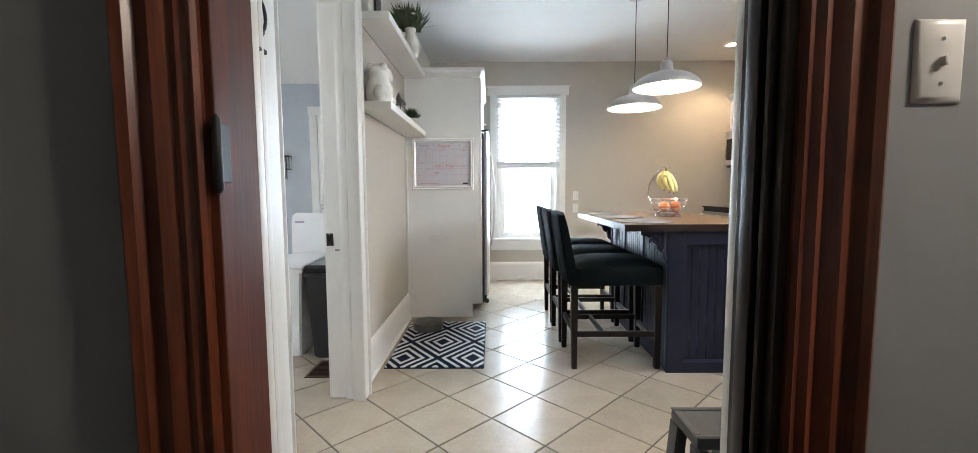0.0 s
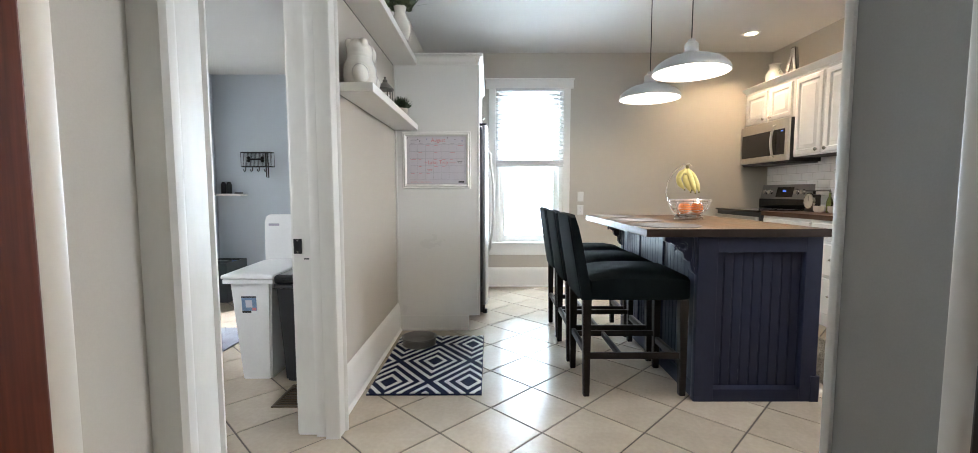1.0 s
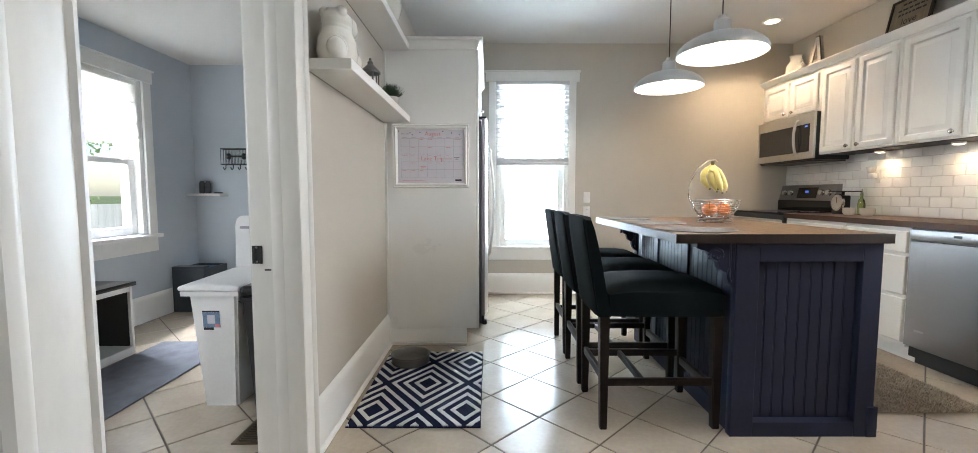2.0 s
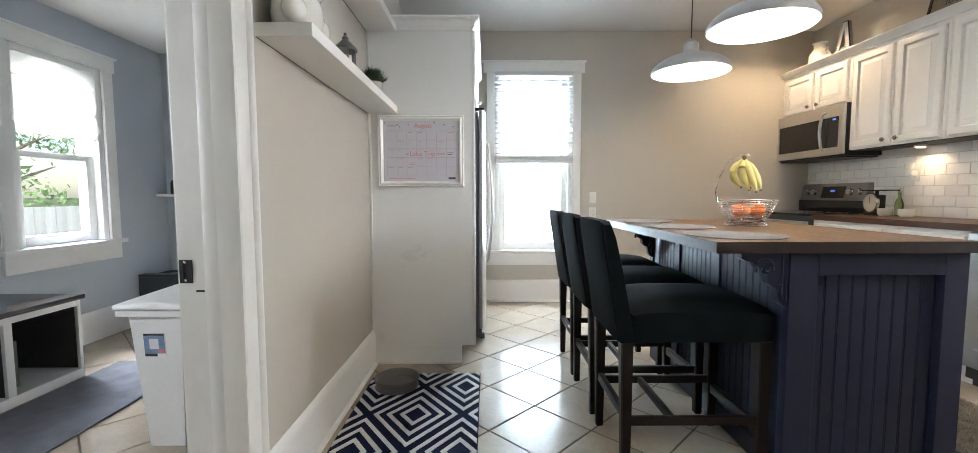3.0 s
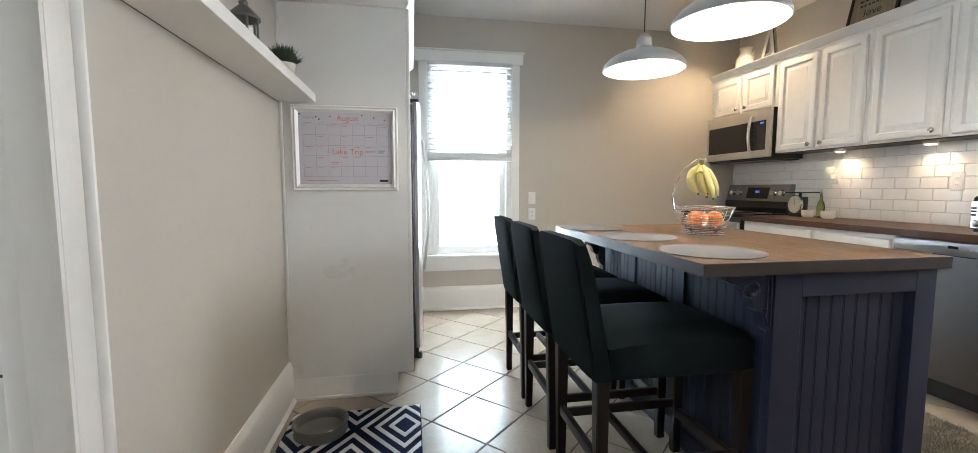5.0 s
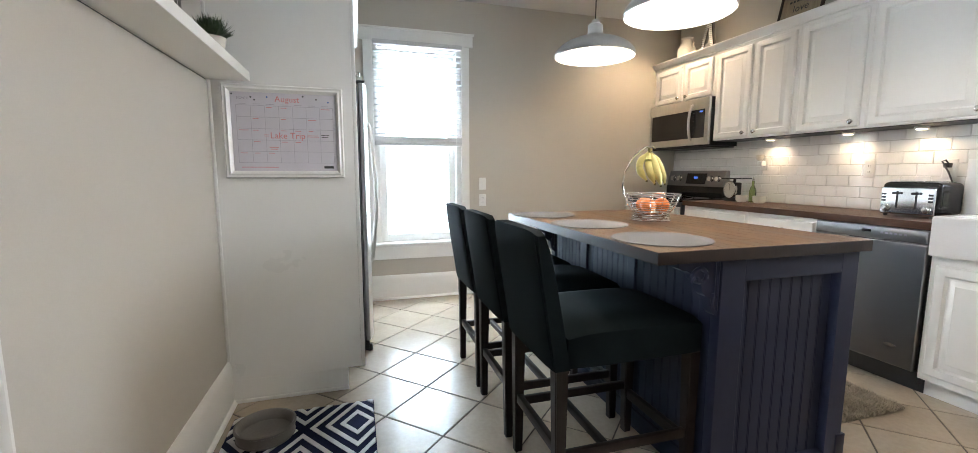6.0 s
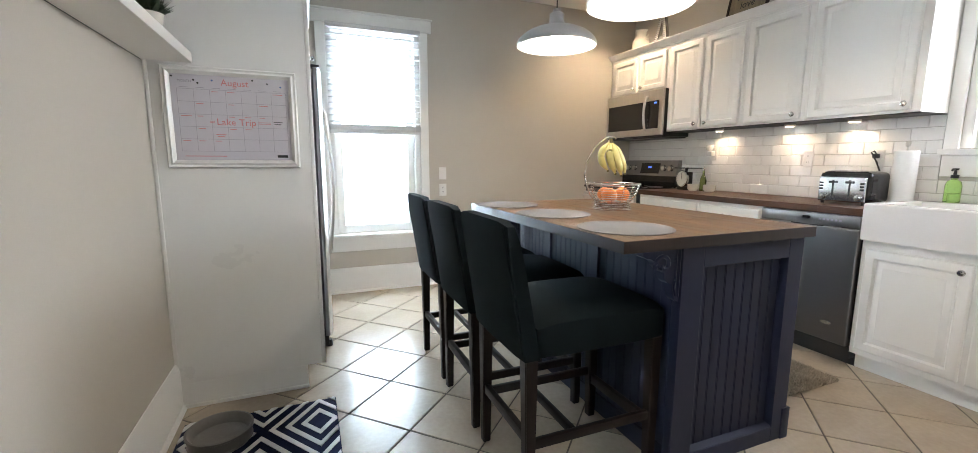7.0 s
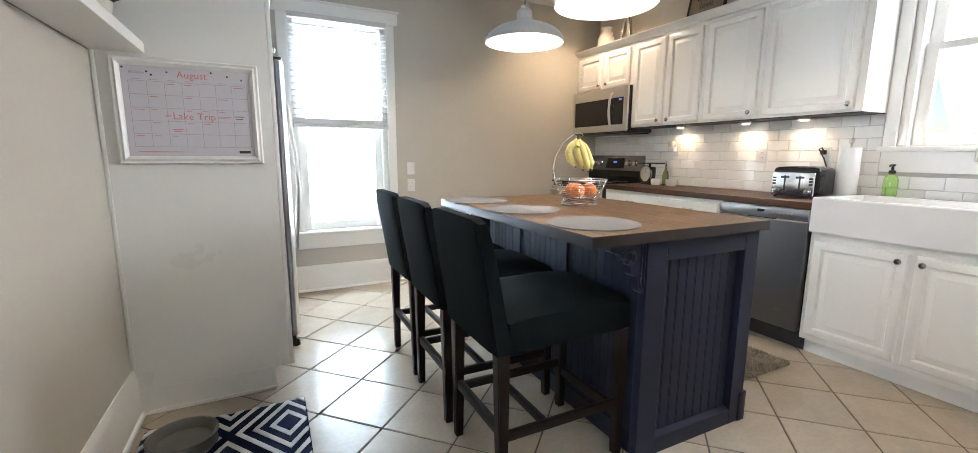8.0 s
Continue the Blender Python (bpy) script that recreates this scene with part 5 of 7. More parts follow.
def cabinet_crown():
    c = [(0, 0), (0.010, 0), (0.014, 0.012), (0.030, 0.026), (0.044, 0.044), (0.050, 0.050), (0.050, 0.058), (0, 0.058)]
    bm = bmesh.new()
    prism(bm, c, lambda u, v, d: Vector((UF - u, d, 2.2055 + v)), 3.04, 5.738)
    box(bm, UF + 0.0005, RW - 0.001, 3.086, 5.735, 2.2055, 2.225)
    solo("cabinet_crown", bm, cabinet_white, "white crown moulding along the wall cabinets", "moulding", kind="structure")
    # Espresso sheet added to darken the white cabinets' underside.
    solo("underside_shade", boxes((UF + 0.02, RW - 0.002, 3.09, 4.905, 1.4405, 1.4445)), espresso, "dark sheet shading the underside of the wall cabinets", "trim", kind="structure")


cabinet_crown()


def puck(y):
    t = thing("puck_light", (3.225, y, 1.44), "lit round puck light under the cabinet", "lamp", "puck lights")
    bm = bmesh.new()
    lathe(bm, [(0.036, 0), (0.036, -0.012), (0.032, -0.016), (0.026, -0.016)], (3.225, y, 1.440), 26)
    part("housing", bm, white_plastic, t)
    bm = bmesh.new()
    lathe(bm, [(0.026, -0.0165), (0.026, -0.0175)], (3.225, y, 1.440), 22)
    b = part("lens", bm, led_mat, t)


for py in (4.49, 3.90, 3.49):
    puck(py)


def microwave():
    y0, y1, z0, z1, x = 4.918, 5.728, 1.405, 1.832, 3.005
    t = thing("microwave", (3.17, 5.32, z0), "stainless over-the-range microwave with black glass door", "microwave")
    part("body", boxes((x + 0.02, RW - 0.001, y0, y1, z0, z1), bevel=0.004), black_plastic, t)
    part("front_frame", boxes((x - 0.005, x + 0.0195, y0, y1, z0 + 0.012, z1 - 0.0), bevel=0.006), steel_h, t)
    part("window_glass", boxes((x - 0.0085, x - 0.0035, y0 + 0.185, y1 - 0.035, z0 + 0.075, z1 - 0.100), bevel=0.002), black_gloss, t)
    part("control_panel", boxes((x - 0.0085, x - 0.0035, y0 + 0.050, y0 + 0.182, z0 + 0.075, z1 - 0.100), bevel=0.002), black_gloss, t)
    part("clock", boxes((x - 0.0095, x - 0.0086, y0 + 0.075, y0 + 0.110, z1 - 0.128, z1 - 0.114)), blue_led, t)
    bm = bmesh.new()
    pts = [(x - 0.004, y0 + 0.205, z0 + 0.06)] + [(x - 0.03 - 0.018 * math.sin(math.pi * k / 10), y0 + 0.20, z0 + 0.075 + 0.0285 * k) for k in range(11)] + [(x - 0.004, y0 + 0.20, z1 - 0.055)]
    tube(bm, pts, 0.012, 10)
    part("handle", bm, steel, t)
    part("vent", boxes((x + 0.02, RW - 0.02, y0 + 0.02, y1 - 0.02, z0 - 0.012, z0 - 0.0005), bevel=0.002), black_plastic, t)


microwave()


def range_stove():
    y0, y1, x = 4.925, 5.728, 2.735
    t = thing("range", (3.05, 5.32, 0), "stainless electric range with black glass cooktop", "stove")
    part("body", boxes((x + 0.03, RW - 0.002, y0, y1, 0.09, 0.905), bevel=0.003), grey_box, t)
    part("kick", boxes((x + 0.06, RW - 0.05, y0 + 0.01, y1 - 0.01, 0.0, 0.0895)), black_plastic, t)
    part("cooktop", boxes((x + 0.002, RW - 0.075, y0, y1, 0.9055, 0.925), bevel=0.004), black_gloss, t)
    part("oven_door", boxes((x, x + 0.0295, y0 + 0.004, y1 - 0.004, 0.26, 0.86), bevel=0.006), steel_h, t)
    part("oven_glass", boxes((x - 0.003, x - 0.0005, y0 + 0.12, y1 - 0.12, 0.38, 0.70), bevel=0.001), black_gloss, t)
    part("drawer", boxes((x, x + 0.0295, y0 + 0.004, y1 - 0.004, 0.10, 0.252), bevel=0.006), steel_h, t)
    bm = bmesh.new()
    tube(bm, [(x, y0 + 0.06, 0.82), (x - 0.045, y0 + 0.065, 0.82), (x - 0.045, y1 - 0.065, 0.82), (x, y1 - 0.06, 0.82)], 0.011, 10)
    part("oven_handle", bm, steel, t)
    bm = bmesh.new()
    prism(bm, [(0.0, 0.926), (0.0, 1.185), (-0.05, 1.185), (-0.085, 1.03), (-0.07, 0.926)], lambda u, v, d: Vector((RW - 0.002 + u, d, v)), y0 + 0.045, y1 - 0.002)
    bg = part("backguard", bm, dimmed_steel, t)
    n = Vector((-0.155, 0, 0.035)).normalized()

    def on(y, f):
        return Vector((RW - 0.052 - 0.035 * f, y, 1.185 - 0.155 * f))
    bm = bmesh.new()
    a, b, c, d = on(y0 + 0.27, 0.18), on(y1 - 0.27, 0.18), on(y1 - 0.27, 0.85), on(y0 + 0.27, 0.85)
    q = [p + n * 0.003 for p in (a, b, c, d)]
    lo = [bm.verts.new(p) for p in (a, b, c, d)]
    hi = [bm.verts.new(p) for p in q]
    bm.faces.new(hi)
    bm.faces.new(lo)
    for k in range(4):
        bm.faces.new((lo[k], lo[(k + 1) % 4], hi[(k + 1) % 4], hi[k]))
    part("display", bm, black_gloss, bg)
    p = on((y0 + y1) / 2, 0.45)
    part("clock", boxes((p.x - 0.010, p.x - 0.006, p.y - 0.022, p.y + 0.022, p.z - 0.008, p.z + 0.012)), blue_led, bg)
    for y in (y0 + 0.115, y0 + 0.205, y1 - 0.175, y1 - 0.085):
        bm = bmesh.new()
        lathe(bm, [(0.030, 0.01), (0.030, -0.006), (0.024, -0.012), (0.022, -0.030), (0.0, -0.031)], tuple(on(y, 0.5)), 22, "x")
        part("dial", bm, chrome, bg)
    part("lower_guard", boxes((RW - 0.100, RW - 0.003, y0 + 0.03, y1 - 0.004, 0.9262, 1.032), bevel=0.006), black_gloss, bg)
    for (yy, xx, r) in ((y0 + 0.2, 2.92, 0.10), (y1 - 0.2, 2.92, 0.085), (y0 + 0.2, 3.15, 0.075), (y1 - 0.2, 3.15, 0.10)):
        bm = bmesh.new()
        tube(bm, ring_pts((xx, yy, 0.9255), r, 40), 0.0008, 4, True)
        part("burner_ring", bm, ink_grey, t)


range_stove()


def base_cabinet(y0, y1, label, fronts):
    t = thing("base_cabinet", (3.07, (y0 + y1) / 2, 0), label, "cabinet", "base cabinets")
    part("body", boxes((BF, RW - 0.001, y0 + 0.0005, y1 - 0.0005, 0.10, 0.8785), bevel=0.0015), cabinet_white, t)
    part("toe_kick", boxes((BF + 0.07, BF + 0.085, y0, y1, 0.0, 0.0995)), cabinet_white, t)
    for a, b, lo, hi, kind in fronts:
        if kind == "drawer":
            front(t, BF, a, b, lo, hi, pull=True, rings=DRAWER_RINGS, name="drawer")
        else:
            front(t, BF, a, b, lo, hi, knob_at=kind)
    return t


base_cabinet(4.255, 4.922, "white base cabinet with a drawer over two doors",
             [(4.275, 4.90, 0.715, 0.852, "drawer"), (4.275, 4.582, 0.13, 0.69, (4.55, 0.65)), (4.592, 4.90, 0.13, 0.69, (4.62, 0.65))])
base_cabinet(3.735, 4.2545, "white three-drawer base cabinet beside the dishwasher",
             [(3.752, 4.236, 0.715, 0.852, "drawer"), (3.752, 4.236, 0.44, 0.69, "drawer"), (3.752, 4.236, 0.13, 0.415, "drawer")])
sink_cab = thing("sink_cabinet", (3.07, 2.70, 0), "white raised-panel double-door sink base cabinet", "cabinet")
part("body", boxes((BF, RW - 0.001, 2.21, 3.146, 0.10, 0.752), bevel=0.0015), cabinet_white, sink_cab)
part("toe_kick", boxes((BF + 0.07, BF + 0.085, 2.21, 3.146, 0.0, 0.0995)), cabinet_white, sink_cab)
front(sink_cab, BF, 2.690, 3.120, 0.135, 0.705, (2.725, 0.665))
front(sink_cab, BF, 2.235, 2.665, 0.135, 0.705, (2.63, 0.665))
base_cabinet(1.30, 2.2095, "white base cabinet beyond the sink", [(1.32, 1.745, 0.13, 0.852, (1.71, 0.81)), (1.755, 2.19, 0.13, 0.852, (1.79, 0.81))])


def dishwasher():
    y0, y1 = 3.1475, 3.733
    t = thing("dishwasher", (3.07, 3.44, 0), "stainless steel dishwasher under the counter", "dishwasher")
    part("body", boxes((BF + 0.02, RW - 0.02, y0 + 0.004, y1 - 0.004, 0.05, 0.876)), black_plastic, t)
    part("kick_plate", boxes((BF + 0.07, BF + 0.09, y0, y1, 0.0, 0.115)), black_plastic, t)
    # The island's dark reflection is put into the colour of this front.
    part("door_panel", boxes((BF - 0.022, BF + 0.0195, y0 + 0.012, y1 - 0.004, 0.125, 0.800), bevel=0.006), dimmed_steel, t)
    cp = part("control_strip", boxes((BF - 0.022, BF + 0.0195, y0 + 0.012, y1 - 0.004, 0.8035, 0.872), bevel=0.004), dimmed_steel, t)
    part("pocket", boxes((BF - 0.020, BF - 0.004, y0 + 0.20, y1 - 0.20, 0.796, 0.808), bevel=0.002), black_plastic, t)
    part("readout", boxes((BF - 0.0235, BF - 0.0215, 3.42, 3.465, 0.838, 0.853)), black_gloss, cp)
    for k in range(6):
        part("button", boxes((BF - 0.0235, BF - 0.0215, 3.36 - 0.022 * k, 3.372 - 0.022 * k, 0.836, 0.846)), ink_grey, cp)
    bm = bmesh.new()
    lathe(bm, [(0.030, 0), (0.028, -0.003), (0, -0.003)], (0, 0, 0), 28, "x")
    for v in bm.verts:
        v.co = Vector((v.co.x + BF - 0.022, v.co.y + 3.27, v.co.z * 0.35 + 0.235))
    part("badge", bm, chrome, t)
    part("badge", boxes((BF - 0.0235, BF - 0.0215, 3.60, 3.66, 0.228, 0.240)), ink_grey, t)


dishwasher()


def farm_sink():
    t = thing("farmhouse_sink", (3.0, 2.7, 0.755), "white fireclay apron-front farmhouse sink", "sink")
    bm = bmesh.new()
    stepped(bm, lambda u, v, d: Vector((u, v, 0.955 + d)), BF - 0.035, 3.27, 2.225, 3.145,
            [(0, -0.010), (0.003, -0.003), (0.008, 0), (0.040, 0), (0.046, -0.004), (0.055, -0.16), (0.08, -0.18)], back=0.200)
    part("basin", bm, sink_ceramic, t)
    bm = bmesh.new()
    lathe(bm, [(0.045, 0), (0.045, 0.003), (0.03, 0.004), (0.028, 0.001), (0, 0.001)], (3.02, 2.7, 0.7752), 26)
    part("drain", bm, chrome, t)


farm_sink()


def faucet():
    x, y, z = 3.300, 2.605, 0.921
    t = thing("faucet", (x, y, z), "polished steel kitchen faucet behind the sink", "faucet")
    bm = bmesh.new()
    lathe(bm, [(0.030, 0), (0.030, 0.008), (0.024, 0.014), (0.022, 0.13), (0.016, 0.14)], (x, y, z), 24)
    part("base", bm, steel, t)
    bm = bmesh.new()
    tube(bm, [(x, y, z + 0.13), (x, y, z + 0.30), (x - 0.03, y, z + 0.37), (x - 0.10, y, z + 0.40), (x - 0.17, y, z + 0.37), (x - 0.20, y, z + 0.30), (x - 0.20, y, z + 0.24)], 0.012, 12)
    part("spout", bm, steel, t)
    bm = bmesh.new()
    tube(bm, [(x, y - 0.02, z + 0.09), (x - 0.02, y - 0.06, z + 0.10), (x - 0.05, y - 0.10, z + 0.13)], 0.007, 8)
    part("lever", bm, steel, t)


faucet()


def counter(y0, y1, label, seed, x0=BF - 0.028):
    t = thing("countertop", (3.06, (y0 + y1) / 2, 0.88), label, "worktop")
    rr = random.Random(seed)
    x1, n = RW - 0.001, 9
    w = (x1 - x0) / n
    for k in range(n):
        cuts = sorted([y0, y1] + [y0 + (y1 - y0) * (j + rr.uniform(0.2, 0.8)) / 3 for j in range(3)])
        for a, b in zip(cuts, cuts[1:]):
            bm = bmesh.new()
            box(bm, x0 + w * k + 0.0002, x0 + w * (k + 1) - 0.0002, a + 0.0002, b - 0.0002, 0.8795, 0.920, 0.0006, 1)
            part("stave", bm, walnut_x, t)


counter(3.148, 4.921, "dark walnut butcher block counter under the backsplash", 7)
counter(1.30, 2.222, "dark walnut butcher block counter beyond the sink", 9)
solo("sink_ledge", boxes((3.2705, RW - 0.001, 2.2225, 3.1475, 0.8795, 0.920), bevel=0.001), walnut_x, "narrow walnut strip behind the sink", "worktop")


def outlet(name, to, label, kind="duplex"):
    t = thing(name, to(0.035, 0.057, 0), label, "outlet")
    bm = bmesh.new()
    stepped(bm, to, 0, 0.070, 0, 0.114, [(0, 0.001), (0.004, 0.005), (0.010, 0.006)], back=0)
    part("plate", bm, white_plastic, t)
    if kind == "duplex":
        for v in (0.024, 0.064):
            bm = bmesh.new()
            stepped(bm, lambda a, b, d: to(a, b, d + 0.006), 0.020, 0.050, v, v + 0.028, [(0, 0.001), (0.003, 0.002)], back=0)
            s = part("socket", bm, white_plastic, t)
            bm = bmesh.new()
            for u in (0.029, 0.039):
                p, q = to(u, v + 0.010, 0.0078), to(u + 0.002, v + 0.020, 0.0086)
                box(bm, *sorted((p.x, q.x)), *sorted((p.y, q.y)), *sorted((p.z, q.z)))
            part("slot", bm, ink_black, s)
    else:
        bm = bmesh.new()
        p, q = to(0.030, 0.045, 0.006), to(0.040, 0.068, 0.016)
        box(bm, *sorted((p.x, q.x)), *sorted((p.y, q.y)), *sorted((p.z, q.z)), 0.002)
        part("toggle", bm, white_plastic, t)
    return t


outlet("wall_switch", lambda u, v, d: Vector((1.130 + u, BW - d, 1.000 + v)), "white switch plate beside the window", "toggle")
outlet("wall_outlet", lambda u, v, d: Vector((1.130 + u, BW - d, 0.845 + v)), "white outlet plate beside the window")
for yy, zz, lab in ((3.81, 1.135, "white outlet plate set in the tiled backsplash"), (3.39, 1.135, "white outlet plate with the toaster plugged in"),
                    (4.62, 1.185, "white outlet plate with a plug-in warmer")):
    outlet("backsplash_outlet", lambda u, v, d, y=yy, z=zz: Vector((RW - 0.0095 - d, y + 0.035 - u, z + v)), lab)


def plug_in():
    t = thing("plug_in_warmer", (3.30, 4.62, 1.20), "white plug-in wax warmer on the backsplash", "air freshener")
    bm = bmesh.new()
    box(bm, 3.270, 3.3205, 4.595, 4.645, 1.222, 1.265, 0.008)
    part("body", bm, white_plastic, t)
    bm = bmesh.new()
    lathe(bm, [(0.012, 0), (0.026, 0.012), (0.031, 0.035), (0.034, 0.05), (0.030, 0.05), (0.026, 0.03), (0, 0.02)], (3.278, 4.62, 1.2655), 22)
    part("dish", bm, ceramic, t)


plug_in()


# ---- things on the counter ----
def toaster():
    x0, x1, y0, y1, z = 2.955, 3.185, 3.235, 3.515, 0.9205
    t = thing("toaster", (3.07, 3.37, z), "black and chrome four-slice toaster on the counter", "toaster")
    bm = bmesh.new()
    box(bm, x0 + 0.02, x1, y0, y1, z + 0.012, z + 0.195, 0.028, 4)
    part("body", bm, black_gloss, t)
    fr = part("front_panel", boxes((x0 + 0.004, x0 + 0.0195, y0 + 0.012, y1 - 0.012, z + 0.014, z + 0.165), bevel=0.007), chrome, t)
    part("top_plate", boxes((x0 + 0.04, x1 - 0.03, y0 + 0.03, y1 - 0.03, z + 0.1955, z + 0.199), bevel=0.001), chrome, t)
    for k in range(4):
        y = y0 + 0.058 + 0.055 * k
        part("slot", boxes((x0 + 0.05, x1 - 0.04, y - 0.011, y + 0.011, z + 0.1992, z + 0.2005)), ink_black, t)
    for y in (y0 + 0.045, y1 - 0.045):
        bm = bmesh.new()
        lathe(bm, [(0.018, 0), (0.018, -0.008), (0.014, -0.018), (0, -0.019)], (x0 + 0.004, y, z + 0.045), 20, "x")
        part("dial", bm, nickel, fr)
    for y in (y0 + 0.095, y1 - 0.095):
        part("lever_slot", boxes((x0 + 0.0015, x0 + 0.0038, y - 0.004, y + 0.004, z + 0.05, z + 0.145)), ink_black, fr)
        part("lever", boxes((x0 - 0.016, x0 + 0.0012, y - 0.016, y + 0.016, z + 0.126, z + 0.140), bevel=0.003), black_plastic, fr)
    for y in (y0 + 0.03, y1 - 0.03):
        for k in range(3):
            part("button", boxes((x0 + 0.0005, x0 + 0.0038, y - 0.010, y + 0.010, z + 0.085 + 0.018 * k, z + 0.096 + 0.018 * k), bevel=0.001), black_plastic, fr)
    for y in (y0 + 0.03, y1 - 0.03):
        for x in (x0 + 0.03, x1 - 0.03):
            bm = bmesh.new()
            lathe(bm, [(0.010, 0), (0.011, 0.014)], (x, y, z), 12)
            part("foot", bm, black_plastic, t)
    bm = bmesh.new()
    tube(bm, [(x1 - 0.003, y0 + 0.05, z + 0.06), (x1 + 0.05, y0 + 0.06, z + 0.12), (3.28, 3.37, 1.17), (3.27, 3.40, 1.235), (3.29, 3.395, 1.242), (3.312, 3.39, 1.220)], 0.0045, 8)
    part("power_cord", bm, black_plastic, t)
    part("plug", boxes((3.288, 3.3195, 3.375, 3.405, 1.198, 1.226), bevel=0.004), black_plastic, t)


toaster()


def paper_towel():
    x, y, z = 3.215, 3.195, 0.9205
    t = thing("paper_towel_holder", (x, y, z), "white paper towel roll on a steel stand", "paper towel")
    bm = bmesh.new()
    lathe(bm, [(0.078, 0), (0.078, 0.008), (0.070, 0.012), (0, 0.012)], (x, y, z), 32)
    part("base", bm, steel, t)
    bm = bmesh.new()
    lathe(bm, [(0.020, 0.0125), (0.055, 0.0125), (0.0565, 0.02), (0.0565, 0.275), (0.055, 0.28), (0.020, 0.28), (0.020, 0.0125)], (x, y, z), 36)
    part("roll", bm, paper, t)
    bm = bmesh.new()
    lathe(bm, [(0.006, 0.012), (0.006, 0.30), (0.012, 0.305), (0.013, 0.325), (0.006, 0.33)], (x, y, z), 14)
    part("rod", bm, steel, t)
    t.scale = (1.0, 1.0, 1.14)


paper_towel()


def soap_bottle():
    x, y, z = 3.243, 2.985, 0.9555
    t = thing("soap_bottle", (x, y, z), "clear bottle of green hand soap with black pump", "soap")
    bm = bmesh.new()
    lathe(bm, [(0.030, 0), (0.034, 0.004), (0.034, 0.09), (0.028, 0.115), (0.014, 0.125), (0.014, 0.132), (0, 0.132)], (x, y, z), 26)
    part("bottle", bm, soap_green, t)
    bm = bmesh.new()
    lathe(bm, [(0.017, 0.1325), (0.017, 0.15), (0.008, 0.152), (0.006, 0.175), (0.013, 0.177), (0.013, 0.186), (0, 0.187)], (x, y, z), 18)
    tube(bm, [(x, y, z + 0.181), (x - 0.03, y, z + 0.181), (x - 0.036, y, z + 0.174)], 0.005, 8)
    part("pump", bm, black_plastic, t)


soap_bottle()


def kitchen_scale():
    x, y, z = 3.155, 4.745, 0.9205
    t = thing("kitchen_scale", (x, y, z), "vintage black kitchen scale with round white dial", "scale")
    bm = bmesh.new()
    box(bm, x - 0.05, x + 0.05, y - 0.055, y + 0.055, z, z + 0.03, 0.006)
    box(bm, x - 0.03, x + 0.035, y - 0.045, y + 0.045, z + 0.0305, z + 0.14, 0.01)
    part("body", bm, black_iron, t)
    bm = bmesh.new()
    lathe(bm, [(0.060, 0), (0.066, -0.005), (0.066, -0.022), (0.060, -0.026), (0.058, -0.020)], (x - 0.03, y, z + 0.085), 36, "x")
    part("rim", bm, nickel, t)
    bm = bmesh.new()
    lathe(bm, [(0.058, -0.019), (0.058, -0.021), (0, -0.021)], (x - 0.03, y, z + 0.085), 32, "x")
    dial = part("dial", bm, aged_dial, t)
    bm = bmesh.new()
    for k in range(24):
        a = 2 * math.pi * k / 24
        tube(bm, [(x - 0.0515, y + 0.046 * math.cos(a), z + 0.085 + 0.046 * math.sin(a)), (x - 0.0515, y + 0.053 * math.cos(a), z + 0.085 + 0.053 * math.sin(a))], 0.0008, 4)
    tube(bm, [(x - 0.053, y, z + 0.085), (x - 0.053, y + 0.004, z + 0.128)], 0.002, 5)
    part("marking", bm, ink_black, dial)
    bm = bmesh.new()
    box(bm, x - 0.07, x + 0.06, y - 0.12, y + 0.075, z + 0.165, z + 0.173, 0.003)
    tube(bm, [(x, y, z + 0.14), (x, y, z + 0.166)], 0.012, 10)
    part("platform", bm, black_iron, t)
    t.scale = (1.0, 1.02, 1.16)


kitchen_scale()


def small_bowl(x, y, r):
    bm = bmesh.new()
    lathe(bm, [(r * 0.7, 0), (r * 0.75, 0.002), (r, 0.018), (r * 1.02, 0.058), (r * 0.96, 0.058), (r * 0.9, 0.02), (0, 0.012)], (x, y, 0.9205), 28)
    solo("small_bowl", bm, ceramic, "small white ceramic ramekin on the counter", "bowl", at=(x, y, 0.9205), group="ramekins")


small_bowl(3.12, 4.63, 0.045)
small_bowl(3.14, 4.475, 0.050)


def oil_bottle():
    x, y, z = 3.17, 4.57, 0.9205
    t = thing("oil_bottle", (x, y, z), "glass olive oil bottle with steel pourer", "bottle")
    bm = bmesh.new()
    lathe(bm, [(0.024, 0), (0.027, 0.003), (0.027, 0.09), (0.020, 0.12), (0.010, 0.14), (0.010, 0.175), (0.012, 0.178), (0, 0.178)], (x, y, z), 22)
    part("bottle", bm, bottle_glass, t)
    bm = bmesh.new()
    lathe(bm, [(0.009, 0.1785), (0.009, 0.19), (0.004, 0.195), (0.003, 0.215)], (x, y, z), 12)
    part("pourer", bm, nickel, t)


oil_bottle()


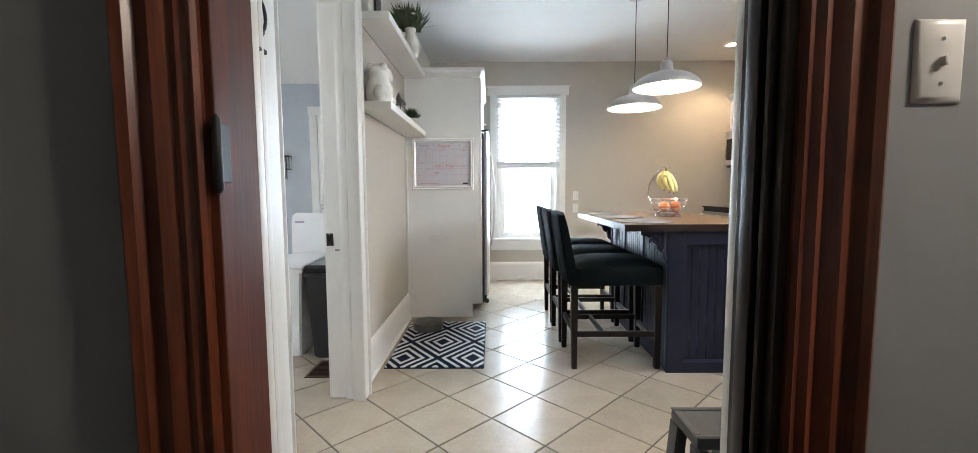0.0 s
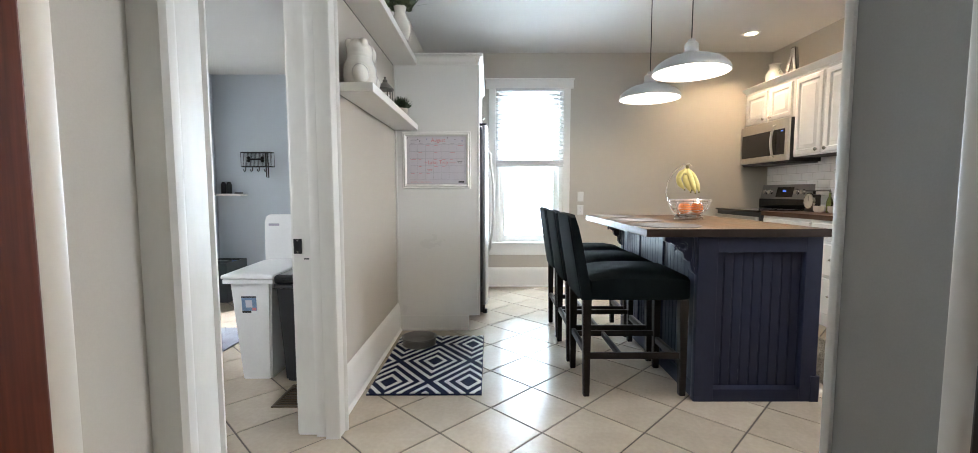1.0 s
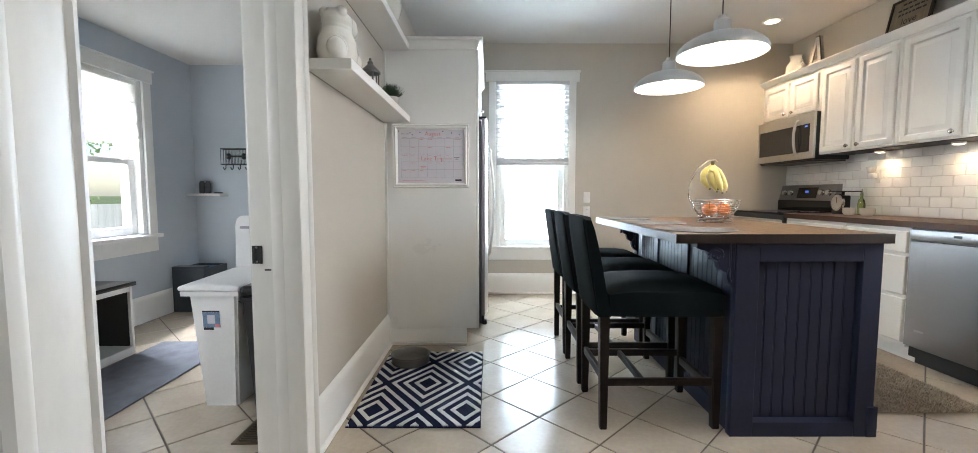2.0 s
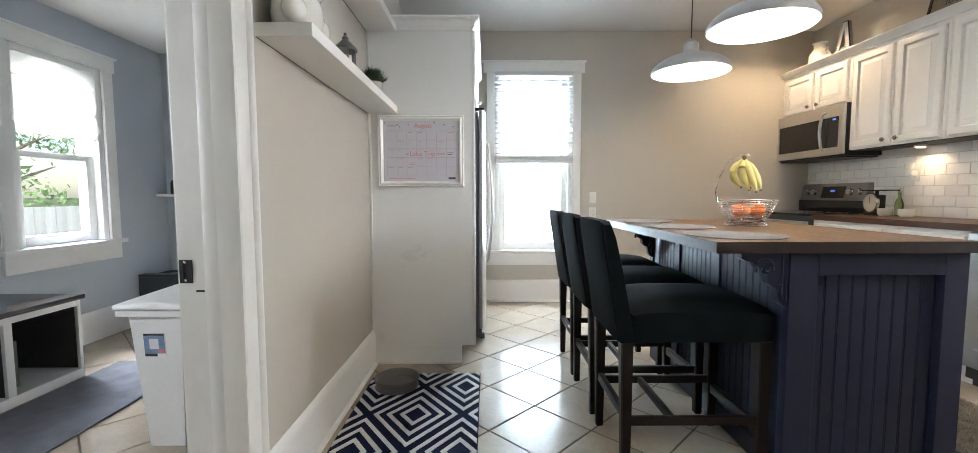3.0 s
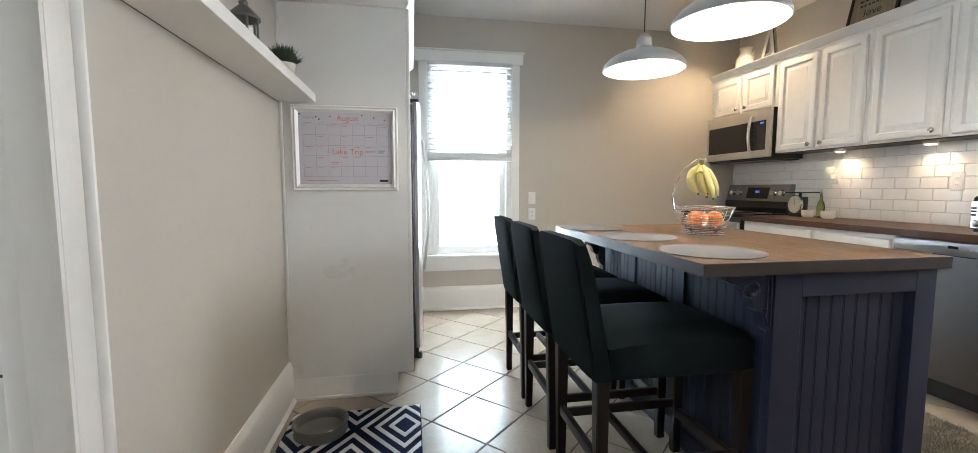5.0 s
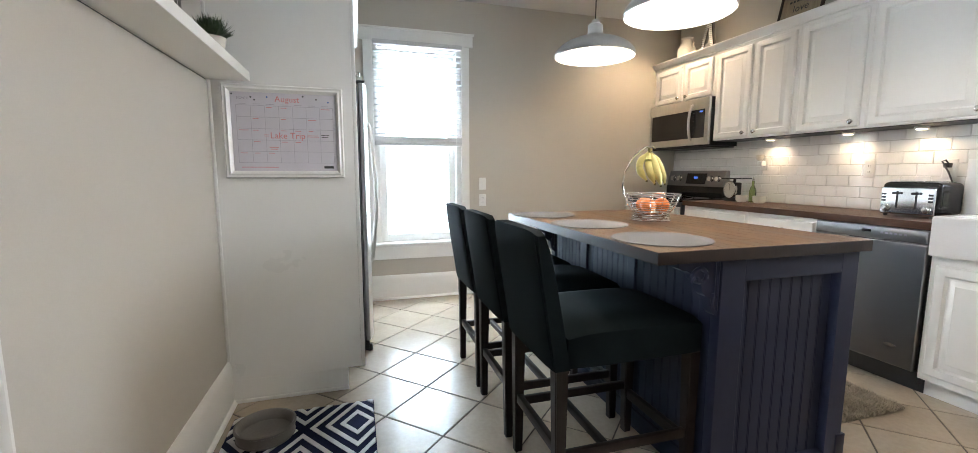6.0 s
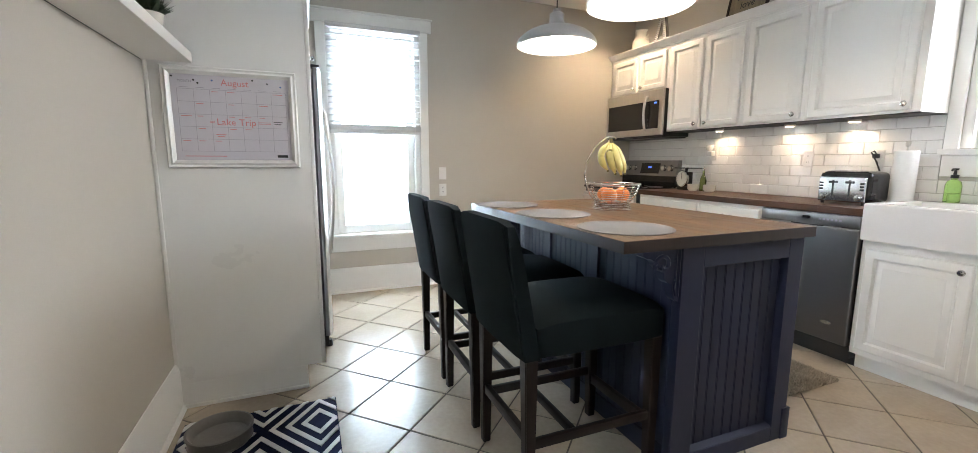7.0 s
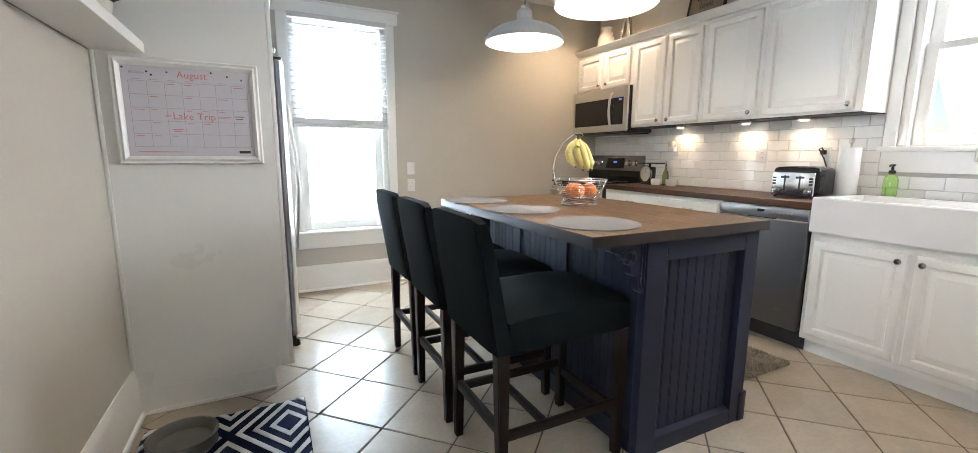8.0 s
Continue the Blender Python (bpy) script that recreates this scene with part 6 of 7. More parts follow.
# ---- things on top of the wall cabinets ----
def milk_jug():
    x, y, z = 3.18, 5.46, 2.2255
    t = thing("milk_jug", (x, y, z), "cream ceramic milk can jug on the cabinets", "jug")
    bm = bmesh.new()
    lathe(bm, [(0.075, 0), (0.082, 0.005), (0.086, 0.08), (0.084, 0.145), (0.060, 0.185), (0.050, 0.20), (0.050, 0.235), (0.062, 0.25), (0.056, 0.25), (0.044, 0.235), (0, 0.22)], (x, y, z), 32)
    part("body", bm, ceramic, t)
    for s in (-1, 1):
        bm = bmesh.new()
        tube(bm, [(x, y + s * 0.066, z + 0.165), (x, y + s * 0.10, z + 0.185), (x, y + s * 0.10, z + 0.155), (x, y + s * 0.080, z + 0.135)], 0.007, 8)
        part("handle", bm, ceramic, t)


milk_jug()


def letter_a():
    t = thing("marquee_letter", (3.16, 5.18, 2.2255), "corrugated metal decorative letter on the cabinets", "decoration")
    z, x = 2.2255, 3.16
    bm = bmesh.new()
    to = lambda u, v, d: Vector((x + d + 0.06 * v, 5.18 - u, z + v))
    H = 0.34
    for s in (-1, 1):
        prism(bm, [(s * 0.10, 0), (s * 0.062, 0), (s * 0.0, H * 0.80), (s * 0.0, H), (s * 0.022, H)], to, 0.0, 0.035)
    prism(bm, [(-0.055, 0.095), (0.055, 0.095), (0.045, 0.130), (-0.045, 0.130)], to, 0.004, 0.031)
    part("letter", bm, zinc, t)
    rib = bmesh.new()
    for k in range(18):
        v = 0.010 + k * H / 18.5
        w0 = 0.10 - (0.10 - 0.024) * v / H
        inn = max(0.0, 0.060 * (1 - v / (H * 0.8)))
        for s in (-1, 1):
            a, b = sorted((s * inn, s * w0))
            if b - a > 0.004:
                p, q = to(a + 0.002, v, -0.004), to(b - 0.002, v + 0.008, -0.0005)
                box(rib, *sorted((p.x, q.x)), *sorted((p.y, q.y)), *sorted((p.z, q.z)))
    part("corrugation", rib, paper, t)
    bm = bmesh.new()
    for s in (-1, 1):
        tube(bm, [to(s * 0.102, 0, 0.002), to(s * 0.024, H, 0.002)], 0.004, 5)
    tube(bm, [to(-0.024, H, 0.002), to(0.024, H, 0.002)], 0.004, 5)
    tube(bm, [to(-0.06, 0.0, 0.002), to(0.0, H * 0.78, 0.002), to(0.06, 0.0, 0.002)], 0.003, 5)
    part("edge", bm, espresso, t)


letter_a()


def quote_sign():
    t = thing("quote_sign", (3.2, 4.34, 2.2255), "rustic framed wooden sign leaning on the wall", "sign")
    H, y0, y1 = 0.36, 4.16, 4.52
    to = lambda u, v, d: Vector((3.215 + 0.22 * v - d, y1 - u, 2.2255 + v))
    bm = bmesh.new()
    stepped(bm, to, 0.0, y1 - y0, 0.0, H, [(0, 0.012), (0.003, 0.016), (0.020, 0.016), (0.022, 0.006)], back=0.0)
    fr = part("frame", bm, dark_wood, t)
    bm = bmesh.new()
    stepped(bm, to, 0.021, y1 - y0 - 0.021, 0.021, H - 0.021, [(0, 0.0085)], back=-0.005)
    bd = part("board", bm, kraft, t)
    bm = bmesh.new()
    for k, (v, w) in enumerate(((0.30, 0.16), (0.26, 0.22), (0.225, 0.20), (0.085, 0.24), (0.05, 0.18))):
        u = 0.18 - w / 2
        while u < 0.18 + w / 2:
            l = 0.018 + 0.022 * ((k * 7 + int(u * 100)) % 3) / 2
            a = [to(u, v, 0.0087), to(u + l, v, 0.0087), to(u + l, v + 0.014, 0.0087), to(u, v + 0.014, 0.0087)]
            b = [p + Vector((-0.0012, 0, 0)) for p in a]
            va, vb = [bm.verts.new(p) for p in a], [bm.verts.new(p) for p in b]
            bm.faces.new(vb)
            for j in range(4):
                bm.faces.new((va[j], va[(j + 1) % 4], vb[(j + 1) % 4], vb[j]))
            u += l + 0.010
    part("text_bar", bm, ink_black, bd, smooth=False)
    words("lettering", "love", 0.075, lambda a, b, c: to(0.18 + a, 0.150 + b, 0.0092 + c), ink_black, bd, 0.0005, width=0.12)


quote_sign()

# ---- rug, stool ----
def fuzzy_rug(name, x0, x1, y0, y1, material, label, n, h, spin=0.0, seed=1):
    t = thing(name, ((x0 + x1) / 2, (y0 + y1) / 2, 0.002), label, "rug")
    part("backing", boxes((x0, x1, y0, y1, 0.001, 0.010), bevel=0.004), material, t)
    rr = random.Random(seed)
    verts, faces = [], []
    o = ORIGIN[t]
    for k in range(n):
        x, y = rr.uniform(x0 - 0.004, x1 + 0.004), rr.uniform(y0 - 0.004, y1 + 0.004)
        a, l = rr.uniform(0, 6.28), h * rr.uniform(0.6, 1.2)
        dx, dy = math.cos(a) * l * 0.7, math.sin(a) * l * 0.7
        wx, wy = -math.sin(a) * 0.0028, math.cos(a) * 0.0028
        b = len(verts)
        verts += [(x - wx - o.x, y - wy - o.y, 0.007 - o.z), (x + wx - o.x, y + wy - o.y, 0.007 - o.z), (x + dx - o.x, y + dy - o.y, 0.008 + l - o.z)]
        faces.append((b, b + 1, b + 2))
    me = bpy.data.meshes.new("pile")
    me.from_pydata(verts, [], faces)
    me.materials.append(material)
    ob = new("rug_nap", me)
    ob.parent = t
    tagged(ob, kind="stuff")
    return t


fuzzy_rug("kitchen_rug", 2.02, 2.58, 3.06, 4.05, shag, "beige shaggy rug between island and cabinets", 26000, 0.018)
fuzzy_rug("runner_rug", -2.30, -1.755, 1.9, 4.12, grey_rug, "dark grey flat runner rug in front of the bench", 22000, 0.004, seed=3)


def step_stool():
    t = thing("step_stool", (0.70, 1.36, 0), "worn dark grey step stool on the tiles", "stool")
    x0, x1, y0, y1, z = 0.622, 0.786, 1.275, 1.440, 0.504
    part("tread", boxes((x0, x1, y0, y1, z - 0.032, z - 0.004), bevel=0.008), stool_paint, t)
    bm = bmesh.new()
    for r in ((x0, x1, y0, y0 + 0.02), (x0, x1, y1 - 0.02, y1), (x0, x0 + 0.02, y0 + 0.0205, y1 - 0.0205), (x1 - 0.02, x1, y0 + 0.0205, y1 - 0.0205)):
        box(bm, *r, z - 0.0042, z, 0.0015)
    part("tread_rim", bm, stool_paint, t)
    part("tread_pad", boxes((x0 + 0.021, x1 - 0.021, y0 + 0.021, y1 - 0.021, z - 0.0042, z - 0.002), bevel=0.0005), stool_paint, t)
    part("brace", boxes((x0 + 0.01, x1 - 0.01, y0 + 0.012, y0 + 0.028, 0.20, 0.235), bevel=0.004), stool_paint, t)
    for s, x in ((-1, x0 + 0.018), (1, x1 - 0.018)):
        for ya, yb in ((y0 + 0.02, y0 - 0.02), (y1 - 0.02, y1 + 0.03)):
            bm = bmesh.new()
            g = bmesh.ops.create_cube(bm, size=1.0)
            for v in g["verts"]:
                f = v.co.z + 0.5
                v.co = Vector((x + (s * 0.02 if s < 0 else -0.0) * (1 - f) + v.co.x * 0.030, yb + (ya - yb) * f + v.co.y * 0.056, (z - 0.0325) * f))
            bmesh.ops.bevel(bm, geom=list(bm.edges), offset=0.004, segments=2, affect="EDGES")
            part("leg", bm, stool_paint, t)


step_stool()

# ---- mudroom ----
def bench():
    x0, x1, y0, y1, h = NW + 0.02, -2.33, 2.30, 3.90, 0.50
    t = thing("cubby_bench", (-2.58, 3.1, 0), "white cubby bench with a black top", "bench")
    part("top", boxes((x0, x1 + 0.02, y0 - 0.01, y1 + 0.015, h - 0.028, h), bevel=0.004), black_gloss, t)
    part("base", boxes((x0, x1, y0, y1, 0.0, 0.055), bevel=0.003), cabinet_white, t)
    part("back", boxes((x0, x0 + 0.012, y0, y1, 0.0555, h - 0.0285)), shaded_inside, t)
    n = 4
    w = (y1 - y0) / n
    for k in range(n + 1):
        y = y0 + w * k
        part("divider", boxes((x0 + 0.0125, x1 - 0.0205, max(y0, y - 0.010), min(y1, y + 0.010), 0.0555, h - 0.0285)), shaded_inside, t)
        part("face_stile", boxes((x1 - 0.020, x1, max(y0, y - 0.020), min(y1, y + 0.020), 0.0555, h - 0.0285), bevel=0.002), cabinet_white, t)
    part("face_rail", boxes((x1 - 0.020, x1 - 0.0005, y0 + 0.0205, y1 - 0.0205, h - 0.065, h - 0.029), bevel=0.002), cabinet_white, t)
    for k, (dy, hh, mt) in enumerate(((0.0, 0.24, paper), (0.03, 0.22, kraft), (0.055, 0.25, leaf_pale))):
        y = y0 + 3 * w + 0.06 + dy
        solo("book", boxes((-2.62, -2.44, y, y + 0.022, 0.0558, 0.0558 + hh), bevel=0.002), mt, "thin book standing in the bench cubby", "book", at=(-2.53, y, 0.0558), group="books in the bench")


bench()


def nook_wall_cabinet():
    t = thing("wall_cabinet", (-2.70, 3.3, 1.465), "white wall cabinet above the bench", "cabinet")
    part("body", boxes((NW + 0.001, -2.57, 2.80, 3.775, 1.465, 2.25), bevel=0.002), cabinet_white, t)
    for a, b in ((2.815, 3.28), (3.295, 3.76)):
        bm = bmesh.new()
        stepped(bm, lambda u, v, d: Vector((-2.57 + d, u, v)), a, b, 1.475, 2.24, DOOR_RINGS, back=0)
        part("door", bm, cabinet_white, t)


nook_wall_cabinet()


def swing_bin():
    """A tall tapered white bin with its lid standing open."""
    t = thing("waste_bin", (-1.27, 3.34, 0), "tall white plastic bin with its lid standing open", "bin")
    z1 = 0.585
    bm = bmesh.new()

    def loop(xa, xb, ya, yb, z):
        return [bm.verts.new(p) for p in ((xa, ya, z), (xb, ya, z), (xb, yb, z), (xa, yb, z))]
    L = [loop(-1.372, -1.200, 3.150, 3.50, 0.0), loop(-1.405, -1.165, 3.112, 3.545, z1), loop(-1.430, -1.142, 3.088, 3.565, z1 + 0.002),
         loop(-1.430, -1.142, 3.088, 3.565, z1 + 0.026), loop(-1.400, -1.170, 3.116, 3.54, z1 + 0.028), loop(-1.367, -1.206, 3.158, 3.49, 0.012)]
    bm.faces.new(L[0])
    for a, b in zip(L, L[1:]):
        for k in range(4):
            bm.faces.new((a[k], a[(k + 1) % 4], b[(k + 1) % 4], b[k]))
    bm.faces.new(L[-1])
    bmesh.ops.bevel(bm, geom=[e for e in bm.edges if abs(e.verts[0].co.z - e.verts[1].co.z) > 0.1], offset=0.012, segments=3, affect="EDGES")
    part("body", bm, bin_plastic, t)
    bm = bmesh.new()
    prism(bm, [(-1.425, z1 + 0.03), (-1.425, 0.905), (-1.415, 0.945), (-1.39, 0.962), (-1.17, 0.962), (-1.15, 0.945), (-1.142, 0.905), (-1.142, z1 + 0.03)],
          lambda u, v, d: Vector((u, d + 0.03 * (v - z1), v)), 3.565, 3.60)
    bmesh.ops.bevel(bm, geom=list(bm.edges), offset=0.004, segments=2, affect="EDGES")
    lid = part("lid", bm, bin_plastic, t)
    part("badge", boxes((-1.395, -1.325, 3.572, 3.5745, 0.885, 0.900)), ink_grey, lid)
    bm = bmesh.new()
    box(bm, -1.438, -1.134, 3.078, 3.560, z1 + 0.0285, z1 + 0.052, 0.010, 3)
    bmesh.ops.subdivide_edges(bm, edges=[e for e in bm.edges if e.calc_length() > 0.1], cuts=5, use_grid_fill=True)
    for v in bm.verts:
        if v.co.z > z1 + 0.045:
            v.co.z += 0.012 * (1 - ((v.co.x + 1.286) / 0.152) ** 2) + 0.03 * (v.co.y - 3.08)
    part("inner_lid", bm, bin_plastic, t)
    bm = bmesh.new()
    tilt = lambda u, v, d: Vector((-1.345 + u, 3.1235 - 0.065 * v - d, 0.405 + v))
    stepped(bm, tilt, 0, 0.092, 0, 0.105, [(0, 0.0012)], back=0.0)
    lab = part("label", bm, paper, t)
    for u0, u1, v0, v1, mt in ((0.003, 0.089, 0.094, 0.103, ink_black), (0.003, 0.089, 0.016, 0.0935, label_blue), (0.003, 0.055, 0.003, 0.0155, ink_black), (0.056, 0.089, 0.003, 0.0155, paper)):
        bm = bmesh.new()
        stepped(bm, lambda u, v, d: tilt(u, v, d + 0.0012), u0, u1, v0, v1, [(0, 0.0008)], back=0.0)
        part("print", bm, mt, lab)
    for u0, u1, v0, v1, mt in ((0.026, 0.064, 0.036, 0.080, board_white), (0.062, 0.086, 0.018, 0.034, ink_red)):
        bm = bmesh.new()
        stepped(bm, lambda u, v, d: tilt(u, v, d + 0.0022), u0, u1, v0, v1, [(0, 0.0006), (0.006, 0.0008)], back=0.0)
        part("print", bm, mt, lab)


swing_bin()


def black_bin():
    t = thing("waste_bin", (-0.97, 3.28, 0), "black plastic bin beside the white one", "bin")
    bm = bmesh.new()
    loops = []
    for g, z in ((0.0, 0.0), (0.012, 0.01), (0.040, 0.56), (0.050, 0.565), (0.050, 0.585)):
        loops.append([bm.verts.new(p) for p in ((-1.085 - g, 3.115 - g, z), (-0.850 + g, 3.115 - g, z), (-0.850 + g, 3.44 + g, z), (-1.085 - g, 3.44 + g, z))])
    bm.faces.new(loops[0])
    bm.faces.new(loops[-1])
    for a, b in zip(loops, loops[1:]):
        for k in range(4):
            bm.faces.new((a[k], a[(k + 1) % 4], b[(k + 1) % 4], b[k]))
    bmesh.ops.bevel(bm, geom=[e for e in bm.edges if abs(e.verts[0].co.z - e.verts[1].co.z) > 0.005], offset=0.02, segments=3, affect="EDGES")
    part("body", bm, black_plastic, t)
    bm = bmesh.new()
    box(bm, -1.132, -0.803, 3.068, 3.488, 0.5855, 0.640, 0.022, 4)
    part("lid", bm, black_gloss, t)


black_bin()


def floor_register():
    t = thing("floor_register", (-0.94, 2.9, 0), "brown metal floor vent grille set in the tiles", "vent")
    x0, x1, y0, y1 = -1.030, -0.86, 2.79, 3.06
    bm = bmesh.new()
    for r in ((x0, x1, y0, y0 + 0.018), (x0, x1, y1 - 0.018, y1), (x0, x0 + 0.018, y0 + 0.0185, y1 - 0.0185), (x1 - 0.018, x1, y0 + 0.0185, y1 - 0.0185)):
        box(bm, *r, 0.0005, 0.006, 0.0015)
    part("frame", bm, register_mat, t)
    part("well", boxes((x0 + 0.0185, x1 - 0.0185, y0 + 0.0185, y1 - 0.0185, 0.0003, 0.0010)), ink_black, t)
    for k in range(12):
        y = y0 + 0.028 + 0.0195 * k
        part("slat", boxes((x0 + 0.0185, x1 - 0.0185, y, y + 0.007, 0.0012, 0.005)), register_mat, t)


floor_register()


def wire_rack():
    """Wall basket with hooks in the mudroom."""
    t = thing("hook_rack", (-2.37, NN - 0.02, 1.30), "black wire wall basket with key hooks", "rack")
    x0, x1, y0, y1, z0, z1 = -2.53, -2.215, NN - 0.085, NN - 0.004, 1.385, 1.535
    bm = bmesh.new()
    for z in (z0, z1):
        tube(bm, [(x0, y0, z), (x1, y0, z), (x1, y1, z), (x0, y1, z)], 0.005, 6, True)
    part("rim", bm, black_iron, t)
    bm = bmesh.new()
    for k in range(12):
        x = x0 + (x1 - x0) * k / 11
        tube(bm, [(x, y1, z1), (x, y1, z0), (x, y0, z0), (x, y0, z1)], 0.0022, 5)
    part("wires", bm, black_iron, t)
    bm = bmesh.new()
    tube(bm, [(x0 + 0.09, y0 - 0.006, 1.46), (x1 - 0.09, y0 - 0.006, 1.46)], 0.010, 8)
    for x in (x0 + 0.085, x1 - 0.085):
        for s in (-1, 1):
            bmesh.ops.create_uvsphere(bm, u_segments=12, v_segments=8, radius=0.018, matrix=Matrix.Translation((x, y0 - 0.006, 1.46 + s * 0.014)))
    part("emblem", bm, black_iron, t)
    for k in range(4):
        x = x0 + 0.05 + (x1 - x0 - 0.1) * k / 3
        bm = bmesh.new()
        tube(bm, [(x, y0, z0), (x, y0 - 0.005, z0 - 0.04), (x, y0 - 0.025, z0 - 0.055), (x, y0 - 0.042, z0 - 0.042), (x, y0 - 0.044, z0 - 0.03)], 0.0045, 6)
        part("hook", bm, black_iron, t)
    bm = bmesh.new()
    tube(bm, [(x1 - 0.035, y0 - 0.03, 1.53), (x1 - 0.03, y0 - 0.035, 1.40), (x1 - 0.032, y0 - 0.034, 1.27), (x1 - 0.012, y0 - 0.03, 1.265), (x1 - 0.012, y0 - 0.03, 1.40), (x1 - 0.02, y0 - 0.03, 1.53)], 0.006, 6)
    solo("leash", bm, black_plastic, "black strap hanging from the hook rack", "strap", at=(x1 - 0.03, y0 - 0.03, 1.265))


wire_rack()


def corner_shelf():
    solo("corner_shelf", boxes((NW + 0.002, -2.52, NN - 0.14, NN - 0.001, 1.075, 1.098), bevel=0.003), cabinet_white, "small white wall shelf in the corner", "shelf", at=(-2.68, NN - 0.07, 1.075))
    for x in (-2.735, -2.675):
        bm = bmesh.new()
        lathe(bm, [(0.024, 0), (0.026, 0.003), (0.026, 0.10), (0.018, 0.115), (0.016, 0.125), (0, 0.126)], (x, NN - 0.07, 1.0985), 20)
        solo("black_canister", bm, black_plastic, "small black canister on the corner shelf", "canister", at=(x, NN - 0.07, 1.0985), group="canisters")
    solo("remote", boxes((-2.60, -2.54, NN - 0.11, NN - 0.05, 1.0985, 1.112), bevel=0.003), black_plastic, "small black box on the corner shelf", "box", at=(-2.57, NN - 0.08, 1.0985))
    t = thing("storage_box", (-2.70, 5.12, 0), "dark plastic storage box with blue things inside", "box")
    bm = bmesh.new()
    stepped(bm, lambda u, v, d: Vector((u, v, 0.40 + d)), -2.83, -2.54, 4.97, 5.34, [(0, 0), (0.012, 0), (0.02, -0.28)], back=0.40)
    part("tub", bm, grey_box, t)
    part("lid", boxes((-2.825, -2.53, 4.96, 5.05, 0.4005, 0.425), bevel=0.004), grey_box, t)
    solo("blue_package", boxes((-2.78, -2.60, 5.08, 5.28, 0.12, 0.39), bevel=0.01), ink_blue, "blue package in the storage box", "package", at=(-2.69, 5.18, 0.12))


corner_shelf()


def nook_door():
    x0, x1, h = -1.90, -1.05, 2.0
    t = thing("door_1", (-1.47, NN, 0), "white panelled mudroom door in white casing", "door", kind="structure")
    for a, b in ((x0 - 0.09, x0), (x1, x1 + 0.09)):
        part("casing", boxes((a, b, NN - 0.022, NN - 0.0005, 0, h), bevel=0.003), trim_paint, t)
    part("head_casing", boxes((x0 - 0.10, x1 + 0.10, NN - 0.026, NN - 0.0005, h + 0.0005, h + 0.10), bevel=0.003), trim_paint, t)
    bm = bmesh.new()
    box(bm, x0 + 0.002, x1 - 0.002, NN - 0.012, NN - 0.0005, 0.01, h - 0.002)
    for a, b in ((x0 + 0.10, (x0 + x1) / 2 - 0.05), ((x0 + x1) / 2 + 0.05, x1 - 0.10)):
        for lo, hi in ((0.2, 0.85), (1.0, 1.85)):
            stepped(bm, lambda u, v, d: Vector((u, NN - 0.012 - d, v)), a, b, lo, hi, [(0, 0.004), (0.012, 0.002), (0.04, 0.006)], back=0)
    d = part("leaf", bm, trim_paint, t)
    bm = bmesh.new()
    lathe(bm, [(0.026, 0), (0.026, -0.006), (0.011, -0.012), (0.010, -0.035), (0.026, -0.045), (0.026, -0.058), (0, -0.064)], (x0 + 0.06, NN - 0.012, 0.95), 22, "y")
    part("knob", bm, nickel, d)


nook_door()

# ---- outside the windows ----
def tree(x, y, h, r, seed, label):
    t = thing("tree", (x, y, -0.7), label, "tree")
    rr = random.Random(seed)
    bm = bmesh.new()
    tube(bm, [(x, y, -0.7), (x + 0.05, y, 0.6), (x - 0.05, y + 0.05, h * 0.6), (x, y, h)], 0.12, 10, False, [0.16, 0.13, 0.08, 0.02])
    for k in range(9):
        a, z = rr.uniform(0, 6.28), rr.uniform(0.35, 0.85) * h
        tube(bm, [(x, y, z), (x + math.cos(a) * r * 0.5, y + math.sin(a) * r * 0.5, z + 0.3), (x + math.cos(a) * r * 0.9, y + math.sin(a) * r * 0.9, z + 0.5)], 0.03, 6, False, [0.05, 0.03, 0.01])
    part("trunk", bm, bark, t)
    verts, faces = [], []
    for k in range(46):
        a, z = rr.uniform(0, 6.28), rr.uniform(0.25, 1.05)
        rad = r * rr.uniform(0.3, 1.0) * (1.15 - abs(z - 0.6))
        c = Vector((math.cos(a) * rad, math.sin(a) * rad, z * h))
        for j in range(50):
            p = c + Vector((rr.gauss(0, 0.16), rr.gauss(0, 0.16), rr.gauss(0, 0.13)))
            u = Vector((rr.uniform(-1, 1), rr.uniform(-1, 1), rr.uniform(-1, 1))) * 0.06
            v = Vector((rr.uniform(-1, 1), rr.uniform(-1, 1), rr.uniform(-1, 1))) * 0.035
            b = len(verts)
            verts += [tuple(p - u), tuple(p + v), tuple(p + u), tuple(p - v)]
            faces.append((b, b + 1, b + 2, b + 3))
    me = bpy.data.meshes.new("crown")
    me.from_pydata(verts, [], faces)
    me.materials.append(hedge)
    ob = new("crown", me)
    ob.parent = t
    ob.location = (0, 0, 0.7)
    tagged(ob, kind="stuff")


tree(-9.4, 9.9, 3.3, 1.2, 21, "leafy green tree behind the garden fence")


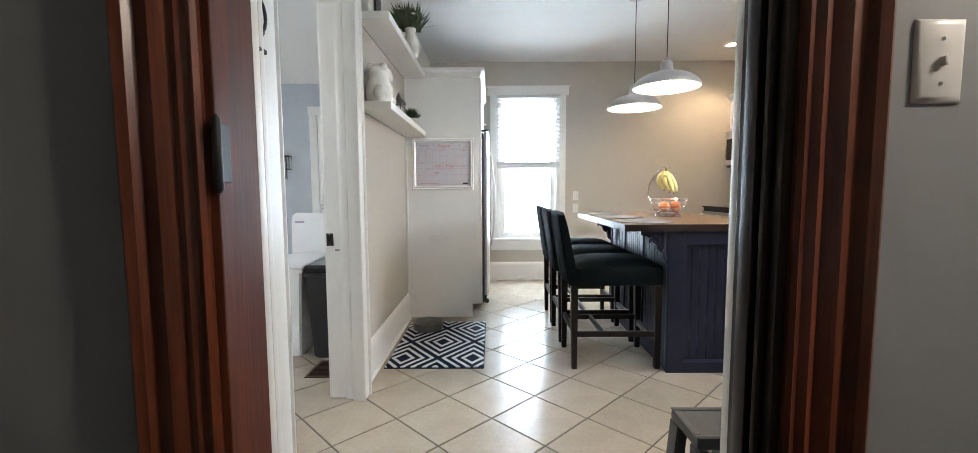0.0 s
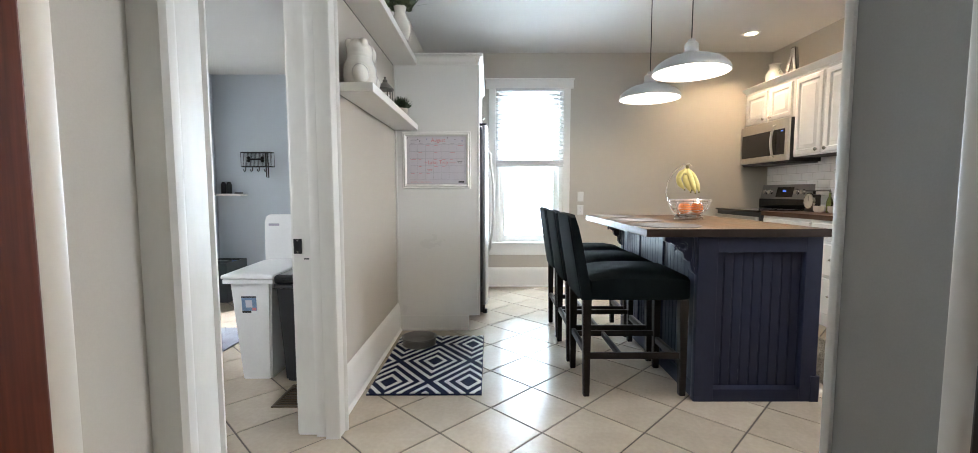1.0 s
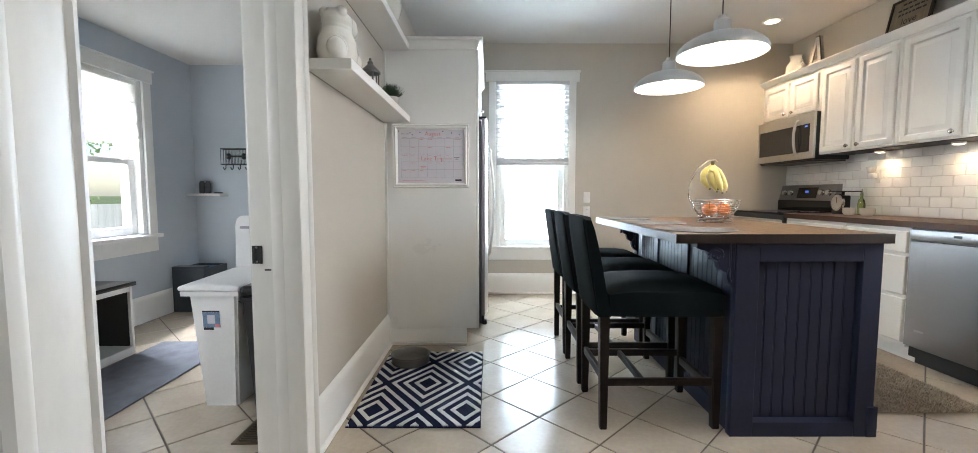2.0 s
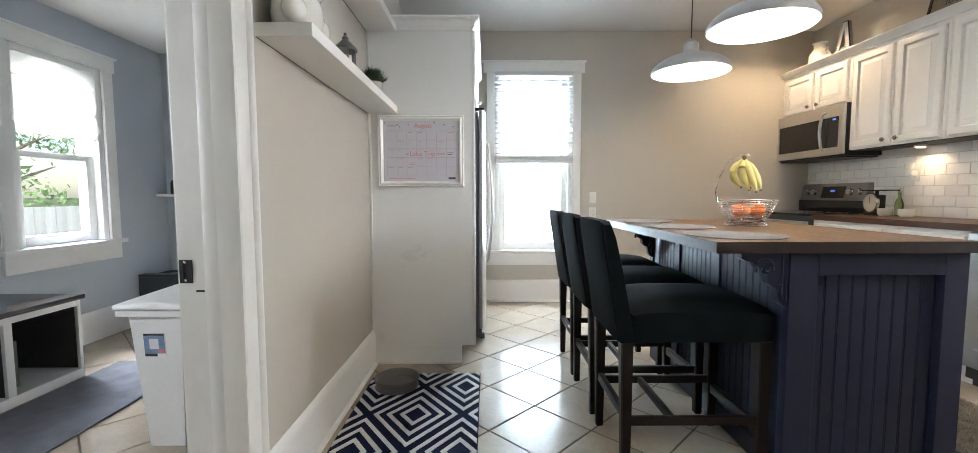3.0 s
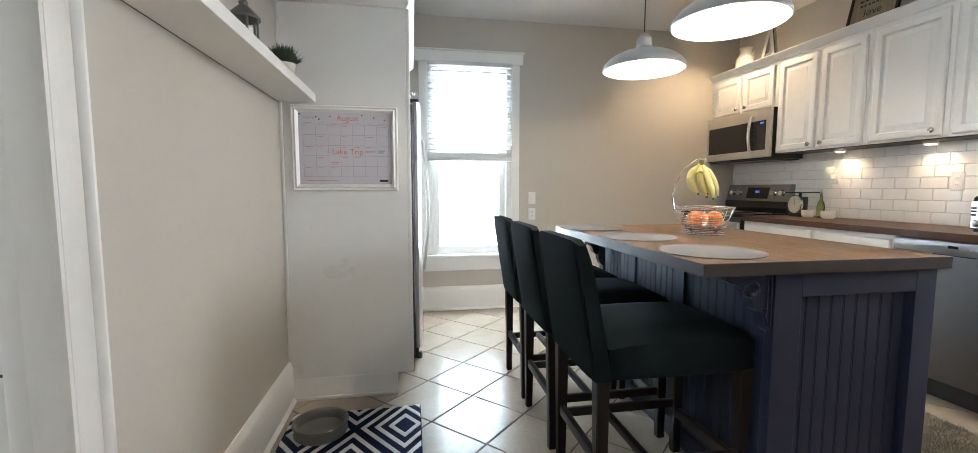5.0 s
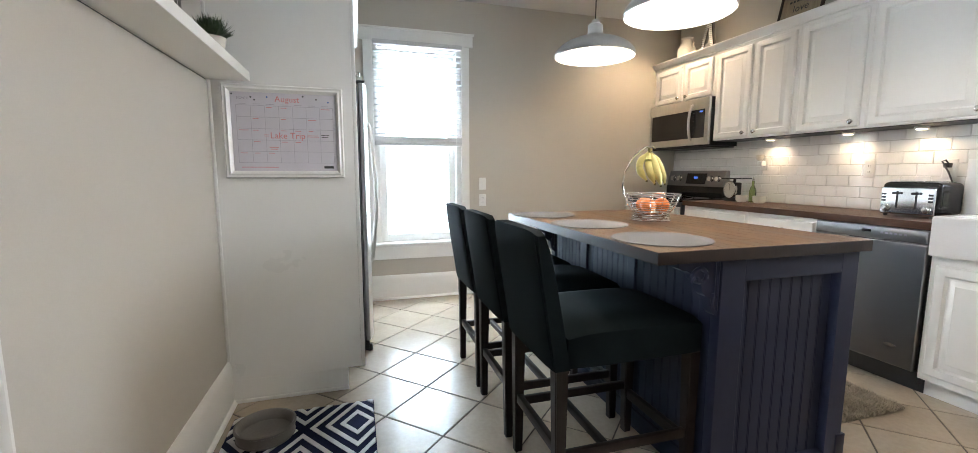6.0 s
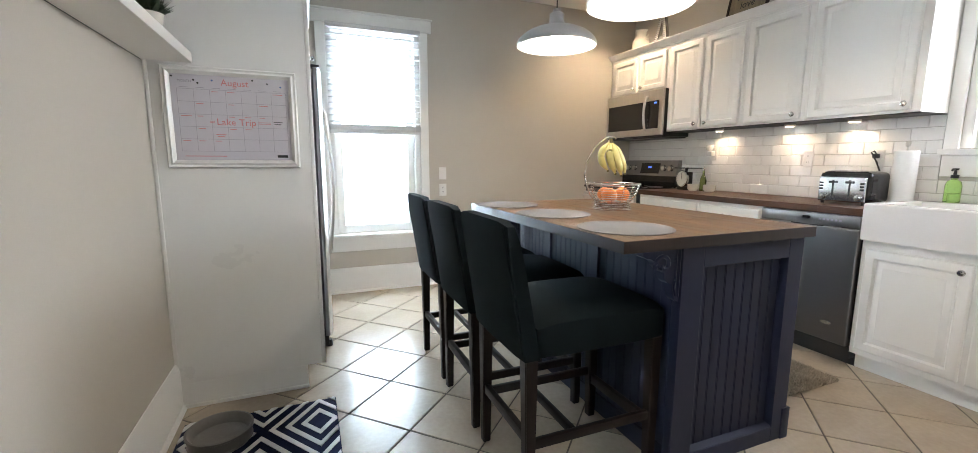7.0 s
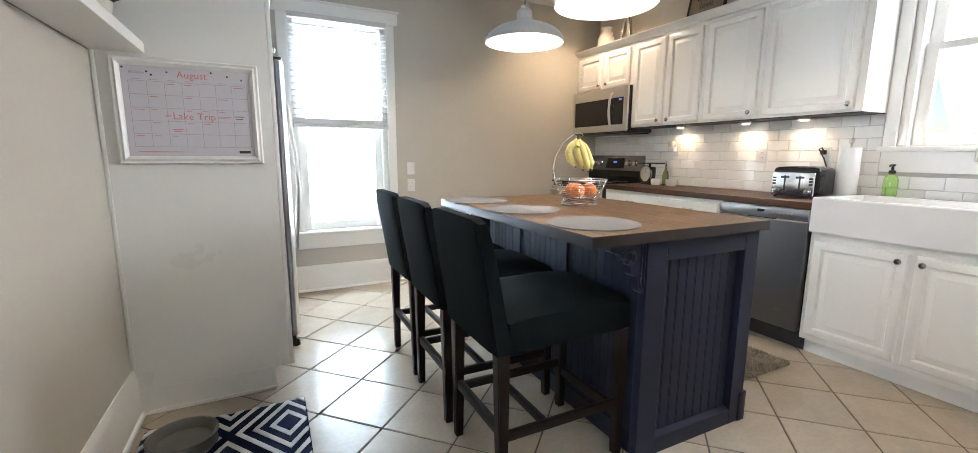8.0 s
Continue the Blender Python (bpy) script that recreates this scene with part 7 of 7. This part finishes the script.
def fence():
    t = thing("garden_fence", (-6.6, 8.5, -0.7), "grey board garden fence", "fence")
    bm = bmesh.new()
    box(bm, -0.012, 0.012, -0.078, 0.078, 0, 1.62, 0.004, 1)
    me = mesh_of("board", bm, fence_mat)
    for k in range(44):
        piece("board", me, t, (-6.6, 4.6 + 0.165 * k, -0.7), (0, 0, 0.01 * ((k * 7) % 3 - 1)))
    for z in (-0.35, 0.55):
        part("rail", boxes((-6.66, -6.615, 4.5, 11.9, z, z + 0.09)), fence_mat, t)
    for k in range(4):
        part("post", boxes((-6.75, -6.662, 4.6 + 2.3 * k, 4.69 + 2.3 * k, -0.7, 0.95), bevel=0.005), fence_mat, t)


fence()

# ---- tiles: pieces on shared meshes ----
S = 0.2365
floor = solo("floor", boxes((-3.05, 3.56, 0.88, 5.95, -0.12, -0.0045)), grout_mat, "beige glazed floor tiles laid diagonally with dark grout", "floor", kind="structure")


def floor_tiles():
    a = S * math.sqrt(2) / 2 - 0.0036
    rr = random.Random(11)
    variants = []
    for k in range(4):
        bm = bmesh.new()
        loops = []
        for r, z in ((a, -0.004), (a, -0.0016), (a - 0.003, 0.0), ):
            loops.append([bm.verts.new((sx * r, sy * r, z)) for sx, sy in ((-1, -1), (1, -1), (1, 1), (-1, 1))])
        for p, q in zip(loops, loops[1:]):
            for j in range(4):
                bm.faces.new((p[j], p[(j + 1) % 4], q[(j + 1) % 4], q[j]))
        bm.faces.new(loops[-1])
        variants.append(mesh_of("tile", bm, tile_mat, smooth=False))
    for i in range(-14, 16):
        for j in range(-9, 14):
            if (i + j) % 2 == 0:
                continue
            x, y = 0.107 + S * i, 2.79 + S * j
            if not (-3.0 < x < 3.5 and 1.02 < y < 5.9):
                continue
            if x > 2.80 + S or (x < -0.9 and y > 5.55):
                continue
            ob = piece("tile", variants[rr.randrange(4)], floor, (x, y, 0), (rr.uniform(-0.0012, 0.0012), rr.uniform(-0.0012, 0.0012), radians(45 + 90 * rr.randrange(4))))


floor_tiles()

splash = solo("backsplash", boxes((RW - 0.004, RW - 0.0005, 1.30, 1.8805, 0.9205, 1.4445), (RW - 0.004, RW - 0.0005, 1.8807, 3.0895, 0.9205, 1.093),
                                  (RW - 0.004, RW - 0.0005, 3.0897, BW - 0.0005, 0.9205, 1.4445)), subway_grout, "white glazed subway tile backsplash", "backsplash", kind="structure")


def subway():
    w, h, g = 0.1524, 0.0735, 0.0022
    lib = {}
    rr = random.Random(14)

    def mesh_for(length):
        key = round(length, 4)
        if key not in lib:
            bm = bmesh.new()
            stepped(bm, lambda u, v, d: Vector((-d, u, v)), 0, length, 0, h, [(0, 0.0035), (0.0025, 0.0055)], back=0)
            lib[key] = mesh_of("tile", bm, subway_mat, smooth=False)
        return lib[key]
    for row in range(7):
        z = 0.9215 + row * (h + g)
        if z + h > 1.445 + 0.01:
            break
        y = 1.31 - (w + g) * (0.5 if row % 2 else 0.0)
        while y < BW - 0.004:
            a, b = max(y, 1.305), min(y + w, BW - 0.002)
            runs = [(a, b)] if z + h < 1.093 else [(a, min(b, 1.880)), (max(a, 3.090), b)]
            for p, q in runs:
                if q - p > 0.012:
                    piece("tile", mesh_for(q - p), splash, (RW - 0.004, p, z), (0, rr.uniform(-0.004, 0.004), 0))
            y += w + g


subway()
